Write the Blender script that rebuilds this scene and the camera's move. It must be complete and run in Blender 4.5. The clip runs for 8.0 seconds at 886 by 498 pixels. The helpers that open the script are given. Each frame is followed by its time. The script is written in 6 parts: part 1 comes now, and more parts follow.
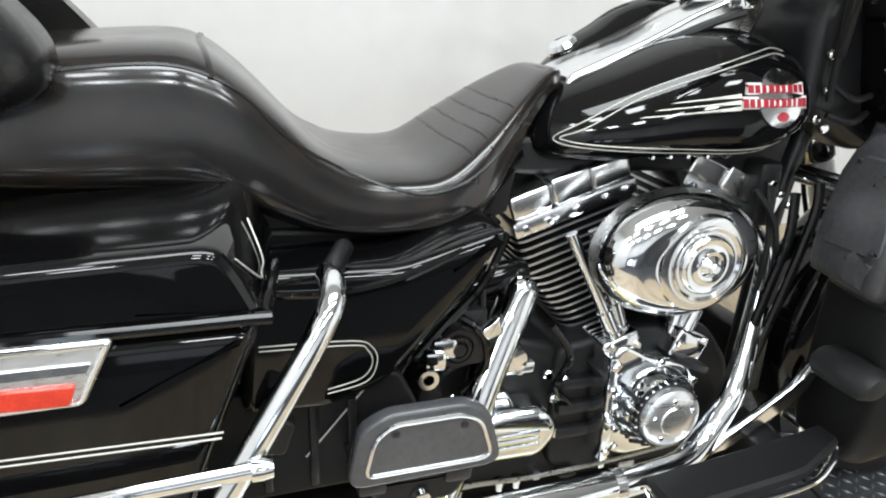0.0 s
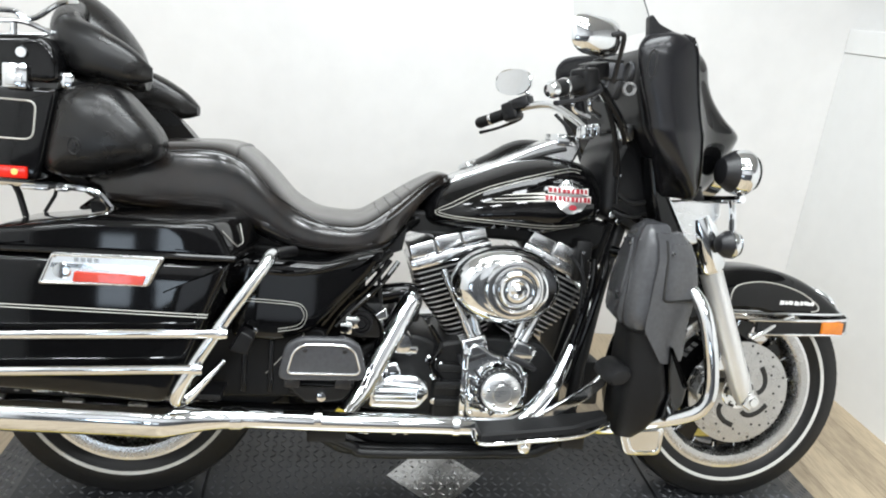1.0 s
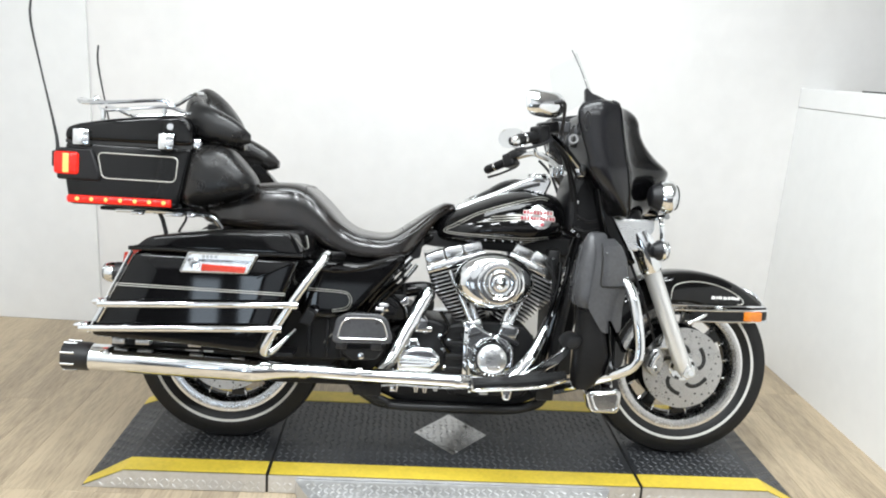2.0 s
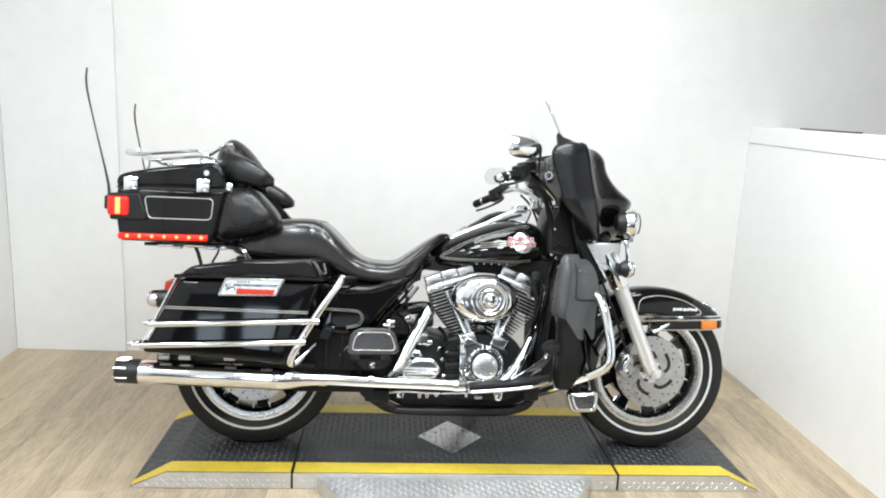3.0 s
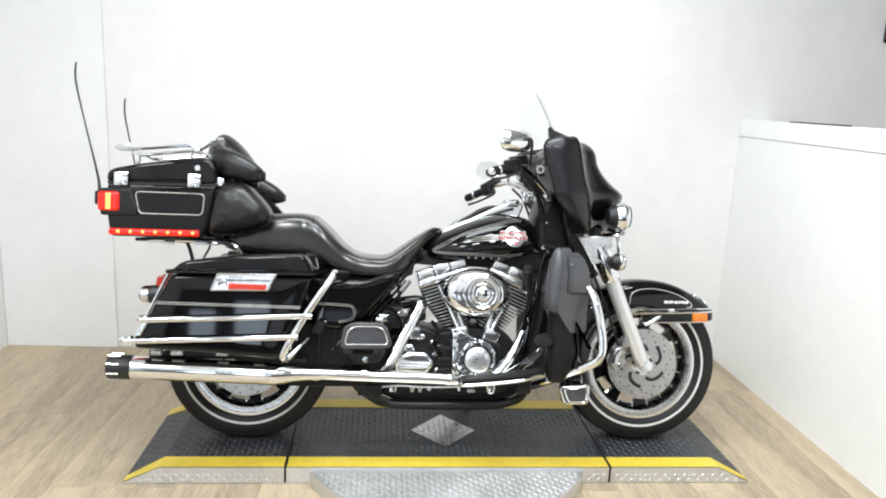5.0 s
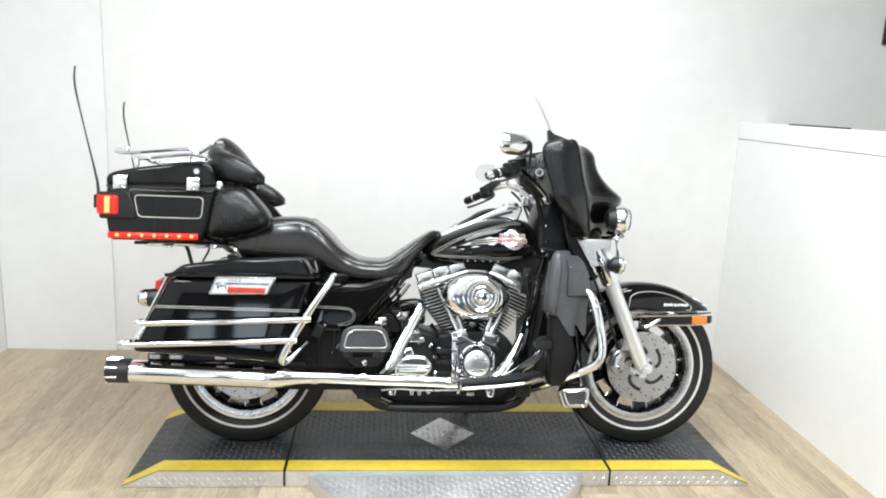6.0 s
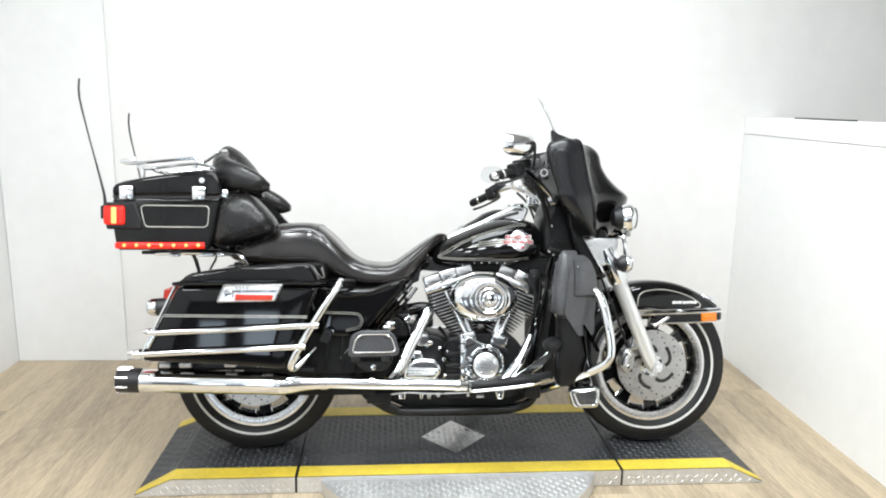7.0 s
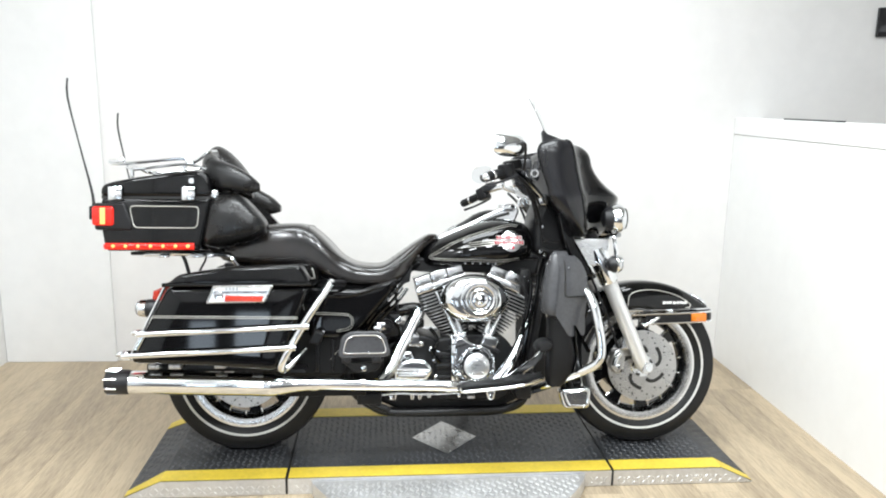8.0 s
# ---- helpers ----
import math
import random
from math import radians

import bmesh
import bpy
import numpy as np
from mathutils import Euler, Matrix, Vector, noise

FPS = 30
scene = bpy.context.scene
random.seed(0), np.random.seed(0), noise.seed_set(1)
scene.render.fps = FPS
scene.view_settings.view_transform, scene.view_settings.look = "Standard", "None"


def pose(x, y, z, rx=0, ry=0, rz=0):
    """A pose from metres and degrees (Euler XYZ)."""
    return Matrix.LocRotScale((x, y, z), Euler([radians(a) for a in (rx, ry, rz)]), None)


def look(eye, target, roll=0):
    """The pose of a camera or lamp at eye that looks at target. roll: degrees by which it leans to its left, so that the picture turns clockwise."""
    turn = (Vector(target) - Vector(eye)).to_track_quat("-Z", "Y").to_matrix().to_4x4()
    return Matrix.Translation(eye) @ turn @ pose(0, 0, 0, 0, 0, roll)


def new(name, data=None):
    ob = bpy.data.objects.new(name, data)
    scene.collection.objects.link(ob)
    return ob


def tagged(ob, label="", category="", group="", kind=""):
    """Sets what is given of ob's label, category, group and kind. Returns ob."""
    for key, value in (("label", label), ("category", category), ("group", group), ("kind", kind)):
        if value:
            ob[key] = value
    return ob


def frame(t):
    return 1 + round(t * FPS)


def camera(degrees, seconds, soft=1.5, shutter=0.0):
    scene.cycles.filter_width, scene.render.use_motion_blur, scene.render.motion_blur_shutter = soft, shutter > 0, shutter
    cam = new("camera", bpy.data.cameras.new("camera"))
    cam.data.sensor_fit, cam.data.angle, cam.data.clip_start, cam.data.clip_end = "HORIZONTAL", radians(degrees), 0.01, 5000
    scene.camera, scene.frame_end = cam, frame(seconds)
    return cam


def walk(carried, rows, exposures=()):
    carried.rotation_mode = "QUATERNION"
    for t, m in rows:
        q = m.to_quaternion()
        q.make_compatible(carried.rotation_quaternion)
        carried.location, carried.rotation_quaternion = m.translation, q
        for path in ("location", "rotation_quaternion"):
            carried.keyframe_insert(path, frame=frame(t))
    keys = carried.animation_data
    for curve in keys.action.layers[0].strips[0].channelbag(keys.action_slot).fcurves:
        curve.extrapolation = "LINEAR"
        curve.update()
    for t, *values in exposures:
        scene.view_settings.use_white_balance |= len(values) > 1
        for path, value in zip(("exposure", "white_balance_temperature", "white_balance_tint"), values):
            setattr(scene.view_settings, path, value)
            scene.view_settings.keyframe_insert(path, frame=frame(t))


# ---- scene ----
cam = camera(62.1, 8.0, soft=2.0)
PATH = [   # seconds, eye, aim, roll
    (0, (-0.566, -0.904, 1.215), (0.037, 0.735, 0.24), 5.8),
    (0.1, (-0.537, -0.963, 1.251), (0.033, 0.723, 0.339), 4.8),
    (0.3, (-0.457, -1.115, 1.283), (-0.021, 0.663, 0.477), 0.9),
    (0.5, (-0.418, -1.273, 1.31), (-0.074, 0.513, 0.479), 4.0),
    (0.7, (-0.356, -1.466, 1.332), (-0.051, 0.355, 0.564), 4.9),
    (1, (-0.335, -1.741, 1.348), (-0.031, 0.13, 0.708), 6.2),
    (1.2, (-0.303, -1.921, 1.387), (-0.063, -0.037, 0.76), 4.4),
    (1.5, (-0.282, -2.152, 1.387), (-0.098, -0.223, 0.893), 4.9),
    (1.7, (-0.213, -2.293, 1.397), (-0.094, -0.361, 0.893), 4.3),
    (2.8, (-0.297, -2.848, 1.449), (-0.157, -0.895, 1.042), 2.6),
    (3, (-0.289, -2.886, 1.456), (-0.142, -0.93, 1.065), 2.6),
    (3.5, (-0.278, -2.89, 1.468), (-0.1, -0.939, 1.066), 2.1),
    (4, (-0.298, -2.883, 1.466), (-0.13, -0.934, 1.05), 2.9),
    (4.5, (-0.294, -2.889, 1.457), (-0.127, -0.939, 1.045), 2.6),
    (6, (-0.288, -2.887, 1.46), (-0.118, -0.935, 1.06), 2.4),
    (6.5, (-0.292, -2.881, 1.47), (-0.146, -0.928, 1.062), 1.7),
    (7, (-0.278, -2.886, 1.461), (-0.132, -0.931, 1.067), 0.9),
    (7.5, (-0.264, -2.885, 1.47), (-0.099, -0.932, 1.071), 1.1),
    (8, (-0.275, -2.883, 1.465), (-0.106, -0.93, 1.07), 1.0),
]
walk(cam, [(t, look(eye, aim, roll)) for t, eye, aim, roll in PATH], [(0, -0.30), (1.0, -0.3), (2.8, -0.26), (4.5, -0.26), (6.5, -0.18), (8, -0.10)])

# ---- light ----
world = bpy.data.worlds.new("world")
scene.world = world
world.use_nodes = True
world.node_tree.nodes["Background"].inputs[0].default_value = (0.9, 0.95, 1.0, 1)
world.node_tree.nodes["Background"].inputs[1].default_value = 0.05

ROOM = Matrix.Rotation(radians(-1.0), 4, "Z")       # the lift stands a little askew in the bay


def area(name, place, target, sx, sy, power, colour=(1, 1, 1), spread=180):
    lamp = bpy.data.lights.new(name, "AREA")
    lamp.spread = radians(spread)
    lamp.shape, lamp.size, lamp.size_y, lamp.energy, lamp.color = "RECTANGLE", sx, sy, power, colour
    ob = new(name, lamp)
    ob.matrix_world = ROOM @ look(place, target)
    return ob


area("ceiling_light_bay", (0.0, -0.65, 3.0), (0.0, 0.3, 0), 2.1, 0.7, 70, (0.935, 0.995, 1.02), 165)
for row, power in ((-1.75, 15), (-3.3, 30)):
    for k in range(5):
        area("ceiling_light_shop", (-2.1 + 0.85 * k, row, 3.12), (-2.1 + 0.85 * k, row + 0.02, 0), 0.34, 0.34, power, (0.95, 1.0, 1.03))


# ---- materials ----
def node_material(name, colour, rough=0.5, metal=0.0, coat=0.0, vary=0.0, scale=8.0, bump=0.0, bump_scale=60.0,
                  rough_vary=0.0, stretch=(1, 1, 1), specular=0.5, colour2=None, piece=0.0):
    m = bpy.data.materials.new(name)
    m.use_nodes = True
    n, l = m.node_tree.nodes, m.node_tree.links
    b = n["Principled BSDF"]
    b.inputs["Base Color"].default_value = (*colour, 1)
    b.inputs["Roughness"].default_value = rough
    b.inputs["Metallic"].default_value = metal
    b.inputs["Coat Weight"].default_value = coat
    b.inputs["Coat Roughness"].default_value = 0.03
    b.inputs["Specular IOR Level"].default_value = specular
    tc, mp = n.new("ShaderNodeTexCoord"), n.new("ShaderNodeMapping")
    mp.inputs["Scale"].default_value = stretch
    l.new(tc.outputs["Object"], mp.inputs[0])
    if vary or colour2:
        big, fine, mix = n.new("ShaderNodeTexNoise"), n.new("ShaderNodeTexNoise"), n.new("ShaderNodeMix")
        big.inputs["Scale"].default_value, fine.inputs["Scale"].default_value = scale, scale * 9
        big.inputs["Detail"].default_value = fine.inputs["Detail"].default_value = 5
        l.new(mp.outputs[0], big.inputs["Vector"]), l.new(mp.outputs[0], fine.inputs["Vector"])
        add = n.new("ShaderNodeMath")
        add.operation = "ADD"
        l.new(big.outputs[0], add.inputs[0]), l.new(fine.outputs[0], add.inputs[1])
        ramp = n.new("ShaderNodeMapRange")
        ramp.inputs[1].default_value, ramp.inputs[2].default_value = 0.7, 1.3
        src = add.outputs[0]
        if piece:
            info, pm = n.new("ShaderNodeObjectInfo"), n.new("ShaderNodeMath")
            pm.operation = "MULTIPLY_ADD"
            l.new(info.outputs["Random"], pm.inputs[0])
            pm.inputs[1].default_value = piece
            l.new(src, pm.inputs[2])
            src = pm.outputs[0]
        l.new(src, ramp.inputs[0])
        mix.data_type = "RGBA"
        second = colour2 or tuple(c * (1 - vary) for c in colour)
        mix.inputs[6].default_value, mix.inputs[7].default_value = (*second, 1), (*colour, 1)
        l.new(ramp.outputs[0], mix.inputs[0])
        l.new(mix.outputs[2], b.inputs["Base Color"])
        if rough_vary:
            rr = n.new("ShaderNodeMapRange")
            rr.inputs[3].default_value, rr.inputs[4].default_value = rough - rough_vary, rough + rough_vary
            l.new(ramp.outputs[0], rr.inputs[0])
            l.new(rr.outputs[0], b.inputs["Roughness"])
    if bump:
        bn, bp = n.new("ShaderNodeTexNoise"), n.new("ShaderNodeBump")
        bn.inputs["Scale"].default_value, bn.inputs["Detail"].default_value = bump_scale, 4
        bp.inputs["Strength"].default_value, bp.inputs["Distance"].default_value = bump, 0.002
        l.new(mp.outputs[0], bn.inputs["Vector"]), l.new(bn.outputs[0], bp.inputs["Height"])
        l.new(bp.outputs[0], b.inputs["Normal"])
    return m


def glowing(m, colour, strength):
    b = m.node_tree.nodes["Principled BSDF"]
    b.inputs["Emission Color"].default_value, b.inputs["Emission Strength"].default_value = (*colour, 1), strength
    return m


WALL = node_material("white_wall_paint", (0.80, 0.80, 0.795), 0.6, vary=0.06, scale=1.2, bump=0.15, bump_scale=180)
WALL_WARM = node_material("warm_white_wall_paint", (0.80, 0.788, 0.775), 0.6, vary=0.06, scale=1.2, bump=0.15, bump_scale=180)
CEIL = node_material("ceiling_paint", (0.72, 0.72, 0.715), 0.8, vary=0.05, scale=2)
SHOP = node_material("shop_wall_paint", (0.66, 0.66, 0.67), 0.7, vary=0.3, scale=1.0)
PLANK = node_material("washed_oak_plank", (0.49, 0.395, 0.27), 0.36, vary=0.0, colour2=(0.215, 0.165, 0.11), scale=2.6, stretch=(5, 0.55, 5), bump=0.12, bump_scale=25, rough_vary=0.08, piece=0.3)
JOINT = node_material("floor_joint", (0.30, 0.24, 0.165), 0.7, vary=0.3)
PLATE = node_material("black_tread_plate", (0.036, 0.038, 0.042), 0.42, 0.0, vary=0.45, scale=6, rough_vary=0.1, bump=0.1)
# Lighter than the plate: the light that lugs catch is put into the colour.
LUG = node_material("glinting_black_lugs", (0.10, 0.104, 0.112), 0.36, 0.25, vary=0.4, scale=9, rough_vary=0.08)
STEEL = node_material("bright_tread_plate", (0.74, 0.74, 0.74), 0.45, 0.75, vary=0.2, scale=7, rough_vary=0.1, bump=0.1)
# Lighter than the other walls: the missing lamp light is in the colour.
HALF_WHITE = node_material("lightened_white_wall_paint", (0.87, 0.872, 0.866), 0.5, vary=0.04, scale=1.5, bump=0.1, bump_scale=180)
# Black rubber; also puts the dark of gaps, slots and holes into colour.
SEAM = node_material("black_rubber_and_gap_dark", (0.01, 0.01, 0.01), 0.6)
YELLOW = node_material("yellow_safety_paint", (0.76, 0.57, 0.06), 0.45, vary=0.22, scale=9, bump=0.15)
BLACK = node_material("black_gloss_paint", (0.003, 0.003, 0.0033), 0.05, vary=0.2, scale=30, specular=0.36)
CHROME = node_material("chrome", (0.84, 0.86, 0.88), 0.075, 1.0, vary=0.06, scale=12, rough_vary=0.02, bump=0.015, bump_scale=24)
CHROME_SOFT = node_material("polished_steel", (0.80, 0.81, 0.82), 0.13, 1.0, vary=0.1, scale=15, rough_vary=0.05)
SILVER = node_material("silver_fork_paint", (0.72, 0.72, 0.71), 0.28, 0.5, vary=0.05, scale=15)
ALLOY = node_material("brushed_alloy", (0.55, 0.55, 0.55), 0.3, 1.0, vary=0.2, scale=25, rough_vary=0.08)
LEATHER = node_material("black_leather_vinyl", (0.0075, 0.0077, 0.0085), 0.26, specular=0.42, colour2=(0.012, 0.0105, 0.009), scale=2.4, bump=0.03, bump_scale=320, rough_vary=0.05)
# Black leather with noise patches of dark brown.
SEAT_LEATHER = node_material("brown_mottled_seat_leather", (0.0082, 0.0084, 0.0092), 0.18, specular=0.65, colour2=(0.018, 0.0125, 0.009), scale=3.6, bump=0.03, bump_scale=300, rough_vary=-0.05)
RUBBER = node_material("tyre_rubber", (0.010, 0.010, 0.0108), 0.5, specular=0.3, vary=0.35, scale=14, bump=0.2, bump_scale=120)
PLASTIC = node_material("matt_black_plastic", (0.011, 0.011, 0.012), 0.33, specular=0.3, vary=0.3, scale=14, bump=0.1, bump_scale=300)
CRINKLE = node_material("black_crinkle_engine_paint", (0.009, 0.009, 0.0095), 0.42, specular=0.3, vary=0.4, scale=25, bump=0.3, bump_scale=400)
FIN = node_material("bare_fin_edge", (0.6, 0.6, 0.6), 0.35, 0.9, vary=0.2, scale=30)
SILVERLINE = node_material("silver_pinstripe", (0.50, 0.49, 0.45), 0.35, 0.3, vary=0.1)
WHITEWALL = node_material("whitewall_band", (0.62, 0.62, 0.60), 0.5, vary=0.12, scale=20)
RED = node_material("red_lens", (0.62, 0.05, 0.025), 0.15, coat=0.5, vary=0.3, scale=60)
REDGLOW = glowing(node_material("lit_red_lens", (0.30, 0.006, 0.004), 0.2), (1.0, 0.03, 0.012), 0.8)
LEDGLOW = glowing(node_material("led_point", (0.5, 0.05, 0.02), 0.2), (1.0, 0.34, 0.10), 3.0)
AMBER = node_material("amber_lens", (0.75, 0.22, 0.02), 0.15, coat=0.6, vary=0.25, scale=60)
REDPAINT = node_material("red_emblem_paint", (0.36, 0.02, 0.035), 0.25, coat=0.5, vary=0.2)
WHITEPAINT = node_material("white_emblem_paint", (0.75, 0.74, 0.72), 0.25, coat=0.4, vary=0.1)
SATIN = node_material("satin_grey_black_plastic", (0.066, 0.067, 0.072), 0.26, vary=0.25, scale=12, bump=0.06, bump_scale=300)
DARK_BAND = node_material("added_dark_band", (0.10, 0.10, 0.106), 0.6, vary=0.3, scale=2)
RIM = node_material("rim_alloy", (0.55, 0.55, 0.55), 0.26, 1.0, vary=0.15, scale=20, rough_vary=0.06)
SHELL = node_material("satin_black_shell", (0.010, 0.010, 0.012), 0.24, specular=0.45, vary=0.3, scale=14, bump=0.05, bump_scale=300)
DARK_FLOOR = node_material("added_dark_grey_floor", (0.055, 0.056, 0.06), 0.9, vary=0.35, scale=5, bump=0.4, bump_scale=300)
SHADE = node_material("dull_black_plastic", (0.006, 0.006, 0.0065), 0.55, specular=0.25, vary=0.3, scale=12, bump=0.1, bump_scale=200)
INK = node_material("black_sign_paint", (0.012, 0.012, 0.014), 0.4, vary=0.3)


def glass_material(name, colour, rough=0.0):
    m = bpy.data.materials.new(name)
    m.use_nodes = True
    b = m.node_tree.nodes["Principled BSDF"]
    b.inputs["Base Color"].default_value = (*colour, 1)
    b.inputs["Transmission Weight"].default_value, b.inputs["Roughness"].default_value = 1.0, rough
    b.inputs["IOR"].default_value = 1.45
    return m


GLASS = glass_material("clear_glass", (0.97, 0.98, 0.98))
PANE = bpy.data.materials.new("thin_clear_screen")
PANE.use_nodes = True
pane_nodes = PANE.node_tree.nodes
pane_mix, pane_clear, pane_gloss = (pane_nodes.new(k) for k in ("ShaderNodeMixShader", "ShaderNodeBsdfTransparent", "ShaderNodeBsdfGlossy"))
pane_clear.inputs[0].default_value = (0.955, 0.96, 0.96, 1)
pane_gloss.inputs["Roughness"].default_value = 0.03
pane_mix.inputs[0].default_value = 0.03
PANE.node_tree.links.new(pane_clear.outputs[0], pane_mix.inputs[1])
PANE.node_tree.links.new(pane_gloss.outputs[0], pane_mix.inputs[2])
PANE.node_tree.links.new(pane_mix.outputs[0], pane_nodes["Material Output"].inputs[0])
BRIGHT = node_material("bright_cast_alloy", (0.86, 0.87, 0.88), 0.21, 1.0, vary=0.1, scale=18, rough_vary=0.05, bump=0.05, bump_scale=60)
BRUSHED = node_material("brushed_chrome_plate", (0.92, 0.93, 0.94), 0.30, 1.0, vary=0.08, scale=14, rough_vary=0.06, stretch=(0.4, 1, 3), bump=0.04, bump_scale=90)
MIRROR = node_material("mirror_glass", (0.88, 0.88, 0.88), 0.02, 1.0)


# ---- shaping ----
def finish(bm, smooth=32):
    bmesh.ops.recalc_face_normals(bm, faces=bm.faces[:])
    me = bpy.data.meshes.new("shape")
    bm.to_mesh(me)
    bm.free()
    if smooth:
        me.polygons.foreach_set("use_smooth", [True] * len(me.polygons))
        me.set_sharp_from_angle(angle=radians(smooth))
        me.polygons.foreach_set("use_smooth", [len(p.vertices) <= 8 for p in me.polygons])
    return me


def part(name, bm, material, parent=None, label="", smooth=32):
    me = finish(bm, smooth) if isinstance(bm, bmesh.types.BMesh) else bm
    me.name = name
    if material and not me.materials:
        me.materials.append(material)
    ob = new(name, me)
    ob.parent = parent
    if label:
        ob["label"] = label
    return ob


def thing(name, m=Matrix(), label="", category="", group="", kind=""):
    ob = new(name)
    ob.matrix_world = m
    ob.empty_display_size = 0.05
    return tagged(ob, label, category, group, kind)


def box(x0, x1, y0, y1, z0, z1, bevel=0.0, seg=2, bm=None):
    own = bmesh.new()
    bmesh.ops.create_cube(own, size=1)
    for v in own.verts:
        v.co = Vector(((x0, x1)[v.co.x > 0], (y0, y1)[v.co.y > 0], (z0, z1)[v.co.z > 0]))
    if bevel:
        bmesh.ops.bevel(own, geom=own.edges[:], offset=bevel, segments=seg, affect="EDGES", profile=0.5)
    return join(own, bm)


def join(own, bm=None, m=None):
    """Adds own to bm (own itself where bm is None), moved by m."""
    if m is not None:
        own.transform(m)
    if bm is None:
        return own
    me = bpy.data.meshes.new("tmp")
    own.to_mesh(me)
    own.free()
    bm.from_mesh(me)
    bpy.data.meshes.remove(me)
    return bm


def spline(points, steps=8, closed=False):
    """A smooth line through the points (Catmull-Rom)."""
    p = [Vector(q) for q in points]
    n = len(p)
    out = []
    for i in range(n if closed else n - 1):
        a, b, c, d = (p[(i - 1) % n], p[i], p[(i + 1) % n], p[(i + 2) % n]) if closed else (p[max(i - 1, 0)], p[i], p[i + 1], p[min(i + 2, n - 1)])
        for k in range(steps):
            t = k / steps
            out.append(0.5 * (2 * b + (c - a) * t + (2 * a - 5 * b + 4 * c - d) * t * t + (3 * b - a - 3 * c + d) * t ** 3))
    if not closed:
        out.append(p[-1])
    return out


def skin(rings, closed=False, caps=True, bm=None):
    """A surface through rings of equal length."""
    own = bmesh.new()
    rows = [[own.verts.new(q) for q in ring] for ring in rings]
    n = len(rows[0])
    for i in range(len(rows) - (0 if closed else 1)):
        a, b = rows[i], rows[(i + 1) % len(rows)]
        for j in range(n):
            own.faces.new((a[j], a[(j + 1) % n], b[(j + 1) % n], b[j]))
    if caps and not closed:
        own.faces.new(rows[0][::-1]), own.faces.new(rows[-1])
    return join(own, bm)


def tube(points, r, segs=12, smooth=0, closed=False, radii=None, flat=1.0, bm=None):
    """A round bar along points; radii gives a radius for each given point; flat squeezes it sideways."""
    pts = [Vector(q) for q in points]
    rr = list(radii) if radii else [r] * len(pts)
    if smooth:
        rr = [q.x for q in spline([(a, 0, 0) for a in rr], smooth, closed)]
        pts = spline(pts, smooth, closed)
    n = len(pts)
    rings, up = [], None
    for i, q in enumerate(pts):
        d = (pts[(i + 1) % n] - pts[i - 1] if closed else pts[min(i + 1, n - 1)] - pts[max(i - 1, 0)]).normalized()
        if up is None:
            up = d.orthogonal().normalized() if abs(d.y) > 0.9 else Vector((0, 1, 0))
        up = (up - d * up.dot(d)).normalized()
        side = d.cross(up)
        rings.append([q + rr[i] * (math.cos(a) * up * flat + math.sin(a) * side) for a in (2 * math.pi * k / segs for k in range(segs))])
    return skin(rings, closed, not closed, bm)


def lathe(profile, centre=(0, 0, 0), axis=(0, 1, 0), segs=40, bm=None, closed=False, squash=(1, 1)):
    """Turns a profile of (radius, along) pairs about an axis."""
    own = bmesh.new()
    rows = []
    for k in range(segs):
        a = 2 * math.pi * k / segs
        rows.append([own.verts.new((r * math.cos(a) * squash[0], r * math.sin(a) * squash[1], h)) for r, h in profile])
    m = len(profile)
    for k in range(segs):
        a, b = rows[k], rows[(k + 1) % segs]
        for j in range(m if closed else m - 1):
            own.faces.new((a[j], b[j], b[(j + 1) % m], a[(j + 1) % m]))
    if not closed:
        for j in (0, m - 1):
            if profile[j][0] > 1e-6:
                own.faces.new([r[j] for r in rows])
    bmesh.ops.remove_doubles(own, verts=own.verts[:], dist=1e-6)
    ax = Vector(axis).normalized()
    x = Vector((1, 0, 0)) if abs(ax.x) < 0.9 else Vector((0, 0, 1))
    x = (x - ax * x.dot(ax)).normalized()
    y = ax.cross(x)
    turn = Matrix((x, y, ax)).transposed().to_4x4()
    return join(own, bm, Matrix.Translation(centre) @ turn)


def inset(outline, d):
    """The outline moved inwards by d."""
    p = np.array(outline, float)
    a, b = p - np.roll(p, 1, 0), np.roll(p, -1, 0) - p
    a /= np.maximum(np.linalg.norm(a, axis=1, keepdims=True), 1e-9)
    b /= np.maximum(np.linalg.norm(b, axis=1, keepdims=True), 1e-9)
    n = np.stack((-(a + b)[:, 1], (a + b)[:, 0]), 1)
    n /= np.maximum(np.linalg.norm(n, axis=1, keepdims=True), 1e-9)
    c = np.clip(np.abs((n * np.stack((-b[:, 1], b[:, 0]), 1)).sum(1)), 0.6, 1)
    x, z = p[:, 0], p[:, 1]
    turn = 1 if (x * np.roll(z, -1) - np.roll(x, -1) * z).sum() > 0 else -1
    return p + n * (turn * d / c)[:, None]


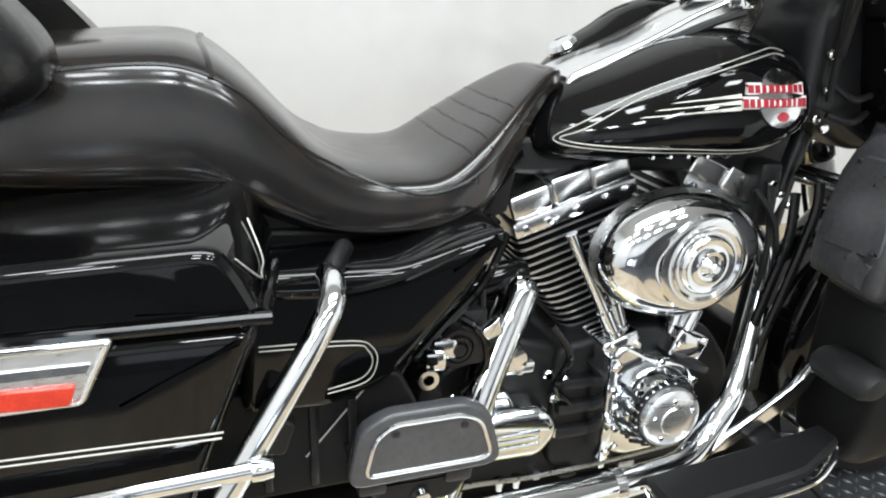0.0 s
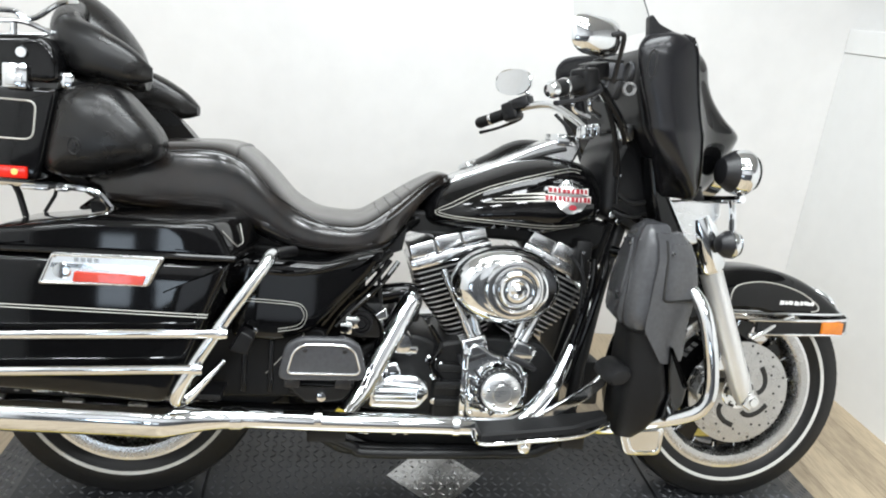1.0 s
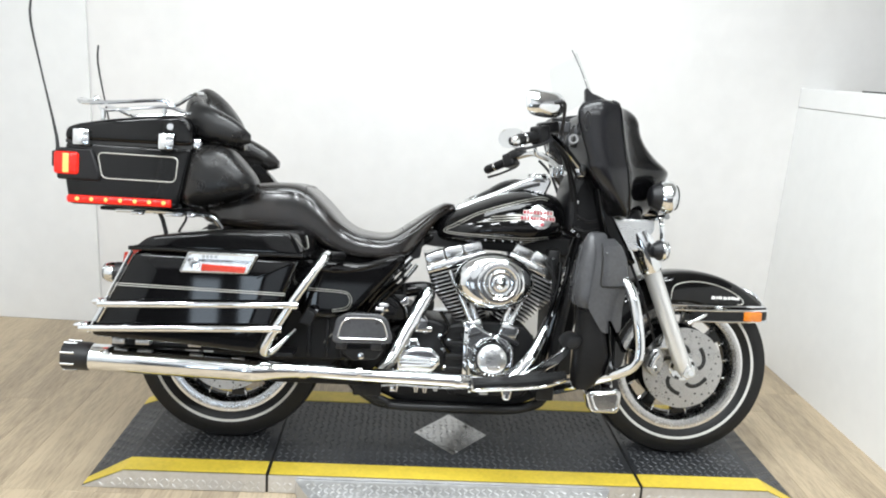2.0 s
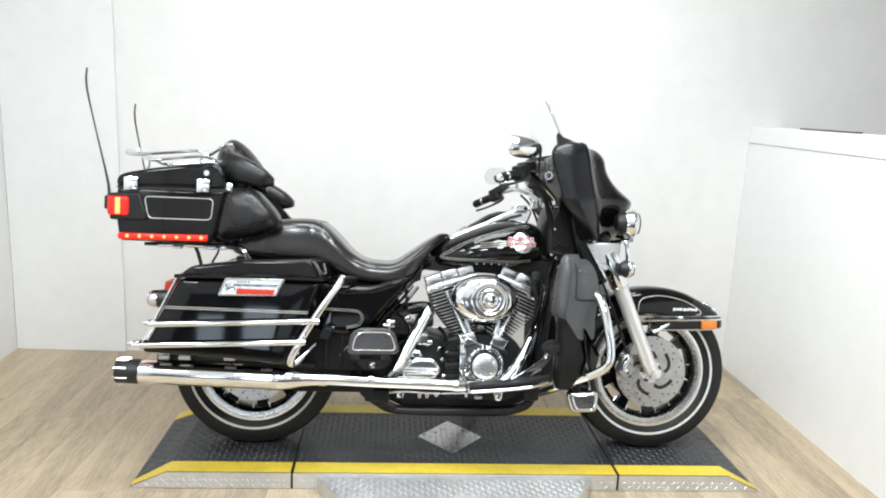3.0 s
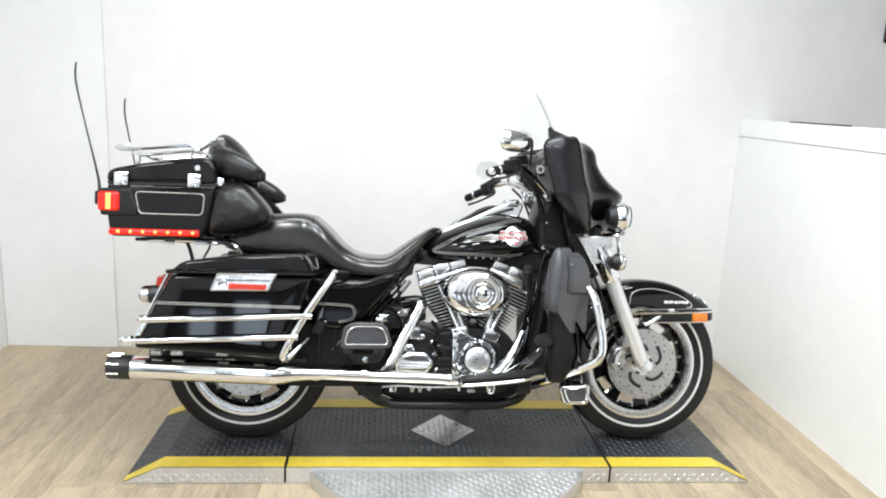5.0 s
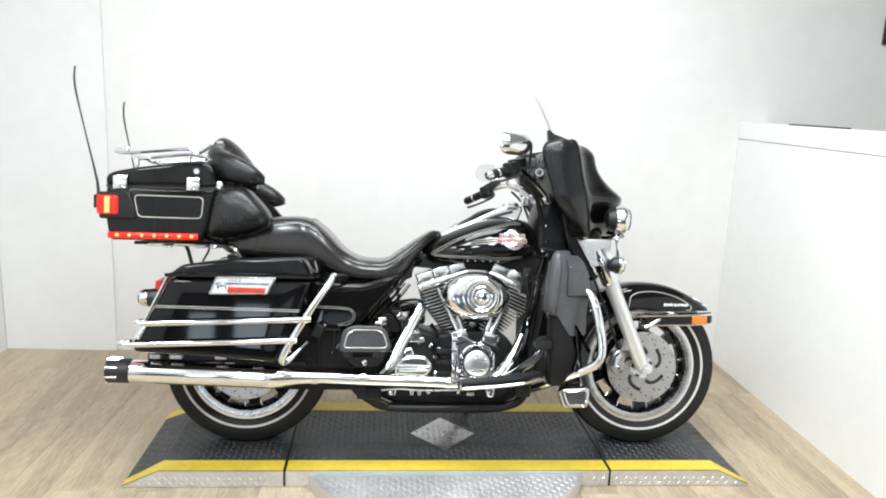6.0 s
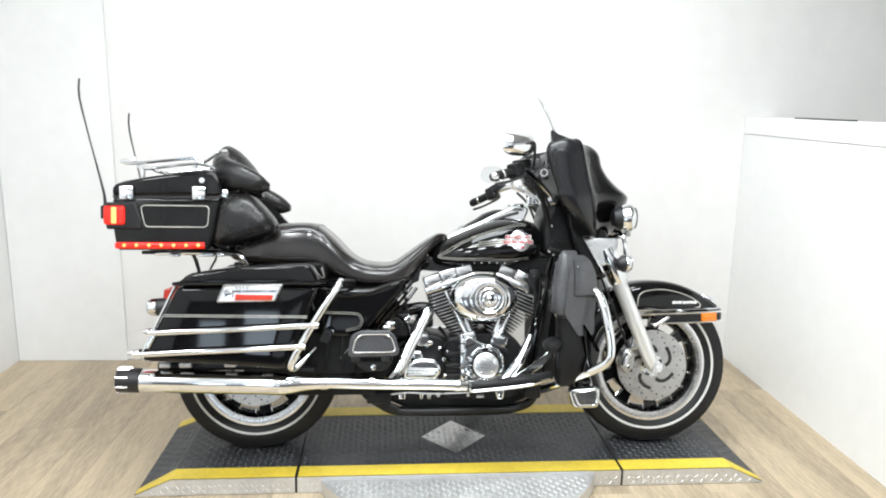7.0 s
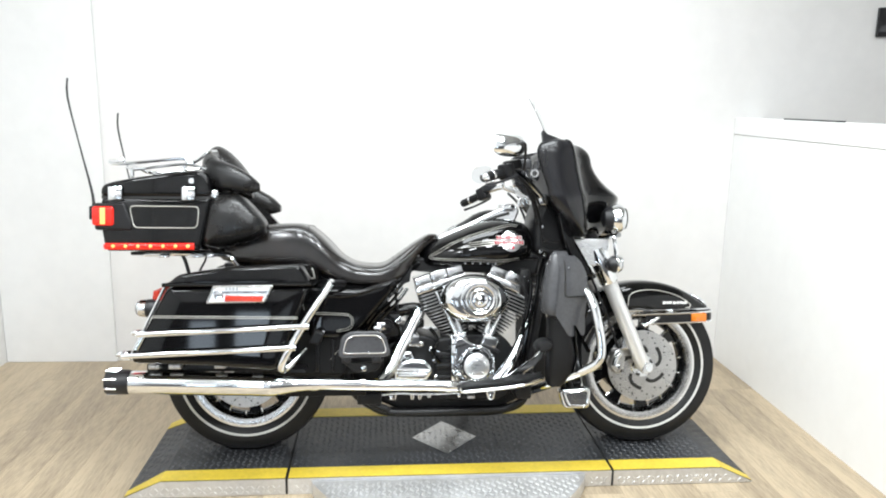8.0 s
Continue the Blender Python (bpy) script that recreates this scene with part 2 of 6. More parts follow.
def slab(outline, y0, y1, bevel=0.0, seg=3, bm=None, panel=False):
    """A plate with an outline in (x, z), from y0 to y1, its edges rounded."""
    rows = []
    if bevel:
        arc = [math.pi / 2 * k / seg for k in range(seg + 1)]
        rows = [(bevel * (1 - math.sin(a)), y0 + bevel * (1 - math.cos(a))) for a in arc]
        rows += [(d, y0 + y1 - y) for d, y in rows[::-1]]
    else:
        rows = [(0, y0), (0, y1)]
    rings = [[(x, y, z) for x, z in inset(outline, d)] for d, y in rows]
    if panel:       # broad flat faces: rings drawn in towards the middle keep them even
        for y, front in ((y0, True), (y1, False)):
            rim = np.array(outline, float)
            mid = (rim.max(0) + rim.min(0)) / 2
            more = [[(x, y, z) for x, z in mid + (rim - mid) * f] for f in (0.58, 0.35, 0.12)]
            rings = more[::-1] + rings if front else rings + more
    return skin(rings, bm=bm)


def rounded(points, r, steps=5):
    """An outline in the plane with its corners rounded by about r."""
    n, out = len(points), []
    for i in range(n):
        p, a, b = (Vector(points[(i + k) % n]) for k in (0, -1, 1))
        u, v = a - p, b - p
        s = p + u.normalized() * min(r, u.length * 0.45)
        e = p + v.normalized() * min(r, v.length * 0.45)
        for k in range(steps + 1):
            t = k / steps
            q = s * (1 - t) ** 2 + p * 2 * t * (1 - t) + e * t * t
            out.append((q.x, q.y))
    return out


def ring(x, y, z, hw, hh, power=2.6, n=28, top=1.0, lean=0.0):
    """A cross-section in the plane of y and z at x: half width, half height, squareness, width of its top."""
    out = []
    for k in range(n):
        a = 2 * math.pi * k / n
        c, s = math.cos(a), math.sin(a)
        u = math.copysign(abs(c) ** (2 / power), c)
        w = math.copysign(abs(s) ** (2 / power), s)
        out.append((x + lean * w * hh, y + hw * u * (1 + (top - 1) * (w + 1) / 2), z + hh * w))
    return out


def smooth_rings(rows, steps=5, **extra):
    """Rings blended between rows of (x, y, z, hw, hh, power, top)."""
    vals = np.array(rows, float)
    out = []
    for i in range(len(vals) - 1):
        a, b, c, d = vals[max(i - 1, 0)], vals[i], vals[i + 1], vals[min(i + 2, len(vals) - 1)]
        for k in range(steps):
            t = k / steps
            out.append(0.5 * (2 * b + (c - a) * t + (2 * a - 5 * b + 4 * c - d) * t * t + (3 * b - a - 3 * c + d) * t ** 3))
    out.append(vals[-1])
    return [ring(q[0], q[1], q[2], max(q[3], 0.002), max(q[4], 0.002), q[5], top=q[6], **extra) for q in out]
# ---- the bay ----
RX, LX, BY, FY, RH = 1.675, -2.36, 1.162, -4.6, 3.2   # right and left wall, back wall, shop wall, height


def room_part(name, bm, material, kind="structure", label="", category="wall", smooth=0):
    ob = part(name, bm, material, None, label, smooth)
    ob.matrix_world = ROOM
    return tagged(ob, label, category, "", kind)


room_part("wall_back", box(LX - 0.1, 4.0, BY, BY + 0.12, 0, RH), WALL_WARM, label="plain white painted back wall of the photo bay")
room_part("wall_back_panel", box(LX, -1.767, BY - 0.02, BY - 0.002, 0.0, RH, 0.003), WALL, label="white wall panel standing a little proud of the back wall")
room_part("wall_left", box(LX - 0.12, LX - 0.002, FY, BY - 0.002, 0, RH), WALL, label="plain white painted side wall")
room_part("wall_half", box(RX, RX + 0.14, -2.6, BY - 0.002, 0, 1.307), HALF_WHITE, label="white half-height partition wall beside the lift")
room_part("wall_half_cap", box(RX - 0.004, RX + 0.16, -2.6, BY - 0.003, 1.309, 1.402, 0.004), HALF_WHITE, label="white cap board along the top of the half wall", category="trim")
room_part("wall_right", box(4.0, 4.12, FY, BY, 0, RH), WALL, label="plain far side wall")
room_part("wall_front", box(LX - 0.12, 4.12, FY - 0.12, FY - 0.002, 0, RH), SHOP, label="dim shop wall behind the camera")
room_part("ceiling", box(LX - 0.12, 4.12, FY - 0.12, BY + 0.12, RH + 0.002, RH + 0.1), CEIL, label="plain ceiling", category="ceiling")
room_part("wall_sign", box(2.42, 2.78, BY - 0.02, BY - 0.003, 1.85, 2.005, 0.003), INK, kind="thing", label="black wall sign with rubbed grey lettering", category="sign")
for k, (a, b) in enumerate(((0.012, 0.05), (0.062, 0.12), (0.13, 0.18), (0.2, 0.26))):
    bar = part("lettering_bar", box(2.42 + a, 2.42 + b, BY - 0.023, BY - 0.0205, 1.875, 1.91), SATIN, bpy.data.objects["wall_sign"])


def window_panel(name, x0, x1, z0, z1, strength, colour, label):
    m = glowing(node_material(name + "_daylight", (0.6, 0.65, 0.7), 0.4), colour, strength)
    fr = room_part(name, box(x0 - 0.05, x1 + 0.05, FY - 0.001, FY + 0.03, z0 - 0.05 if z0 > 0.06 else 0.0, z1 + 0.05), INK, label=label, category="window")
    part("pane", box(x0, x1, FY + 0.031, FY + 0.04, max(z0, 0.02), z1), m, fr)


# Added dark band, out of view, that darkens what the motorcycle reflects.
room_part("dark_wall_band", box(LX, 3.99, FY + 0.001, FY + 0.028, 0.0, 1.30), DARK_BAND, label="added dark band low on the unseen shop wall, for dark reflections", category="trim")
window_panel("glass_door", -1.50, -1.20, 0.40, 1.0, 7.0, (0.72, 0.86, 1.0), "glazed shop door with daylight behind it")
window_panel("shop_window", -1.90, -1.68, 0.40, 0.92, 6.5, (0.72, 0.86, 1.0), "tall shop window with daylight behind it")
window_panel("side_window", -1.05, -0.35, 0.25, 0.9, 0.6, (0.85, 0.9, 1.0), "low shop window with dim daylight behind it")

# A dark line, drawn as a thin bar along the top of the cap.
strip = room_part("edge_strip", box(1.70, 1.74, 0.24, 0.69, 1.4022, 1.4085, 0.001), INK, kind="thing", label="thin dark line along the top of the half wall", category="strip")

# ---- the lift ----
P, DY0, DY1 = 0.065, -0.308, 0.326
LIFT = thing("motorcycle_lift", Matrix(), "low three-section black tread-plate lift with yellow edges and steel skirt", "lift")


def lugs(x0, x1, y0, y1, z, pitch, length, width, height, keep=None, to=None, turn=45):
    """Raised lozenges of tread plate in rows, alternately turned, as one mesh."""
    verts, faces = [], []
    rows, cols = int((y1 - y0) / pitch), int((x1 - x0) / pitch)
    for i in range(cols):
        for j in range(rows):
            x, y = x0 + (i + 0.5) * pitch, y0 + (j + 0.5) * pitch
            if keep and not keep(x, y):
                continue
            a = radians(turn if (i + j) % 2 else turn + 90)
            c, s = math.cos(a), math.sin(a)
            n = len(verts)
            for u, v, h in ((-length, 0, 0), (0, -width, 0), (length, 0, 0), (0, width, 0), (-length * 0.45, 0, height), (length * 0.45, 0, height)):
                q = (x + u * c - v * s, y + u * s + v * c, z + h)
                verts.append(to(*q) if to else q)
            faces += [(n, n + 1, n + 4), (n + 1, n + 5, n + 4), (n + 1, n + 2, n + 5), (n + 2, n + 3, n + 5), (n + 3, n + 4, n + 5), (n + 3, n, n + 4)]
    me = bpy.data.meshes.new("lugs")
    me.from_pydata(verts, [], faces)
    return me


def tread(name, me, material, parent):
    ob = part(name, me, material, parent)
    ob["kind"] = "stuff"
    return ob


def wedge(x_end, x_top, x_in, y0, y1):
    """A deck section with a sloping end, from its low end to its joint."""
    own = bmesh.new()
    low = 0.006
    prof = [(x_end, 0.0), (x_in, 0.0), (x_in, P), (x_top, P), (x_end, low)]
    a = [own.verts.new((x, y0, z)) for x, z in prof]
    b = [own.verts.new((x, y1, z)) for x, z in prof]
    own.faces.new(a), own.faces.new(b[::-1])
    for i in range(5):
        own.faces.new((a[i], b[i], b[(i + 1) % 5], a[(i + 1) % 5]))
    return own


def flat_poly(points, z, thick=0.0025, top=None):
    """A thin painted strip lying on the deck; top(x, y) gives the deck's height."""
    own = bmesh.new()
    a = [own.verts.new((x, y, (top(x, y) if top else z) + thick)) for x, y in points]
    b = [own.verts.new((x, y, (top(x, y) if top else z) + 0.0003)) for x, y in points]
    n = len(a)
    own.faces.new(a), own.faces.new(b[::-1])
    for i in range(n):
        own.faces.new((a[i], a[(i + 1) % n], b[(i + 1) % n], b[i]))
    return own


GAP = 0.004
mid = part("deck_middle", box(-0.627 + GAP, 0.627 - GAP, DY0, DY1, 0.001, P, 0.002), PLATE, LIFT, "black tread-plate middle deck", 0)
for side, (xe, xt, name) in ((-1, (-1.222, -1.088, "deck_rear")), (1, (1.195, 1.066, "deck_front"))):
    deck = part(name, wedge(xe, xt, side * (0.627 + GAP), DY0, DY1), PLATE, LIFT, "black tread-plate end deck with a sloping ramp", 0)

    def height(x, y, xe=xe, xt=xt, side=side):
        return P if side * (x - xt) < 0 else P + (0.006 - P) * (x - xt) / (xe - xt)
    for yi, yo, yt in ((-0.230, DY0 + 0.002, DY0 + 0.04), (0.236, DY1 - 0.002, DY1 - 0.06)):
        part("yellow_edge", flat_poly([(side * (0.627 + GAP + 0.001), yi), (side * (0.627 + GAP + 0.001), yo), (xt, yo), (xt, yi)], P), YELLOW, deck, "worn yellow painted edge", 0)
        part("yellow_edge", flat_poly([(xt + side * 0.0005, yi), (xt + side * 0.0005, yo), (xe - side * 0.002, yo), (xe - side * 0.002, yt)], P, top=height), YELLOW, deck, "worn yellow painted edge", 0)
    x0, x1 = sorted((xt, side * 0.635))
    tread("tread_pattern", lugs(x0 + 0.006, x1 - 0.006, -0.228, 0.234, P, 0.024, 0.0115, 0.0038, 0.0026), LUG, deck)
    x0, x1 = sorted((xt, xe))
    tread("ramp_pattern", lugs(x0 + 0.004, x1 - 0.004, -0.225, 0.225, 0, 0.024, 0.0115, 0.0038, 0.0026, to=lambda x, y, z, h=height: (x, y, h(x, y) + z)), LUG, deck)
    skirt = slab([(xe, 0.002), (side * (0.627 + GAP), 0.002), (side * (0.627 + GAP), P - 0.001), (xt, P - 0.001), (xe, 0.004)], DY0 - 0.004, DY0 - 0.0005)
    sk = part("skirt", skirt, STEEL, deck, "bare steel tread-plate skirt", 0)
    xs = sorted((xe, side * (0.627 + GAP)))
    tread("skirt_pattern", lugs(xs[0] + 0.012, xs[1] - 0.004, 0.005, P - 0.002, 0, 0.0195, 0.0098, 0.0026, 0.002, keep=lambda x, y, h=height: y + 0.009 < h(x, 0), to=lambda x, y, z: (x, DY0 - 0.004 - z, y)), STEEL, deck)
for yi, yo in ((-0.230, DY0 + 0.002), (0.236, DY1 - 0.002)):
    part("yellow_edge", flat_poly([(-0.62, yi), (-0.62, yo), (0.62, yo), (0.62, yi)], P), YELLOW, mid, "worn yellow painted edge", 0)
DIAMOND = ((-0.141, 0.010), (-0.005, -0.14), (0.130, 0.010), (-0.005, 0.166))
part("bare_diamond", flat_poly(DIAMOND, P, 0.0012), ALLOY, mid, "bare worn metal diamond patch", 0)


def in_diamond(x, y, grow=1.0):
    return abs(x + 0.005) / 0.1355 + abs(y - 0.012) / 0.153 < grow


tread("tread_pattern", lugs(-0.618, 0.618, -0.228, 0.234, P, 0.024, 0.0115, 0.0038, 0.0026, keep=lambda x, y: not in_diamond(x, y, 1.07)), LUG, mid)
tread("diamond_pattern", lugs(-0.15, 0.14, -0.13, 0.18, P + 0.001, 0.024, 0.0115, 0.0038, 0.0026, keep=lambda x, y: in_diamond(x, y, 0.94)), ALLOY, mid)
part("skirt", slab([(-0.622, 0.002), (0.622, 0.002), (0.622, P - 0.001), (-0.622, P - 0.001)], DY0 - 0.004, DY0 - 0.0005), STEEL, mid, "bare steel tread-plate skirt", 0)
tread("skirt_pattern", lugs(-0.618, 0.618, 0.005, P - 0.002, 0, 0.0195, 0.0098, 0.0026, 0.002, to=lambda x, y, z: (x, DY0 - 0.004 - z, y), keep=lambda x, y: abs(x) > 0.53), STEEL, mid)
for s in (-1, 1):
    part("joint_strip", box(s * 0.627 - GAP + 0.0005, s * 0.627 + GAP - 0.0005, DY0 - 0.001, DY1, 0.002, P - 0.006), SEAM, LIFT, "black rubber joint between the decks", 0)

TX, TY, TR, TZ = -0.008, -0.10, 0.567, 0.056
TABLE = thing("turntable_step", Matrix(), "round silver tread-plate step against the lift's skirt", "step")
arc = [a for a in np.linspace(0, 2 * math.pi, 181) if TY + TR * math.sin(a) < DY0 - 0.0075]
edge = [(TX + TR * math.cos(a), TY + TR * math.sin(a)) for a in arc]
own = bmesh.new()
cut = DY0 - 0.0075
half = math.sqrt(TR ** 2 - (cut - TY) ** 2)
edge = [(TX - half, cut)] + edge + [(TX + half, cut)]
top = [own.verts.new((x, y, TZ)) for x, y in edge]
low = [own.verts.new((x, y, 0.001)) for x, y in edge]
own.faces.new(top), own.faces.new(low[::-1])
for i in range(len(edge)):
    own.faces.new((top[i], top[(i + 1) % len(edge)], low[(i + 1) % len(edge)], low[i]))
part("plate", own, STEEL, TABLE, "", 0)
tread("plate_pattern", lugs(-0.6, 0.6, -0.68, cut - 0.004, TZ, 0.0205, 0.0112, 0.0027, 0.0022, keep=lambda x, y: (x - TX) ** 2 + (y - TY) ** 2 < (TR - 0.012) ** 2), STEEL, TABLE)
# ---- the motorcycle ----
from mathutils.bvhtree import BVHTree

LEANED = pose(0, -0.035, P + 0.0015, -10, 0, 0)
BIKE = thing("motorcycle", LEANED, "black touring motorcycle with chrome engine leaning on its stand", "motorcycle")
Y = (0, 1, 0)


def mirrored(bm):
    bmesh.ops.scale(bm, vec=(1, -1, 1), verts=bm.verts[:])
    return bm


def pair(name, make, material, parent=BIKE, label="", smooth=32):
    """The right-hand part and its left-hand twin."""
    return part(name, make(), material, parent, label, smooth), part(name, mirrored(make()), material, parent, label, smooth)


def surface(ob):
    bm = bmesh.new()
    bm.from_mesh(ob.data)
    tree = BVHTree.FromBMesh(bm)
    bm.free()
    return tree


def onto(tree, x, z, off=0.001, miss=-0.2):
    """The point of a surface at (x, z), as met from the right-hand side."""
    hit = tree.ray_cast(Vector((x, -1, z)), Vector((0, 1, 0)))
    return Vector((x, (hit[0].y if hit[0] else miss) - off, z))


def stripe(name, tree, points, r, parent, material=None, steps=6, closed=False, off=0.0, label=""):
    line = spline([(x, 0, z) for x, z in points], steps, closed) if steps else [Vector((x, 0, z)) for x, z in points]
    return part(name, tube([onto(tree, q.x, q.z, off) for q in line], r, 6, closed=closed), material or SILVERLINE, parent, label)


def decal(name, tree, outline, material, parent, off=0.002, rings=4, label="", smooth=60):
    """A thin patch of an outline in (x, z), laid on a surface."""
    cx, cz = (sum(p[k] for p in outline) / len(outline) for k in (0, 1))
    own = bmesh.new()
    mid = own.verts.new(onto(tree, cx, cz, off))
    prev = None
    for k in range(1, rings + 1):
        t = k / rings
        row = [own.verts.new(onto(tree, cx + (x - cx) * t, cz + (z - cz) * t, off)) for x, z in outline]
        n = len(row)
        for i in range(n):
            j = (i + 1) % n
            own.faces.new((mid, row[i], row[j])) if prev is None else own.faces.new((prev[i], row[i], row[j], prev[j]))
        prev = row
    low = [own.verts.new(v.co + Vector((0, off + 0.002, 0))) for v in prev]
    for i in range(n):
        own.faces.new((prev[i], low[i], low[(i + 1) % n], prev[(i + 1) % n]))
    return part(name, own, material, parent, label, smooth)


def circle(cx, cz, r, n=24, sx=1.0):
    return [(cx + sx * r * math.cos(2 * math.pi * k / n), cz + r * math.sin(2 * math.pi * k / n)) for k in range(n)]


def bolt(parent, x, y, z, r=0.006, material=None, name="bolt", h=0.006):
    return part(name, lathe([(0, -h), (r * 0.7, -h), (r, -h * 0.6), (r, 0.002)], (x, y, z), Y, 10), material or CHROME, parent)


# wheels
def wheel(name, x, z, r, half, disc_y, label):
    rim = part(name, lathe([(0.203, -half + 0.012), (0.226, -half + 0.006), (0.233, -half + 0.008), (0.237, -half + 0.014), (0.23, -half + 0.022), (0.214, -half + 0.03), (0.2, -0.012),
                            (0.2, 0.012), (0.214, half - 0.03), (0.23, half - 0.022), (0.237, half - 0.014), (0.233, half - 0.008), (0.226, half - 0.006), (0.203, half - 0.012),
                            (0.193, half - 0.03), (0.19, 0.0), (0.193, -half + 0.03)], (x, 0, z), Y, 72, closed=True), RIM, BIKE, label)
    for s in (-1, 1):
        part("rim_lip", lathe([(0.2265, s * (half - 0.0055)), (0.2345, s * (half - 0.006)), (0.239, s * (half - 0.010)), (0.238, s * (half - 0.018)), (0.227, s * (half - 0.013))], (x, 0, z), Y, 80, closed=True), CHROME_SOFT, rim, "bright rim lip")
    tyre = part("tyre", lathe([(0.228, -half + 0.012), (0.24, -half + 0.003), (0.256, -half - 0.006), (0.275, -half - 0.009), (0.294, -half - 0.005), (r - 0.011, -half + 0.004), (r - 0.003, -half + 0.022),
                               (r, 0), (r - 0.003, half - 0.022), (r - 0.011, half - 0.004), (0.294, half + 0.005), (0.275, half + 0.009), (0.256, half + 0.006), (0.24, half - 0.003), (0.228, half - 0.012)],
                              (x, 0, z), Y, 96, closed=True), RUBBER, rim, "worn black tyre rubber")
    for s in (-1, 1):
        part("white_band", lathe([(0.2585, s * (half + 0.005)), (0.2595, s * (half + 0.0085)), (0.2675, s * (half + 0.0095)), (0.2685, s * (half + 0.0065))], (x, 0, z), Y, 96, closed=True), WHITEWALL, rim, "thin white tyre band")
    tr = bmesh.new()
    for k in range(64):
        a = 2 * math.pi * k / 64
        for s in (-1, 1):
            b = a + s * 0.03
            q = [Vector((math.cos(b + d) * rr, s * yy, math.sin(b + d) * rr)) + Vector((x, 0, z)) for d, rr, yy in ((0, r - 0.0095, half - 0.004), (0.028, r - 0.0015, half - 0.026), (0.036, r - 0.0015, half - 0.026), (0.01, r - 0.0095, half - 0.004))]
            tr.faces.new([tr.verts.new(v) for v in q])
    grooves = part("tread_grooves", tr, SEAM, rim, "", 0)
    grooves["kind"] = "stuff"
    part("hub", lathe([(0.02, -0.075), (0.05, -0.07), (0.05, -0.045), (0.03, -0.035), (0.03, 0.035), (0.05, 0.045), (0.05, 0.07), (0.02, 0.075)], (x, 0, z), Y, 32), CHROME_SOFT, rim, "polished hub")
    web = bmesh.new()
    radii, cells, yy = (0.045, 0.09, 0.15, 0.183, 0.196), 72, 0.014
    grid = {(i, k, f): web.verts.new((x + rr * math.cos(2 * math.pi * k / cells), f * yy, z + rr * math.sin(2 * math.pi * k / cells))) for i, rr in enumerate(radii) for k in range(cells) for f in (-1, 1)}

    def full(i, k):
        return 0 <= i < 4 and not (i == 2 and k % 8 in (1, 2, 3, 4, 5))
    for i in range(4):
        for k in range(cells):
            if not full(i, k):
                continue
            m = (k + 1) % cells
            for f in (-1, 1):
                web.faces.new([grid[q] for q in ((i, k, f), (i + 1, k, f), (i + 1, m, f), (i, m, f))])
            for (p, q), open_side in ((((i, k), (i, m)), not full(i - 1, k)), (((i + 1, k), (i + 1, m)), not full(i + 1, k)), (((i, k), (i + 1, k)), not full(i, (k - 1) % cells)), (((i, m), (i + 1, m)), not full(i, m))):
                if open_side:
                    web.faces.new([grid[(*p, -1)], grid[(*q, -1)], grid[(*q, 1)], grid[(*p, 1)]])
    part("wheel_web", web, BLACK, rim, "black slotted wheel disc", 40)
    for k in range(18):
        a = 2 * math.pi * (k + 0.3) / 18
        part("rim_rivet", tube([(x + rr * math.cos(a), -yy - 0.004, z + rr * math.sin(a)) for rr in (0.174, 0.193)], 0.0026, 6), CHROME_SOFT, rim)
    for s in (-1, 1):
        rotor = lathe([(0.03, s * disc_y - 0.0025), (0.146, s * disc_y - 0.0025), (0.146, s * disc_y + 0.0025), (0.03, s * disc_y + 0.0025)], (x, 0, z), Y, 72, closed=True)
        disc = part("brake_disc", rotor, ALLOY, rim, "drilled and slotted steel brake disc")
        for k in range(5):
            a0 = 2 * math.pi * k / 5
            pts = [(x + rr * math.cos(a0 + d), s * (disc_y + 0.0022), z + rr * math.sin(a0 + d)) for rr, d in ((0.057, 0), (0.070, 0.12), (0.081, 0.34), (0.089, 0.62), (0.096, 0.9))]
            part("disc_slot", tube(pts, 0.0078, 8, 4, flat=0.25), SEAM, rim, "black bar drawn for the dark of a curved disc slot")
        part("disc_carrier", lathe([(0.02, s * disc_y - 0.005), (0.046, s * disc_y - 0.005), (0.05, s * disc_y - 0.001), (0.05, s * disc_y + 0.001), (0.046, s * disc_y + 0.005), (0.02, s * disc_y + 0.005)], (x, 0, z), Y, 32, closed=True), CHROME_SOFT, rim, "cast alloy disc carrier")
        if s < 0:
            # Black discs stand for the dark inside the drilled holes.
            holes = bmesh.new()
            for k in range(36):
                a, rr = 2 * math.pi * k / 36, (0.106, 0.122, 0.137)[k % 3]
                lathe([(0, -0.0006), (0.0036, -0.0006), (0.0036, 0)], (x + rr * math.cos(a), s * disc_y - 0.0025, z + rr * math.sin(a)), Y, 8, holes)
            dots = part("hole_dots", holes, SEAM, rim)
            dots["kind"] = "stuff"
            for k in range(10):
                a = 2 * math.pi * (k + 0.5) / 10
                bolt(rim, x + 0.034 * math.cos(a), s * disc_y - 0.004, z + 0.034 * math.sin(a), 0.004)
            for k in range(5):
                a = 2 * math.pi * (k + 0.35) / 5
                part("carrier_window", tube([(x + 0.040 * math.cos(a + d), s * disc_y - 0.0045, z + 0.040 * math.sin(a + d)) for d in (-0.22, 0.0, 0.22)], 0.0055, 8, 3, flat=0.35), SEAM, rim, "black bar drawn for the dark of a carrier opening")
    return rim


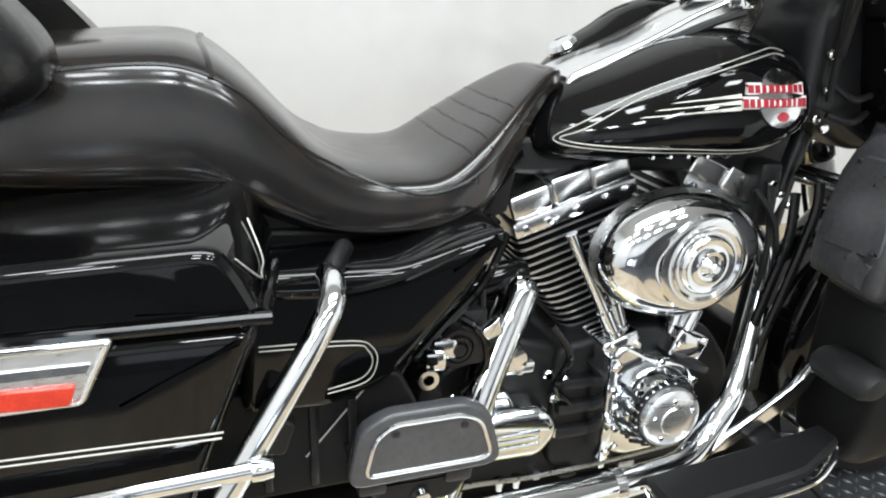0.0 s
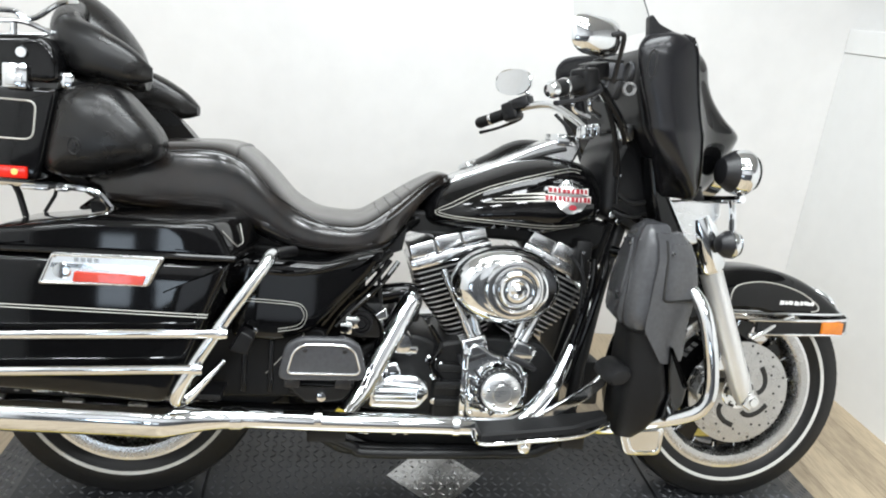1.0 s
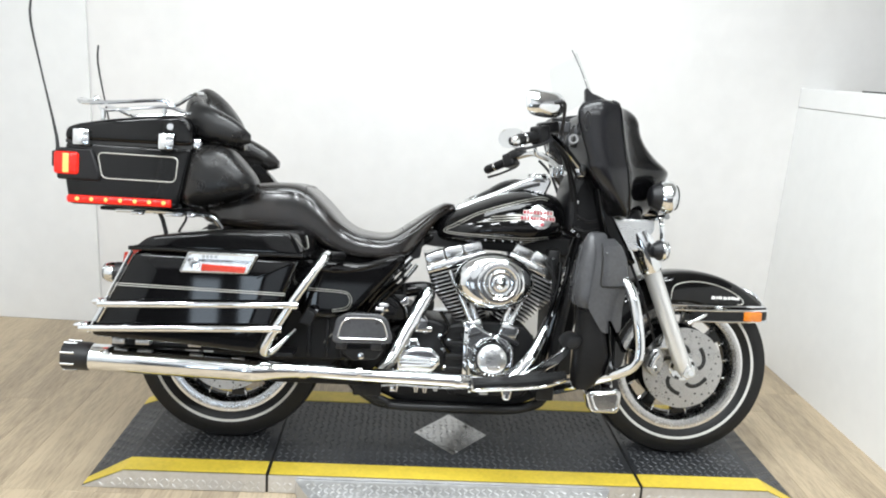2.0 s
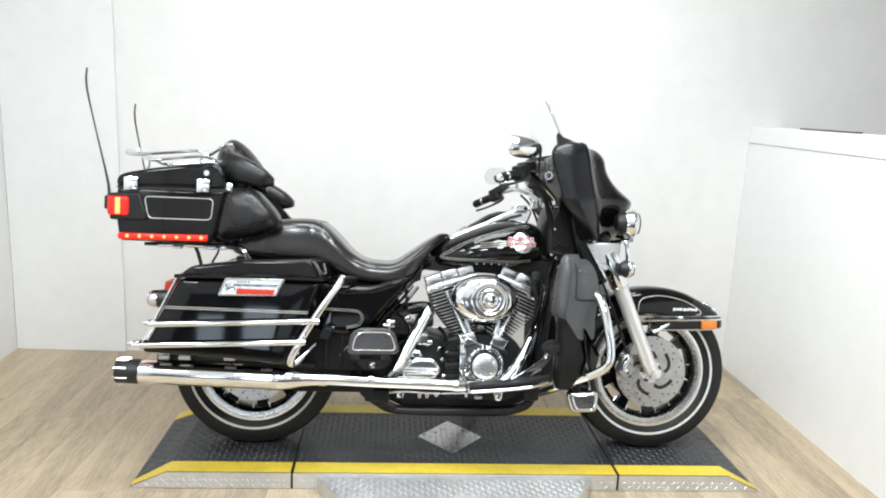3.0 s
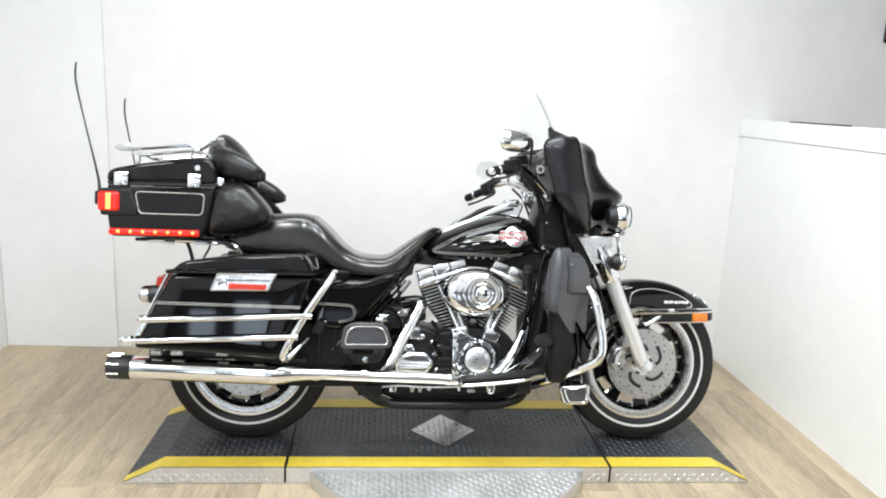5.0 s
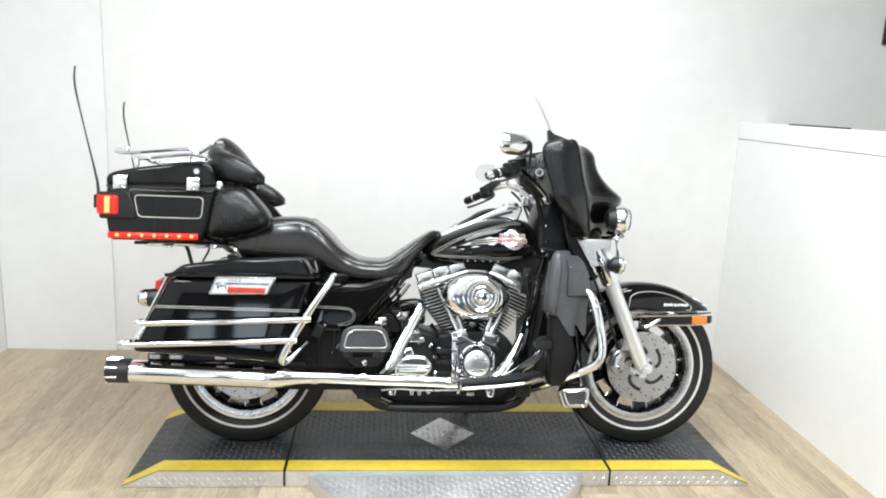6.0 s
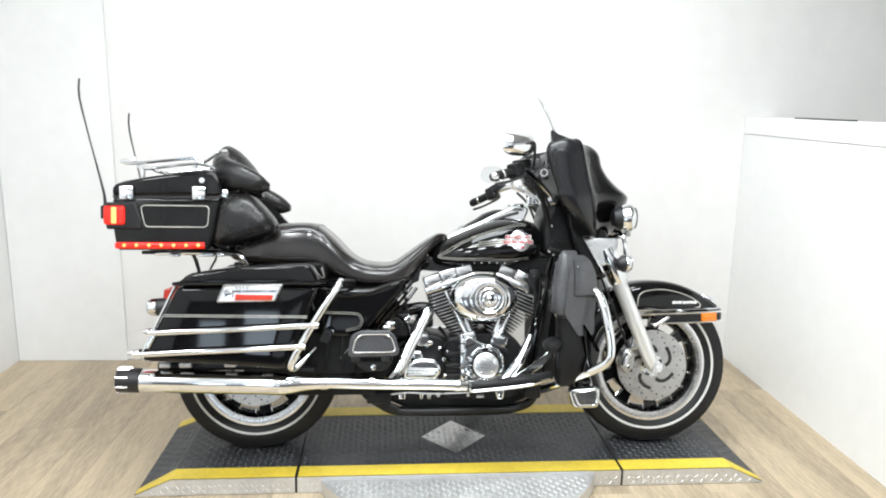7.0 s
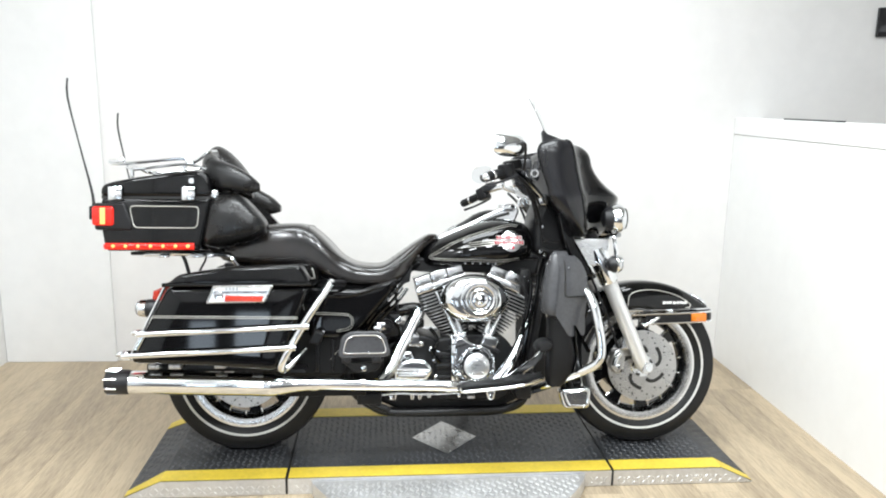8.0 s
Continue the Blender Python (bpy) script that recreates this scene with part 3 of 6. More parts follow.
AX, AZ = 0.808, 0.325
FW = wheel("front_wheel", AX, AZ, 0.3285, 0.063, 0.083, "bright-rimmed front wheel with drilled discs")
RW = wheel("rear_wheel", -0.806, 0.327, 0.3295, 0.064, 0.092, "bright-rimmed rear wheel with white bands")
part("axle", lathe([(0, -0.165), (0.011, -0.165), (0.014, -0.16), (0.014, 0.165), (0, 0.165)], (AX, 0, AZ), Y, 16), CHROME, FW, "axle with chrome cap nut")
part("axle", lathe([(0, -0.15), (0.012, -0.15), (0.012, 0.15), (0, 0.15)], (-0.806, 0, 0.327), Y, 16), CHROME, RW)

# fork and brakes
FD = Vector((0.632 - AX, 0, 0.745 - AZ)).normalized()


def fork_leg():
    base = Vector((AX - 0.006, -0.132, AZ - 0.012))
    bm = tube([base + FD * d for d in (0, 0.02, 0.06, 0.26, 0.40, 0.425)], 0, 20, radii=(0.019, 0.026, 0.029, 0.0295, 0.0295, 0.028))
    lathe([(0, -0.032), (0.016, -0.03), (0.019, -0.02), (0.019, 0.03), (0, 0.03)], (AX, -0.132, AZ), Y, 20, bm)
    return bm


for ob in pair("fork_slider", fork_leg, SILVER, label="silver painted fork leg"):
    ob.name = "fork_slider"
pair("fork_cover", lambda: tube([Vector((AX - 0.006, -0.132, AZ - 0.012)) + FD * d for d in (0.39, 0.40, 0.5, 0.54)], 0, 20, radii=(0.034, 0.039, 0.041, 0.034)), CHROME, label="chrome fork cover")
pair("fork_tube", lambda: tube([Vector((AX - 0.006, -0.132, AZ - 0.012)) + FD * d for d in (0.53, 0.72)], 0.027, 16), PLASTIC)
pair("fork_bracket", lambda: slab(rounded([(AX - 0.03, AZ - 0.012), (AX - 0.004, AZ - 0.026), (AX + 0.010, AZ + 0.006), (AX - 0.012, AZ + 0.03)], 0.008), -0.160, -0.15, 0.003), CHROME_SOFT)


def caliper():
    bm = slab(rounded([(0.655, 0.335), (0.685, 0.295), (0.715, 0.325), (0.722, 0.375), (0.70, 0.405), (0.672, 0.392)], 0.016), -0.135, -0.07, 0.008)
    return bm


CALS = pair("brake_caliper", caliper, ALLOY, label="silver front brake caliper")
for k in range(2):
    bolt(CALS[0], 0.69 + 0.008 * k, -0.136, 0.33 + 0.045 * k, 0.009)
part("caliper_cap", tube([(0.672, -0.137, 0.335), (0.680, -0.137, 0.362), (0.697, -0.137, 0.385)], 0.0125, 12, 3), CHROME, CALS[0], "bright caliper cap")
part("caliper_bracket", slab(rounded([(0.70, 0.40), (0.735, 0.40), (0.745, 0.44), (0.715, 0.45)], 0.008), -0.13, -0.10, 0.004), CHROME_SOFT, CALS[0])
pair("brake_hose", lambda: tube([(0.70, -0.10, 0.40), (0.66, -0.115, 0.50), (0.62, -0.12, 0.6), (0.56, -0.1, 0.75)], 0.005, 8, 6), RUBBER)


# front fender
def fender(cx, cz, angles, radius, inner, hw, thick=0.004):
    rings = []
    for a in angles:
        r, ri, t = radius(a), inner(a), radians(a)
        u, w = Vector((math.cos(t), 0, math.sin(t))), Vector((0, 1, 0))
        out, ins = [], []
        for k in range(21):
            f = -1 + k / 10
            s = math.copysign(abs(f) ** 0.8, f)
            y = hw * math.sin(s * math.pi / 2) if abs(s) < 1 else hw * s
            d = r - (r - ri) * (1 - math.cos(f * math.pi / 2)) ** 1.6
            out.append(Vector((cx, 0, cz)) + u * d + w * y)
            ins.append(Vector((cx, 0, cz)) + u * (d - (thick if abs(f) < 1 else 0)) + w * (y * (1 - thick / hw)))
        rings.append(out + ins[::-1])
    return skin(rings)


FEND = part("front_fender", fender(AX, AZ, [37 + (196 - 37) * k / 44 for k in range(45)],
                                   lambda a: 0.349 + 0.036 * max(0, math.cos(radians(a))) ** 1.5,
                                   lambda a: max(0.245, min(0.34, 0.228 / max(math.sin(radians(a)), 0.3))) if a < 90 else 0.245 + 0.02 * min(1, (a - 90) / 40), 0.085), BLACK, BIKE, "black gloss front fender with pinstripe")
ft = surface(FEND)
stripe("pinstripe", ft, [(0.745, 0.572), (0.755, 0.618), (0.80, 0.636), (0.87, 0.637), (0.95, 0.617), (1.005, 0.585), (1.01, 0.568), (0.99, 0.563)], 0.0021, FEND)
for k, (a, b) in enumerate(((0.892, 0.905), (0.908, 0.916), (0.918, 0.931), (0.936, 0.95), (0.953, 0.962), (0.965, 0.985), (0.987, 0.996))):
    decal("lettering_bar", ft, [(a, 0.580 + 0.001 * (k % 3)), (b, 0.580), (b + 0.003, 0.590 - 0.002 * (k % 2)), (a + 0.003, 0.592)], WHITEPAINT, FEND, 0.0015, 1)
part("fender_trim", tube([(0.735, -0.094, 0.553), (0.9, -0.096, 0.556), (1.03, -0.095, 0.558), (1.085, -0.08, 0.558), (1.112, -0.04, 0.557), (1.12, 0, 0.557), (1.112, 0.04, 0.557), (1.085, 0.08, 0.558), (1.03, 0.095, 0.558), (0.735, 0.094, 0.553)], 0.0045, 8, 4), CHROME, FEND, "chrome fender trim")


def tip_rail(y, z0, z1):
    path = spline([(0.815, -y, z0), (0.95, -y - 0.002, z0 + 0.004), (1.05, -y, z0 + 0.008), (1.095, -y * 0.75, z0 + 0.009), (1.118, 0, z0 + 0.009), (1.095, y * 0.75, z0 + 0.009), (1.05, y, z0 + 0.008), (0.815, y, z0)], 5)
    rings = []
    for i, q in enumerate(path):
        d = (path[min(i + 1, len(path) - 1)] - path[max(i - 1, 0)]).normalized()
        n = Vector((d.y, -d.x, 0)).normalized()
        rings.append([q + n * a + Vector((0, 0, b)) for a, b in ((-0.006, 0), (0.006, 0), (0.007, (z1 - z0) * 0.5), (0.006, z1 - z0), (-0.006, z1 - z0))])
    return skin(rings)


BAR = part("fender_bumper", tip_rail(0.112, 0.506, 0.538), PLASTIC, BIKE, "black fender bumper with chrome edges")
for z in (0.502, 0.541):
    part("chrome_edge", tube([(0.79, -0.118, z), (0.95, -0.121, z + 0.004), (1.05, -0.119, z + 0.008), (1.1, -0.09, z + 0.009), (1.126, 0, z + 0.009), (1.1, 0.09, z + 0.009), (1.05, 0.119, z + 0.008), (0.8, 0.118, z)], 0.004, 8, 5), CHROME, BAR)
for s in (-1, 1):
    part("side_reflector", box(1.0, 1.064, min(s * 0.113, s * 0.127), max(s * 0.113, s * 0.127), 0.511, 0.545, 0.003), AMBER, BAR, "orange side reflector")
pair("fender_strut", lambda: tube([(0.80, -0.125, 0.492), (0.83, -0.124, 0.508), (0.885, -0.112, 0.538), (0.93, -0.10, 0.55)], 0.006, 10, 4, flat=0.6), CHROME_SOFT, FEND, "chrome fender strut")
part("fender_ornament", skin(smooth_rings([(1.035, 0, 0.613, 0.01, 0.004, 2.2, 1), (1.05, 0, 0.606, 0.03, 0.012, 2.3, 1), (1.085, 0, 0.585, 0.042, 0.016, 2.3, 1), (1.108, 0, 0.568, 0.03, 0.012, 2.2, 1)])), CHROME, FEND, "bright fender tip ornament")
FLAP = part("splash_plate", slab(rounded([(0.438, 0.243), (0.57, 0.252), (0.564, 0.168), (0.462, 0.168)], 0.02), -0.162, -0.105, 0.008), CHROME_SOFT, FEND, "bright metal splash plate")
part("plate_rim", tube([(x, -0.163, z) for x, z in rounded([(0.460, 0.234), (0.557, 0.242), (0.552, 0.181), (0.481, 0.181)], 0.014)], 0.0028, 8, closed=True), CHROME, FLAP)
part("plate_arm", tube([(0.50, -0.12, 0.245), (0.49, -0.10, 0.29), (0.50, -0.09, 0.33)], 0.008, 8, 3), PLASTIC, FLAP)


# tank, console and emblem
TANK = part("fuel_tank", skin(smooth_rings([
    (-0.118, 0, 0.768, 0.05, 0.018, 2.2, 0.8), (-0.10, 0, 0.778, 0.09, 0.042, 2.2, 0.75), (-0.06, 0, 0.788, 0.135, 0.057, 2.4, 0.72), (0.02, 0, 0.807, 0.178, 0.073, 2.7, 0.70), (0.12, 0, 0.829, 0.203, 0.09, 2.9, 0.71),
    (0.21, 0, 0.836, 0.212, 0.099, 3.0, 0.73), (0.285, 0, 0.841, 0.2, 0.083, 2.8, 0.74), (0.325, 0, 0.835, 0.165, 0.07, 2.4, 0.74), (0.345, 0, 0.822, 0.10, 0.04, 2.2, 0.8), (0.352, 0, 0.818, 0.03, 0.015, 2, 0.9)], 5, n=40)), BLACK, BIKE, "black gloss fuel tank with silver pinstripe", 60)
tt = surface(TANK)
for d in (0.0, 0.007):
    stripe("pinstripe", tt, [(0.272 - d, 0.905 - d), (0.235, 0.908 - d), (0.142, 0.884 - d), (0.033, 0.846 - d), (-0.05 + d, 0.800 - d * 0.8), (-0.080 + d, 0.780), (-0.072 + d, 0.770 + d * 0.7), (-0.03, 0.766 + d * 0.8), (0.06, 0.763 + d), (0.18, 0.760 + d), (0.28 - d, 0.768 + d)], 0.0011, TANK)
for k in range(3):
    z = 0.826 + 0.0085 * k
    decal("speed_stripe", tt, [(0.025 + 0.022 * k, z - 0.014 + 0.002 * k), (0.172, z), (0.172, z + 0.0058), (0.035 + 0.022 * k, z - 0.0115 + 0.002 * k)], SILVERLINE, TANK, 0.0014, 3, "silver stripe")
EM = decal("emblem", tt, circle(0.238, 0.842, 0.041, 32), CHROME_SOFT, TANK, 0.004, 4, "round silver tank emblem with red banner")
for x0, x1, z0, z1 in ((0.178, 0.281, 0.848, 0.864), (0.170, 0.288, 0.828, 0.845)):
    decal("banner", tt, [(x0, z0), (x1, z0 - 0.001), (x1, z1), (x0 + 0.002, z1)], WHITEPAINT, EM, 0.0052, 2)
    n = 9 if z0 > 0.84 else 11
    for k in range(n):
        w = (x1 - x0) / n
        decal("red_bar", tt, [(x0 + w * k + 0.0013, z0 + 0.0025), (x0 + w * (k + 1) - 0.0013 - 0.0012 * (k % 3), z0 + 0.0025), (x0 + w * (k + 1) - 0.0013 - 0.0012 * (k % 3), z1 - 0.0025), (x0 + w * k + 0.0013, z1 - 0.0025)], REDPAINT, EM, 0.0062, 1)
decal("red_seal", tt, circle(0.240, 0.817, 0.007, 12, 1.5), REDPAINT, EM, 0.0052, 2)
# Added chrome dots that stand for sparkles of light; the tank has no bolts.
for k in range(5):
    bolt(TANK, *onto(tt, 0.06 + 0.03 * k, 0.753, 0.0), 0.004)
part("far_tank_lobe", skin(smooth_rings([
    (-0.05, 0.10, 0.80, 0.03, 0.02, 2.2, 0.8), (-0.02, 0.105, 0.80, 0.065, 0.045, 2.2, 0.75), (0.04, 0.11, 0.82, 0.085, 0.08, 2.3, 0.7), (0.085, 0.115, 0.83, 0.092, 0.097, 2.3, 0.7), (0.135, 0.118, 0.84, 0.094, 0.117, 2.3, 0.7),
    (0.19, 0.118, 0.845, 0.094, 0.127, 2.3, 0.7), (0.25, 0.115, 0.845, 0.09, 0.122, 2.3, 0.7), (0.30, 0.11, 0.84, 0.07, 0.10, 2.3, 0.7), (0.33, 0.10, 0.83, 0.03, 0.05, 2.2, 0.8)], 4)), BLACK, TANK, "far half of the black tank", 60)
CON = part("dash_console", slab(rounded([(-0.05, 0.835), (-0.04, 0.862), (0.086, 0.914), (0.169, 0.955), (0.225, 0.978), (0.275, 0.99), (0.296, 0.968), (0.275, 0.92), (0.1, 0.87)], 0.014), -0.056, 0.056, 0.008), CHROME_SOFT, BIKE, "bright chrome tank console")
part("console_edge", tube([(-0.045, -0.061, 0.838), (0.07, -0.061, 0.889), (0.186, -0.061, 0.936), (0.25, -0.061, 0.955)], 0.006, 8, 4), SEAM, CON, "black line drawn in the gap at the console edge")
part("console_hinge", box(0.222, 0.275, -0.064, 0.05, 0.962, 0.992, 0.006), CHROME, CON, "chrome console catch")
part("fuel_cap", lathe([(0, 0.016), (0.022, 0.014), (0.028, 0.006), (0.028, 0), (0, 0)], (0.03, 0.11, 0.885), (-0.5, 0, 0.86), 24), CHROME, CON)


# seat
def seat_rings(rows, power=4.4, top=0.72):
    return smooth_rings([(x, 0, (a + b) / 2, w * 0.94, (a - b) / 2, power, top) for x, a, b, w in rows], 5, n=40)


SEAT = part("seat", skin(seat_rings([(-0.905, 0.85, 0.78, 0.12), (-0.88, 0.876, 0.762, 0.175), (-0.80, 0.897, 0.748, 0.212), (-0.70, 0.907, 0.742, 0.224), (-0.60, 0.911, 0.738, 0.226), (-0.555, 0.900, 0.728, 0.224), (-0.52, 0.876, 0.715, 0.222), (-0.48, 0.838, 0.695, 0.217),
                                      (-0.43, 0.786, 0.676, 0.21), (-0.38, 0.757, 0.667, 0.204), (-0.32, 0.747, 0.664, 0.198), (-0.26, 0.751, 0.668, 0.19), (-0.20, 0.79, 0.688, 0.172), (-0.155, 0.822, 0.735, 0.142), (-0.12, 0.846, 0.785, 0.112), (-0.08, 0.868, 0.825, 0.078), (-0.05, 0.868, 0.84, 0.05), (-0.043, 0.862, 0.846, 0.03)], 5.5, 0.92)), SEAT_LEATHER, BIKE, "brown-mottled black leather two-up seat with welted seams", 60)


def welt(tree, points, parent):
    line = spline([(x, 0, z) for x, z in points], 6)
    pts = [onto(tree, q.x, q.z, -0.0012) for q in line]
    part("welt", tube(pts, 0.003, 6), LEATHER, parent, "raised seam welt")
    part("welt", tube([(q.x, -q.y, q.z) for q in pts], 0.003, 6), LEATHER, parent, "raised seam welt")


welt(surface(SEAT), [(-0.86, 0.862), (-0.75, 0.876), (-0.64, 0.888), (-0.575, 0.884), (-0.52, 0.856), (-0.465, 0.80), (-0.383, 0.75), (-0.30, 0.724), (-0.24, 0.732), (-0.19, 0.762), (-0.15, 0.795), (-0.11, 0.83), (-0.075, 0.852)], SEAT)


def across(x, zs):
    """A seam over the seat from one side to the other, at x."""
    tree = surface(SEAT)
    pts = []
    for y in np.linspace(-0.19, 0.19, 27):
        hit = tree.ray_cast(Vector((x + 0.25 * y * y, y, 1.2)), Vector((0, 0, -1)))
        if hit[0]:
            pts.append(hit[0] + Vector((0, 0, zs)))
    return pts


part("roll_seam", tube(across(-0.56, -0.0005), 0.004, 6), LEATHER, SEAT, "raised seam of the passenger roll")
for x in (-0.225, -0.20, -0.175, -0.15):
    part("crease", tube(across(x, -0.0022), 0.003, 6), LEATHER, SEAT)
part("seat_pan", slab([(-0.88, 0.755), (-0.55, 0.72), (-0.45, 0.675), (-0.2, 0.675), (-0.15, 0.74), (-0.16, 0.68), (-0.25, 0.645), (-0.5, 0.645), (-0.88, 0.725)], -0.13, 0.13), PLASTIC, SEAT)


# backrest and speaker pods
def back_wing():
    """Half of the wrap-round backrest: from the middle at the rear round to its front end."""
    path = [(-0.935, 0.0, 1.135), (-0.93, -0.08, 1.13), (-0.922, -0.15, 1.112), (-0.885, -0.205, 1.092), (-0.825, -0.225, 1.076), (-0.768, -0.228, 1.056), (-0.728, -0.222, 1.043)]
    size = [(0.030, 0.07), (0.032, 0.068), (0.036, 0.064), (0.040, 0.057), (0.040, 0.050), (0.033, 0.038), (0.012, 0.014)]
    pts, sz = spline(path, 5), spline([(a, b, 0) for a, b in size], 5)
    rings = []
    for i, q in enumerate(pts):
        d = (pts[min(i + 1, len(pts) - 1)] - pts[max(i - 1, 0)]).normalized()
        d.z = 0
        n = Vector((d.y, -d.x, 0)).normalized()
        rings.append([q + n * (sz[i].x * math.copysign(abs(math.cos(a)) ** 0.8, math.cos(a))) + Vector((0, 0, sz[i].y * math.copysign(abs(math.sin(a)) ** 0.8, math.sin(a)))) for a in (2 * math.pi * k / 24 for k in range(24))])
    return skin(rings)


def sagged(bm, fall):
    """The far half hangs a little lower towards its end."""
    for v in bm.verts:
        far = min(1, max(0, v.co.y) / 0.2)
        v.co.z -= fall * far
        v.co.x += 0.018 * far
    return bm


BACK = (part("backrest", back_wing(), LEATHER, BIKE, "black padded wrap-round passenger backrest", 60), part("backrest", sagged(mirrored(back_wing()), 0.065), LEATHER, BIKE, "black padded wrap-round passenger backrest", 60))
part("backrest_crown", skin(smooth_rings([(-0.965, 0, 1.17, 0.03, 0.02, 2.2, 0.9), (-0.952, 0, 1.165, 0.075, 0.046, 2.2, 0.7), (-0.925, 0, 1.163, 0.105, 0.058, 2.2, 0.52), (-0.888, 0, 1.135, 0.112, 0.068, 2.2, 0.55), (-0.85, 0, 1.098, 0.11, 0.07, 2.3, 0.62), (-0.812, 0, 1.065, 0.085, 0.055, 2.3, 0.7), (-0.79, 0, 1.045, 0.04, 0.03, 2.2, 0.8)])), LEATHER, BACK[0], "padded crown of the backrest", 60)


def pillow(outline, y_edge, y_back, bulge):
    """A padded face over an outline, standing out from its edge, on a flat back."""
    rim = np.array(outline, float)
    mid = (rim.max(0) + rim.min(0)) / 2
    rows = [(0.12, 1.0), (0.3, 0.985), (0.5, 0.93), (0.66, 0.84), (0.79, 0.70), (0.88, 0.54), (0.95, 0.34), (0.985, 0.16), (1.0, 0.0)]
    rings = [[(x, y_edge - bulge * h, z) for x, z in mid + (rim - mid) * f] for f, h in rows]
    return skin(rings + [[(x, y_back, z) for x, z in mid + (rim - mid) * f] for f in (1.0, 0.6, 0.15)])


def pod():
    return pillow(rounded([(-0.905, 1.012), (-0.80, 1.017), (-0.755, 0.975), (-0.703, 0.915), (-0.705, 0.872), (-0.73, 0.852), (-0.86, 0.813), (-0.932, 0.822), (-0.938, 0.85)], 0.045), -0.245, -0.17, 0.058)


PODS = (part("speaker_pod", pod(), LEATHER, BIKE, "black armrest speaker pod", 50), part("speaker_pod", sagged(mirrored(pod()), 0.04), LEATHER, BIKE, "black armrest speaker pod", 50))
pt = surface(PODS[0])
part("pod_badge", tube([onto(pt, x, z, 0) for x, z in circle(-0.86, 0.885, 0.017, 20, 0.72)], 0.0018, 6, closed=True), PLASTIC, PODS[0], "small oval badge")
decal("pod_badge_mark", pt, circle(-0.86, 0.885, 0.007, 10, 0.6), PLASTIC, PODS[0], 0.003, 1)
pair("pod_bracket", lambda: tube([(-0.93, -0.19, 0.835), (-0.90, -0.16, 0.80), (-0.84, -0.15, 0.785)], 0.012, 8, 4), PLASTIC)

# trunk
TR0 = rounded([(-1.285, 1.000), (-1.287, 0.90), (-1.272, 0.806), (-0.938, 0.806), (-0.928, 0.84), (-0.903, 0.965), (-0.897, 1.000)], 0.016)
TRUNK = part("trunk", slab(TR0, -0.283, 0.283, 0.012, 3, panel=True), BLACK, BIKE, "black gloss luggage trunk with pinstripe and lamps")
LID = part("trunk_lid", slab(rounded([(-1.288, 1.004), (-1.284, 1.042), (-1.255, 1.056), (-1.16, 1.075), (-1.04, 1.092), (-0.93, 1.102), (-0.905, 1.08), (-0.893, 1.04), (-0.896, 1.004)], 0.022), -0.287, 0.287, 0.015, 4, panel=True), BLACK, TRUNK, "black gloss trunk lid")
part("lid_seal", slab([(-1.284, 0.996), (-0.899, 0.996), (-0.899, 1.008), (-1.284, 1.008)], -0.279, 0.279), SEAM, TRUNK)
for x0, x1 in ((-1.255, -1.205), (-0.996, -0.948)):
    la = part("latch", box(x0, x1, -0.302, -0.284, 0.990, 1.040, 0.005), CHROME, TRUNK, "chrome trunk latch")
    part("latch_plate", box(x0 + 0.008, x1 - 0.008, -0.307, -0.3, 0.996, 1.018, 0.002), CHROME_SOFT, la)
part("lock", lathe([(0, -0.006), (0.010, -0.006), (0.012, 0), (0.012, 0.004)], (-0.962, -0.289, 1.062), Y, 18), CHROME, LID, "round chrome lock")
part("hinge", box(-0.902, -0.874, -0.27, -0.25, 1.0, 1.03, 0.004), CHROME, TRUNK)
tk = surface(TRUNK)
stripe("pinstripe", tk, rounded([(-1.185, 0.970), (-0.938, 0.968), (-0.945, 0.890), (-1.170, 0.891)], 0.018, 4), 0.0022, TRUNK, steps=0, closed=True)
HOUSE = part("tail_lamp_housing", slab(rounded([(-1.308, 0.98), (-1.20, 0.982), (-1.172, 0.905), (-1.175, 0.88), (-1.305, 0.882)], 0.01), -0.294, 0.294, 0.008), PLASTIC, TRUNK, "dark plastic tail lamp housing")
for s in (-1, 1):
    lens = part("tail_lens", box(-1.312, -1.236, *sorted((s * 0.20, s * 0.303)), 0.898, 0.968, 0.01, 3), REDGLOW, HOUSE, "lit red tail lamp lens")
    part("bulb_glow", box(-1.282, -1.264, *sorted((s * 0.302, s * 0.3045)), 0.903, 0.962, 0.001), LEDGLOW, HOUSE)
LED = part("light_strip", tube([(-0.955, -0.289, 0.823), (-1.1, -0.292, 0.823), (-1.24, -0.288, 0.823), (-1.278, -0.25, 0.823), (-1.283, 0.0, 0.823), (-1.278, 0.25, 0.823), (-1.24, 0.288, 0.823), (-0.955, 0.289, 0.823)], 0.0125, 10, 4, flat=0.6), REDGLOW, TRUNK, "lit red light strip along the trunk's base")
for k in range(7):
    x = -0.975 - 0.044 * k
    part("led", lathe([(0, -0.004), (0.005, -0.003), (0.0065, 0), (0.0065, 0.003)], (x, -0.2985, 0.824), Y, 10), LEDGLOW, LED)
for k, y in enumerate((-0.2, -0.1, 0.0, 0.1, 0.2)):
    part("led", lathe([(0, -0.004), (0.0065, 0)], (-1.292, y, 0.824), (1, 0, 0), 10), LEDGLOW, LED)


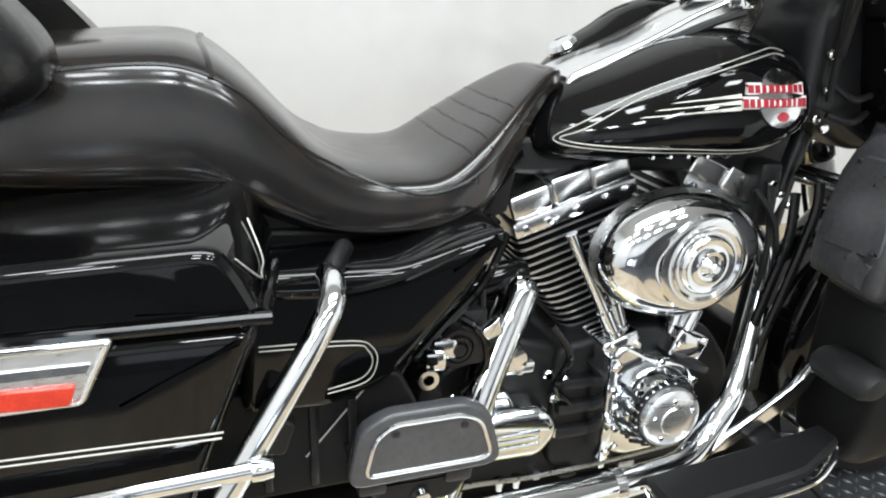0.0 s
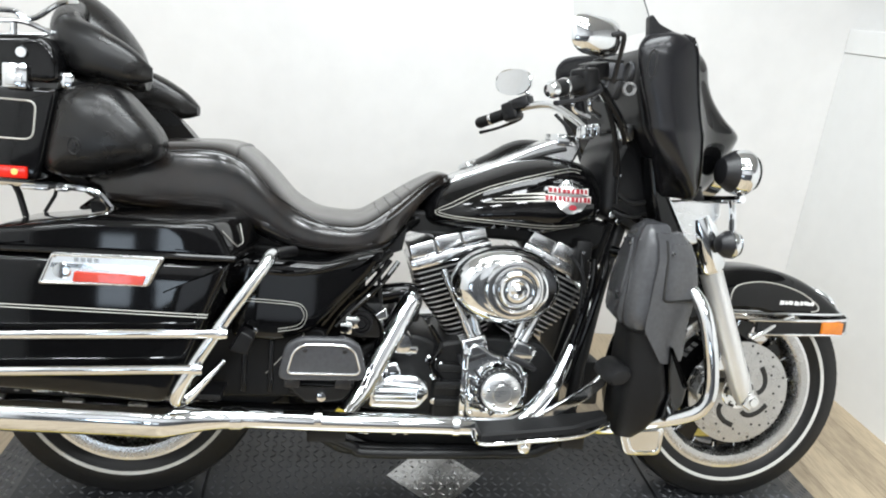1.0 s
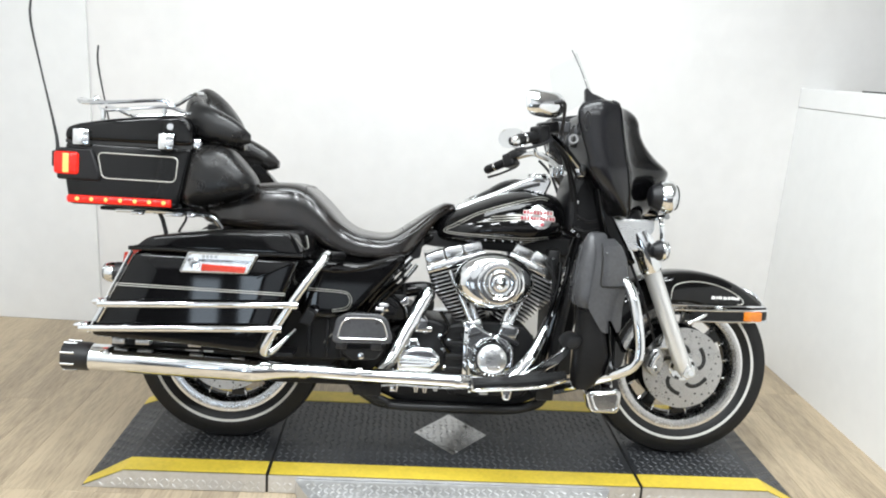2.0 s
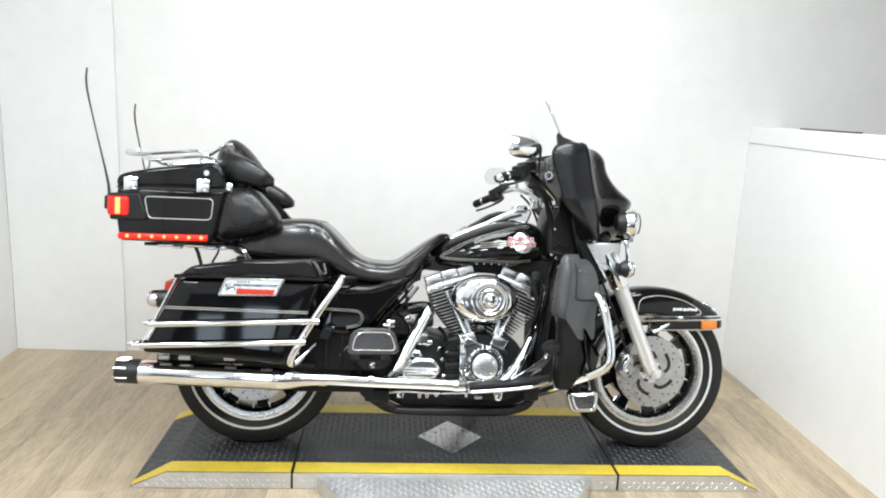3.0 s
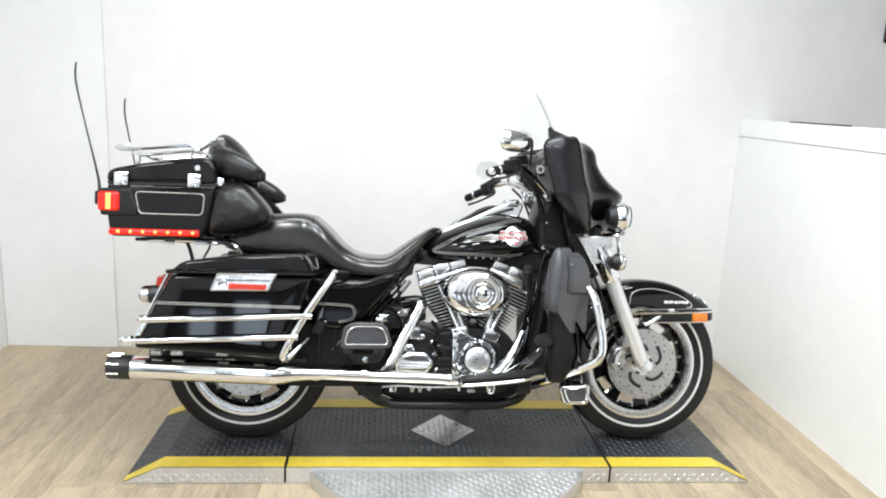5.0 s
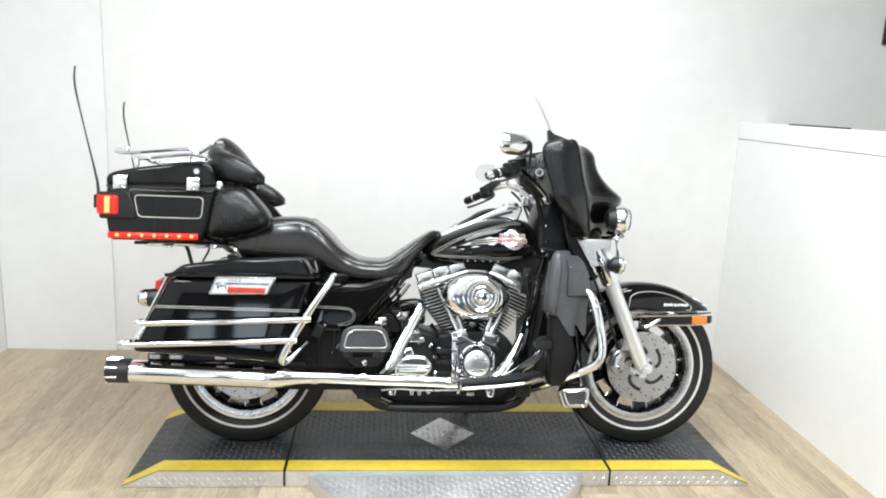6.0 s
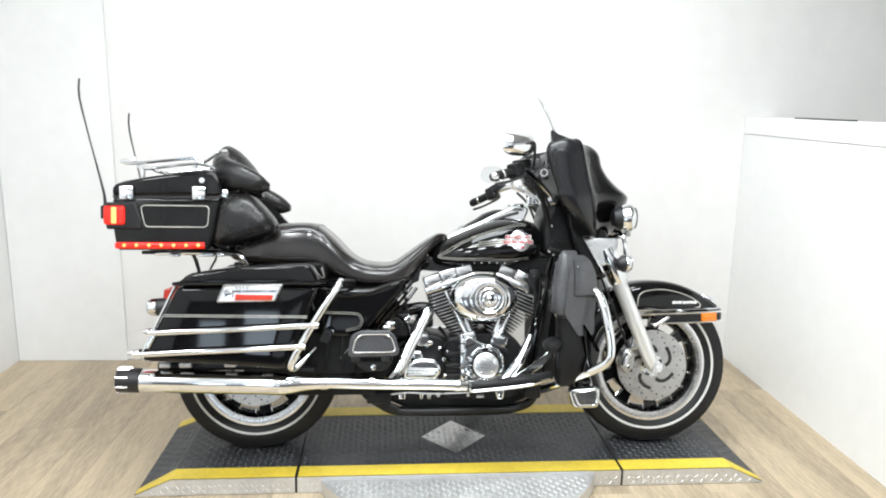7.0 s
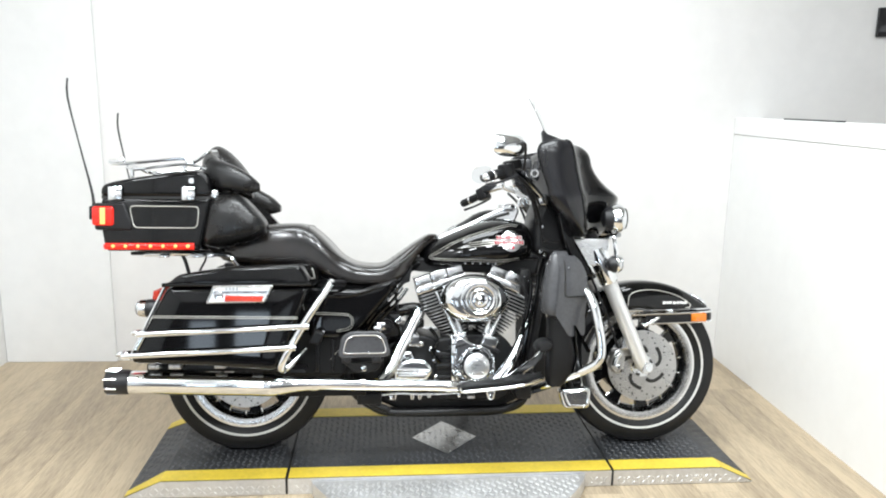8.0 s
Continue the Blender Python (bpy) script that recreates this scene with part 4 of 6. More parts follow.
def rack_rail():
    return tube([(-1.30, 0.0, 1.15), (-1.30, -0.12, 1.148), (-1.285, -0.19, 1.137), (-1.25, -0.21, 1.128), (-1.12, -0.212, 1.14), (-1.015, -0.21, 1.15), (-0.99, -0.205, 1.137), (-0.965, -0.20, 1.143), (-0.925, -0.19, 1.176), (-0.905, -0.15, 1.186)], 0.006, 10, 5)


RACK = pair("luggage_rack", rack_rail, CHROME, label="chrome tubular luggage rack")
pair("rack_rail", lambda: tube([(-1.24, -0.14, 1.125), (-1.19, -0.218, 1.108), (-1.1, -0.223, 1.118), (-1.0, -0.222, 1.129), (-0.95, -0.22, 1.118), (-0.92, -0.20, 1.105)], 0.0055, 10, 5), CHROME, RACK[0])
for x, z0 in ((-1.195, 1.078), (-1.005, 1.095)):
    for s in (-1, 1):
        part("rack_post", lathe([(0.0, 0.028), (0.007, 0.026), (0.007, 0.0), (0.012, -0.006)], (x, s * 0.218, z0 + 0.004), (0, 0, 1), 10), CHROME, RACK[0])
part("rack_end", lathe([(0, -0.02), (0.012, -0.012), (0.014, 0.0), (0.012, 0.012), (0, 0.02)], (-1.305, 0.0, 1.16), Y, 14), CHROME, RACK[0])
for y, zb, zt, xb, xt in ((-0.235, 0.975, 1.437, -1.330, -1.417), (0.235, 0.945, 1.385, -1.325, -1.40)):
    an = part("antenna", tube([(xb, y, zb - 0.02), (xb - 0.002, y, zb + 0.04), ((xb + xt) / 2 - 0.006, y, (zb + zt) / 2), (xt, y, zt - 0.07), (xt, y, zt)], 0, 8, 3, radii=(0.008, 0.005, 0.003, 0.004, 0.0035)), INK, BIKE, "thin black whip antenna")
    part("antenna_mount", box(xb - 0.012, -1.28, y - 0.012, y + 0.012, zb - 0.055, zb - 0.005, 0.005), PLASTIC, an)
# trunk carrier
CAR = part("trunk_carrier", box(-1.22, -0.92, -0.17, 0.17, 0.787, 0.8, 0.004), PLASTIC, BIKE, "trunk carrier frame of chrome and black tube")
pair("carrier_tube", lambda: tube([(-1.17, -0.16, 0.79), (-1.05, -0.19, 0.793), (-0.9, -0.19, 0.79), (-0.85, -0.185, 0.782), (-0.825, -0.18, 0.755), (-0.80, -0.17, 0.72)], 0.009, 10, 5), CHROME, CAR)
part("carrier_leg", tube([(-1.03, -0.165, 0.79), (-1.018, -0.165, 0.765), (-1.004, -0.165, 0.715)], 0.007, 10), PLASTIC, CAR)
part("carrier_leg", tube([(-0.938, -0.165, 0.79), (-0.944, -0.165, 0.765), (-0.965, -0.165, 0.727)], 0.004, 10), PLASTIC, CAR)
for x0, x1 in ((-1.11, -1.07), (-1.0, -0.945), (-0.93, -0.905)):
    part("carrier_clip", box(x0, x1, -0.205, -0.18, 0.779, 0.789, 0.003), CHROME_SOFT, CAR, "small bright clip")


# saddlebags
def raked(bm):
    """Draws the front of a bag back towards its outer side."""
    for v in bm.verts:
        v.co.x -= 0.034 * max(0.0, min(1.0, (abs(v.co.y) - 0.2) / 0.235)) * max(0.0, min(1.0, (v.co.x + 0.70) / 0.12))
    return bm


def bag_body():
    return raked(slab(rounded([(-1.014, 0.684), (-1.138, 0.44), (-1.13, 0.42), (-0.863, 0.406), (-0.645, 0.388), (-0.618, 0.394), (-0.592, 0.43), (-0.492, 0.684)], 0.024), -0.432, -0.2, 0.018, 4, panel=True))


def bag_lid():
    own = bmesh.new()
    low = rounded([(-1.022, 0.688), (-0.487, 0.688), (-0.515, 0.745), (-0.53, 0.762), (-0.80, 0.753), (-0.975, 0.728)], 0.020)
    return raked(slab(low, -0.435, -0.196, 0.013, 4, own, True))


BAGS = pair("saddlebag", bag_body, BLACK, label="black gloss hard saddlebag with chrome rails")
LIDS = [part("bag_lid", bag_lid(), BLACK, BAGS[0], "black gloss bag lid"), part("bag_lid", mirrored(bag_lid()), BLACK, BAGS[1], "black gloss bag lid")]
for s in (-1, 1):
    part("lid_lip", tube([(-1.018, s * 0.30, 0.692), (-1.020, s * 0.425, 0.692), (-1.005, s * 0.436, 0.692), (-0.76, s * 0.4365, 0.693), (-0.537, s * 0.436, 0.693), (-0.522, s * 0.425, 0.693), (-0.501, s * 0.30, 0.693)], 0.0062, 10, 3), BLACK, BAGS[0 if s < 0 else 1], "rounded lip of the bag lid")
part("pinstripe", tube([(-0.545, -0.42, 0.745), (-0.5225, -0.388, 0.713), (-0.519, -0.36, 0.709), (-0.5155, -0.33, 0.713), (-0.5265, -0.30, 0.745)], 0.001, 6, 4), SILVERLINE, LIDS[0])
PL = part("bag_plate", slab(rounded([(-0.853, 0.690), (-0.648, 0.691), (-0.677, 0.631), (-0.878, 0.628)], 0.007), -0.445, -0.431, 0.003), BRUSHED, BAGS[0], "chrome bag plate with a red reflector")
part("red_reflector", slab(rounded([(-0.811, 0.656), (-0.681, 0.653), (-0.687, 0.634), (-0.815, 0.636)], 0.004), -0.449, -0.444, 0.002), RED, PL, "red reflector strip")
part("plate_frame", tube([(x, -0.4455, z) for x, z in inset(rounded([(-0.853, 0.690), (-0.648, 0.691), (-0.677, 0.631), (-0.878, 0.628)], 0.007), 0.004)], 0.0026, 8, closed=True), CHROME, PL, "raised chrome frame of the plate")
part("plate_band", slab([(-0.855, 0.662), (-0.672, 0.663), (-0.668, 0.671), (-0.851, 0.671)], -0.4475, -0.4445), CHROME_SOFT, PL, "raised band across the plate")
for k in range(4):
    part("engraved_bar", box(-0.812 + 0.012 * k, -0.804 + 0.012 * k, -0.4462, -0.4448, 0.674, 0.682), ALLOY, PL, "small engraved mark")
part("plate_crest", lathe([(0, -0.004), (0.014, -0.003), (0.017, 0)], (-0.834, -0.445, 0.656), Y, 18), CHROME_SOFT, PL)
for x, z in ((-0.846, 0.683), (-0.657, 0.684)):
    bolt(PL, x, -0.445, z, 0.003, h=0.002)
for a, b in (((-1.063, 0.585), (-0.566, 0.577)), ((-1.067, 0.579), (-0.568, 0.571))):
    part("pinstripe", tube([(a[0], -0.432, a[1]), (b[0], -0.432, b[1])], 0.0011, 6), SILVERLINE, BAGS[0])
for z, xr, xf in ((0.540, -1.112, -0.538), (0.466, -1.164, -0.584)):
    part("bag_rail", tube([(xr + 0.03, -0.35, z - 0.018), (xr, -0.40, z - 0.017), (xr + 0.012, -0.447, z - 0.017), (xr + 0.06, -0.455, z - 0.015), (xf, -0.455, z + 0.006)], 0.0095, 12, 5, flat=0.75), CHROME, BAGS[0], "chrome bag guard rail")
    part("rail_cap", lathe([(0, 0.016), (0.009, 0.014), (0.011, 0.004), (0.011, -0.006)], (xf, -0.455, z + 0.006), (1, 0, 0), 14), CHROME, BAGS[0])
    part("rail_tip", lathe([(0, 0.03), (0.006, 0.024), (0.0115, 0.01), (0.0115, -0.01), (0, -0.014)], (xr - 0.002, -0.405, z - 0.017), (-1, -0.3, 0), 14), CHROME, BAGS[0])
part("bag_edge", tube([(-1.022, -0.428, 0.683), (-1.142, -0.428, 0.433)], 0.0055, 8), CHROME, BAGS[0], "chrome rear edge strip")
part("bag_edge", tube([(-1.085, -0.44, 0.534), (-1.118, -0.44, 0.47)], 0.009, 8, flat=0.5), CHROME, BAGS[0], "chrome rear edge strip")
pair("bag_guard", lambda: tube([(-0.450, -0.34, 0.690), (-0.453, -0.383, 0.695), (-0.464, -0.412, 0.676), (-0.519, -0.436, 0.592), (-0.59, -0.44, 0.473), (-0.622, -0.432, 0.408), (-0.618, -0.41, 0.389), (-0.600, -0.395, 0.398), (-0.572, -0.365, 0.425), (-0.548, -0.33, 0.448)], 0, 14, 6, radii=(0.0135, 0.0135, 0.0135, 0.0135, 0.0135, 0.0135, 0.013, 0.011, 0.0085, 0.0075)), CHROME, label="bent chrome saddlebag guard")
pair("guard_mount", lambda: tube([(-0.415, -0.24, 0.682), (-0.435, -0.30, 0.688), (-0.450, -0.345, 0.690)], 0.012, 12, 4), PLASTIC, label="black guard mount")
pair("guard_bracket", lambda: slab(rounded([(-0.54, 0.47), (-0.50, 0.46), (-0.485, 0.5), (-0.515, 0.515)], 0.008), -0.32, -0.27, 0.004), PLASTIC)

# rear end
part("rear_fender", fender(-0.806, 0.327, [38 + (175 - 38) * k / 30 for k in range(31)], lambda a: 0.375, lambda a: 0.26, 0.105), BLACK, BIKE, "black gloss rear fender")
part("tail_light", slab(rounded([(-1.165, 0.645), (-1.145, 0.60), (-1.12, 0.60), (-1.125, 0.66)], 0.008), -0.06, 0.06, 0.006), RED, BIKE, "red tail light on the rear fender")


def rear_signal():
    return lathe([(0, 0.03), (0.02, 0.026), (0.031, 0.014), (0.033, 0.0), (0.033, -0.03), (0.024, -0.045), (0, -0.052)], (-1.15, -0.235, 0.592), (-1, 0, 0.05), 22)


SIG = pair("rear_signal", rear_signal, CHROME, label="chrome rear turn signal")
part("signal_body", lathe([(0.0, 0.0), (0.0335, -0.004), (0.0345, -0.025), (0.026, -0.046), (0, -0.054)], (-1.143, -0.235, 0.592), (-1, 0, 0.05), 22), INK, SIG[0], "black signal housing")
part("signal_lens", lathe([(0, 0.034), (0.016, 0.03), (0.026, 0.022)], (-1.15, -0.235, 0.592), (-1, 0, 0.05), 20), CHROME_SOFT, SIG[0])
part("signal_bar", tube([(-1.13, -0.235, 0.59), (-1.115, -0.1, 0.6), (-1.115, 0.1, 0.6), (-1.13, 0.235, 0.59)], 0.009, 10, 4), CHROME, BIKE, "chrome signal bar")
part("signal_reflector", slab(rounded([(-1.128, 0.655), (-1.135, 0.60), (-1.112, 0.60), (-1.105, 0.655)], 0.005), -0.2, -0.17, 0.004), RED, BIKE, "red rear reflector")

# exhaust
MUF = part("muffler", tube([(-1.165, -0.335, 0.336), (-1.14, -0.335, 0.335), (-0.75, -0.335, 0.322), (-0.665, -0.335, 0.318), (-0.60, -0.325, 0.317), (-0.545, -0.318, 0.316), (-0.50, -0.315, 0.316)], 0, 28, 3,
                           radii=(0.0405, 0.0415, 0.0415, 0.0405, 0.030, 0.0245, 0.0235)), CHROME, BIKE, "long chrome muffler with a black slotted tip")
TIP = part("muffler_tip", lathe([(0.032, 0.08), (0.043, 0.08), (0.0445, 0.074), (0.0445, 0.008), (0.042, 0.0), (0.038, -0.01), (0.032, 0.0)], (-1.168, -0.335, 0.337), (-1, 0, 0.02), 36, closed=True), INK, MUF, "black slotted tip")
for k in range(8):
    a = 2 * math.pi * (k + 0.5) / 8
    c, s = math.cos(a), math.sin(a)
    part("tip_slot", tube([(-1.246, -0.335 + 0.0455 * c, 0.3385 + 0.0455 * s), (-1.205, -0.335 + 0.0455 * c, 0.3377 + 0.0455 * s)], 0.0035, 6), CHROME_SOFT, TIP)
part("muffler_core", lathe([(0, 0.0), (0.032, 0.0), (0.032, -0.002), (0, -0.002)], (-1.175, -0.335, 0.3375), (-1, 0, 0.02), 24), SEAM, MUF)
part("muffler_clamp", tube([(-0.53, -0.317, 0.316), (-0.505, -0.3155, 0.316)], 0.0265, 20), CHROME_SOFT, MUF)
PIPE = part("exhaust_pipe", tube([(-0.505, -0.315, 0.316), (-0.3, -0.305, 0.307), (-0.1, -0.29, 0.299), (0.03, -0.27, 0.288), (0.12, -0.245, 0.282), (0.18, -0.22, 0.308), (0.225, -0.207, 0.36), (0.255, -0.186, 0.405), (0.288, -0.156, 0.465), (0.316, -0.13, 0.52), (0.331, -0.112, 0.56), (0.322, -0.095, 0.60), (0.285, -0.07, 0.628)], 0, 20, 5,
                             radii=(0.022, 0.0225, 0.0225, 0.022, 0.0215, 0.0215, 0.0215, 0.019, 0.0165, 0.015, 0.0145, 0.014, 0.014)), CHROME, BIKE, "chrome exhaust pipe with heat shields")
part("rear_header", tube([(-0.285, -0.262, 0.306), (-0.24, -0.205, 0.345), (-0.19, -0.165, 0.438), (-0.137, -0.133, 0.537), (-0.127, -0.125, 0.556), (-0.122, -0.12, 0.566)], 0, 18, 5, radii=(0.019, 0.024, 0.0275, 0.029, 0.029, 0.023)), CHROME, PIPE, "chrome rear header heat shield")
part("header_boot", tube([(-0.115, -0.105, 0.572), (-0.15, -0.11, 0.572), (-0.21, -0.115, 0.562), (-0.28, -0.12, 0.555)], 0, 14, 4, radii=(0.02, 0.024, 0.026, 0.024)), BLACK, PIPE, "black rear exhaust elbow")
for p, q in (((-0.151, -0.1415, 0.511), (-0.146, -0.1385, 0.52)), ((-0.222, -0.191, 0.378), (-0.217, -0.187, 0.387))):
    part("shield_clamp", tube([p, q], 0.0295, 18), CHROME_SOFT, PIPE)
for x, y, z in ((-0.34, -0.306, 0.3135), (-0.02, -0.279, 0.2925)):
    part("shield_clamp", tube([(x - 0.008, y, z), (x + 0.008, y, z)], 0.0245, 18), CHROME_SOFT, PIPE)
part("muffler_hanger", slab(rounded([(-0.62, 0.375), (-0.55, 0.372), (-0.55, 0.36), (-0.62, 0.362)], 0.004), -0.33, -0.24, 0.002), PLASTIC, MUF)
for x0, x1 in ((-1.10, -1.06), (-1.03, -0.985), (-0.87, -0.83), (-0.74, -0.70)):
    part("bag_mount", box(x0, x1, -0.36, -0.33, 0.385, 0.402, 0.004), ALLOY, BAGS[0])
part("support_rail", box(-1.12, -0.62, -0.31, -0.29, 0.365, 0.395, 0.004), PLASTIC, BIKE, "black bag support rail")

# frame and underside
FRAME = part("frame", tube([(-0.40, -0.13, 0.60), (-0.41, -0.14, 0.40), (-0.385, -0.14, 0.26), (-0.31, -0.13, 0.19), (-0.22, -0.12, 0.160), (0.10, -0.12, 0.155), (0.24, -0.11, 0.165), (0.31, -0.10, 0.21), (0.338, -0.08, 0.36), (0.385, -0.05, 0.60), (0.435, -0.04, 0.80)], 0.018, 14, 6), PLASTIC, BIKE, "black tubular steel frame")
part("frame_tube", mirrored(tube([(-0.40, -0.13, 0.60), (-0.41, -0.14, 0.40), (-0.385, -0.14, 0.26), (-0.31, -0.13, 0.19), (-0.22, -0.12, 0.160), (0.10, -0.12, 0.155), (0.24, -0.11, 0.165), (0.31, -0.10, 0.21), (0.338, -0.08, 0.36), (0.385, -0.05, 0.60), (0.435, -0.04, 0.80)], 0.018, 14, 6)), PLASTIC, FRAME)
pair("frame_rail", lambda: tube([(-0.46, -0.15, 0.50), (-0.36, -0.175, 0.56), (-0.27, -0.17, 0.64), (-0.20, -0.13, 0.70), (-0.12, -0.06, 0.75), (0.0, -0.03, 0.79), (0.30, -0.03, 0.80)], 0.016, 12, 5), BLACK, FRAME)
pair("frame_stay", lambda: tube([(-0.19, -0.16, 0.68), (-0.27, -0.19, 0.60), (-0.35, -0.2, 0.50), (-0.40, -0.19, 0.42)], 0.011, 10, 4), BLACK, FRAME)
part("oil_pan", slab(rounded([(-0.36, 0.26), (-0.36, 0.215), (-0.28, 0.20), (-0.20, 0.165), (0.20, 0.166), (0.28, 0.20), (0.29, 0.26)], 0.015), -0.115, 0.115, 0.012), CRINKLE, BIKE, "black oil pan under the gearbox")
part("skid_tube", tube([(-0.36, -0.15, 0.222), (-0.30, -0.155, 0.200), (-0.25, -0.155, 0.180), (-0.20, -0.155, 0.164), (0.17, -0.15, 0.166), (0.24, -0.15, 0.178), (0.30, -0.15, 0.21)], 0.013, 12, 5), PLASTIC, FRAME)
part("frame_box", box(-0.365, -0.27, -0.19, -0.12, 0.205, 0.25, 0.006), CRINKLE, FRAME)
part("frame_rail", box(-0.64, -0.33, -0.21, -0.16, 0.245, 0.295, 0.008), SHADE, FRAME, "black lower frame rail")
part("swingarm", slab(rounded([(-0.84, 0.355), (-0.84, 0.30), (-0.45, 0.29), (-0.40, 0.33), (-0.42, 0.40), (-0.48, 0.39)], 0.02), -0.17, -0.13, 0.008), PLASTIC, BIKE, "black swingarm")
pair("shock", lambda: tube([(-0.70, -0.16, 0.40), (-0.62, -0.17, 0.58)], 0.025, 14), CRINKLE)
part("side_stand", tube([(-0.02, 0.15, 0.17), (0.06, 0.22, 0.13), (0.13, 0.30, 0.077), (0.15, 0.33, 0.0645)], 0.012, 10, 4), PLASTIC, BIKE, "black side stand holding up the motorcycle")
part("left_primary", slab(rounded([(-0.24, 0.36), (-0.2, 0.26), (0.12, 0.24), (0.26, 0.3), (0.27, 0.40), (0.16, 0.47), (-0.15, 0.46)], 0.05), 0.12, 0.21, 0.02), CHROME, BIKE, "chrome primary cover")
for x in (-0.22, -0.15, -0.12):
    part("pan_bolt", lathe([(0, 0.012), (0.007, 0.010), (0.007, 0), (0.009, 0), (0.009, -0.01)], (x, -0.15, 0.225), (0, 0, -1), 10), CHROME_SOFT, FRAME)

for k, (x, w, h) in enumerate(((-0.24, 0.02, 0.018), (-0.09, 0.014, 0.014), (-0.04, 0.03, 0.01), (0.03, 0.012, 0.016), (0.07, 0.03, 0.012))):
    part("pan_fitting", box(x, x + w, -0.152, -0.125, 0.214 + 0.006 * (k % 2), 0.214 + 0.006 * (k % 2) + h, 0.003), (CHROME_SOFT, ALLOY, CRINKLE)[k % 3], FRAME)
part("brake_line", tube([(-0.28, -0.16, 0.235), (-0.2, -0.162, 0.242), (-0.1, -0.16, 0.236), (0.05, -0.158, 0.24), (0.18, -0.155, 0.25)], 0.004, 8, 4), ALLOY, FRAME, "thin steel brake line")
# engine
CASE = part("crankcase", slab(rounded([(-0.06, 0.45), (-0.06, 0.23), (0.0, 0.2), (0.22, 0.2), (0.28, 0.27), (0.28, 0.38), (0.22, 0.46), (0.09, 0.475)], 0.03), -0.135, 0.125, 0.012), CRINKLE, BIKE, "black crinkle-painted crankcase")
GEAR = part("gearbox", slab(rounded([(-0.26, 0.42), (-0.27, 0.27), (-0.05, 0.25), (-0.05, 0.45), (-0.12, 0.47), (-0.2, 0.46)], 0.025), -0.125, 0.12, 0.012), CRINKLE, BIKE, "black gearbox case")
for k in range(3):
    part("case_rib", box(-0.055, 0.012, -0.15, -0.13, 0.29 + 0.045 * k, 0.31 + 0.045 * k, 0.006), CRINKLE, GEAR)


def cylinder(name, base, lean, label):
    """A finned cylinder with its head and rocker box, leaning by so many degrees."""
    m = Matrix.Translation((base[0], 0, base[1])) @ Matrix.Rotation(radians(lean), 4, "Y")
    barrel = lathe([(0, 0), (0.052, 0), (0.052, 0.15), (0, 0.15)], (0, 0, 0), (0, 0, 1), 28)
    barrel.transform(m)
    body = part(name, barrel, CRINKLE, CASE, label)
    for k in range(16):
        h = 0.012 + 0.0138 * k
        grow = min(1.0, 0.46 + 0.54 * (k / 11))
        hx, hy = 0.105 * grow, 0.094 * (0.85 + 0.15 * grow)
        pts = rounded([(-hx, -hy), (hx, -hy), (hx, hy), (-hx, hy)], 0.036 if k < 11 else 0.02, 4)
        own = bmesh.new()
        a = [own.verts.new((x, y, h)) for x, y in pts]
        b = [own.verts.new((x, y, h + 0.0042)) for x, y in pts]
        own.faces.new(a[::-1]), own.faces.new(b)
        for i in range(len(a)):
            f = own.faces.new((a[i], a[(i + 1) % len(a)], b[(i + 1) % len(a)], b[i]))
            f.material_index = 1
        own.transform(m)
        ob = part("fin", own, CRINKLE, body, "", 0)
        if len(ob.data.materials) < 2:
            ob.data.materials.append(FIN)
    head = box(-0.085, 0.085, -0.075, 0.075, 0.15, 0.24, 0.008)
    head.transform(m)
    part("cylinder_head", head, CRINKLE, body)
    base = box(-0.106, 0.106, -0.102, 0.098, 0.232, 0.258, 0.004, 2)
    base.transform(m)
    rock = part("rocker_box", base, BRIGHT, body, "chrome rocker box")
    for x0, x1, y0, y1, top in ((-0.102, -0.0336, -0.098, 0.09, 0.297), (-0.0326, 0.0354, -0.1, 0.092, 0.302), (0.0364, 0.102, -0.098, 0.09, 0.298)):
        lid = box(x0, x1, y0, y1, 0.2585, top, 0.006, 3)
        lid.transform(m)
        part("rocker_lid", lid, BRIGHT, body, "chrome rocker lid")
    for x in (-0.088, -0.05, 0.0, 0.052, 0.088):
        bb = lathe([(0, 0.012), (0.006, 0.011), (0.006, 0)], (x, -0.098, 0.245), (0, -1, 0), 10)
        bb.transform(m)
        part("bolt", bb, CHROME, rock)
    return body


cylinder("rear_cylinder", (0.045, 0.435), -18, "black finned rear cylinder with bright fin edges")
cylinder("front_cylinder", (0.150, 0.435), 24, "black finned front cylinder with bright fin edges")
part("battery_box", slab(rounded([(-0.53, 0.68), (-0.24, 0.665), (-0.245, 0.55), (-0.29, 0.45), (-0.53, 0.40)], 0.02), -0.135, 0.135, 0.01), CRINKLE, BIKE, "black battery box under the seat")
part("backbone", slab(rounded([(-0.2, 0.775), (-0.19, 0.725), (-0.1, 0.715), (0.1, 0.712), (0.36, 0.70), (0.38, 0.775)], 0.015), -0.075, 0.075, 0.01), CRINKLE, BIKE, "black frame backbone under the tank")
part("oil_tank", slab(rounded([(-0.26, 0.52), (-0.17, 0.50), (-0.13, 0.48), (-0.12, 0.44), (-0.26, 0.44)], 0.02), -0.09, 0.09, 0.01), CRINKLE, BIKE, "black oil filler housing behind the engine")
part("intake", slab(rounded([(0.05, 0.63), (0.16, 0.63), (0.15, 0.5), (0.06, 0.5)], 0.02), -0.10, 0.06, 0.01), CRINKLE, BIKE, "dark intake between the cylinders")
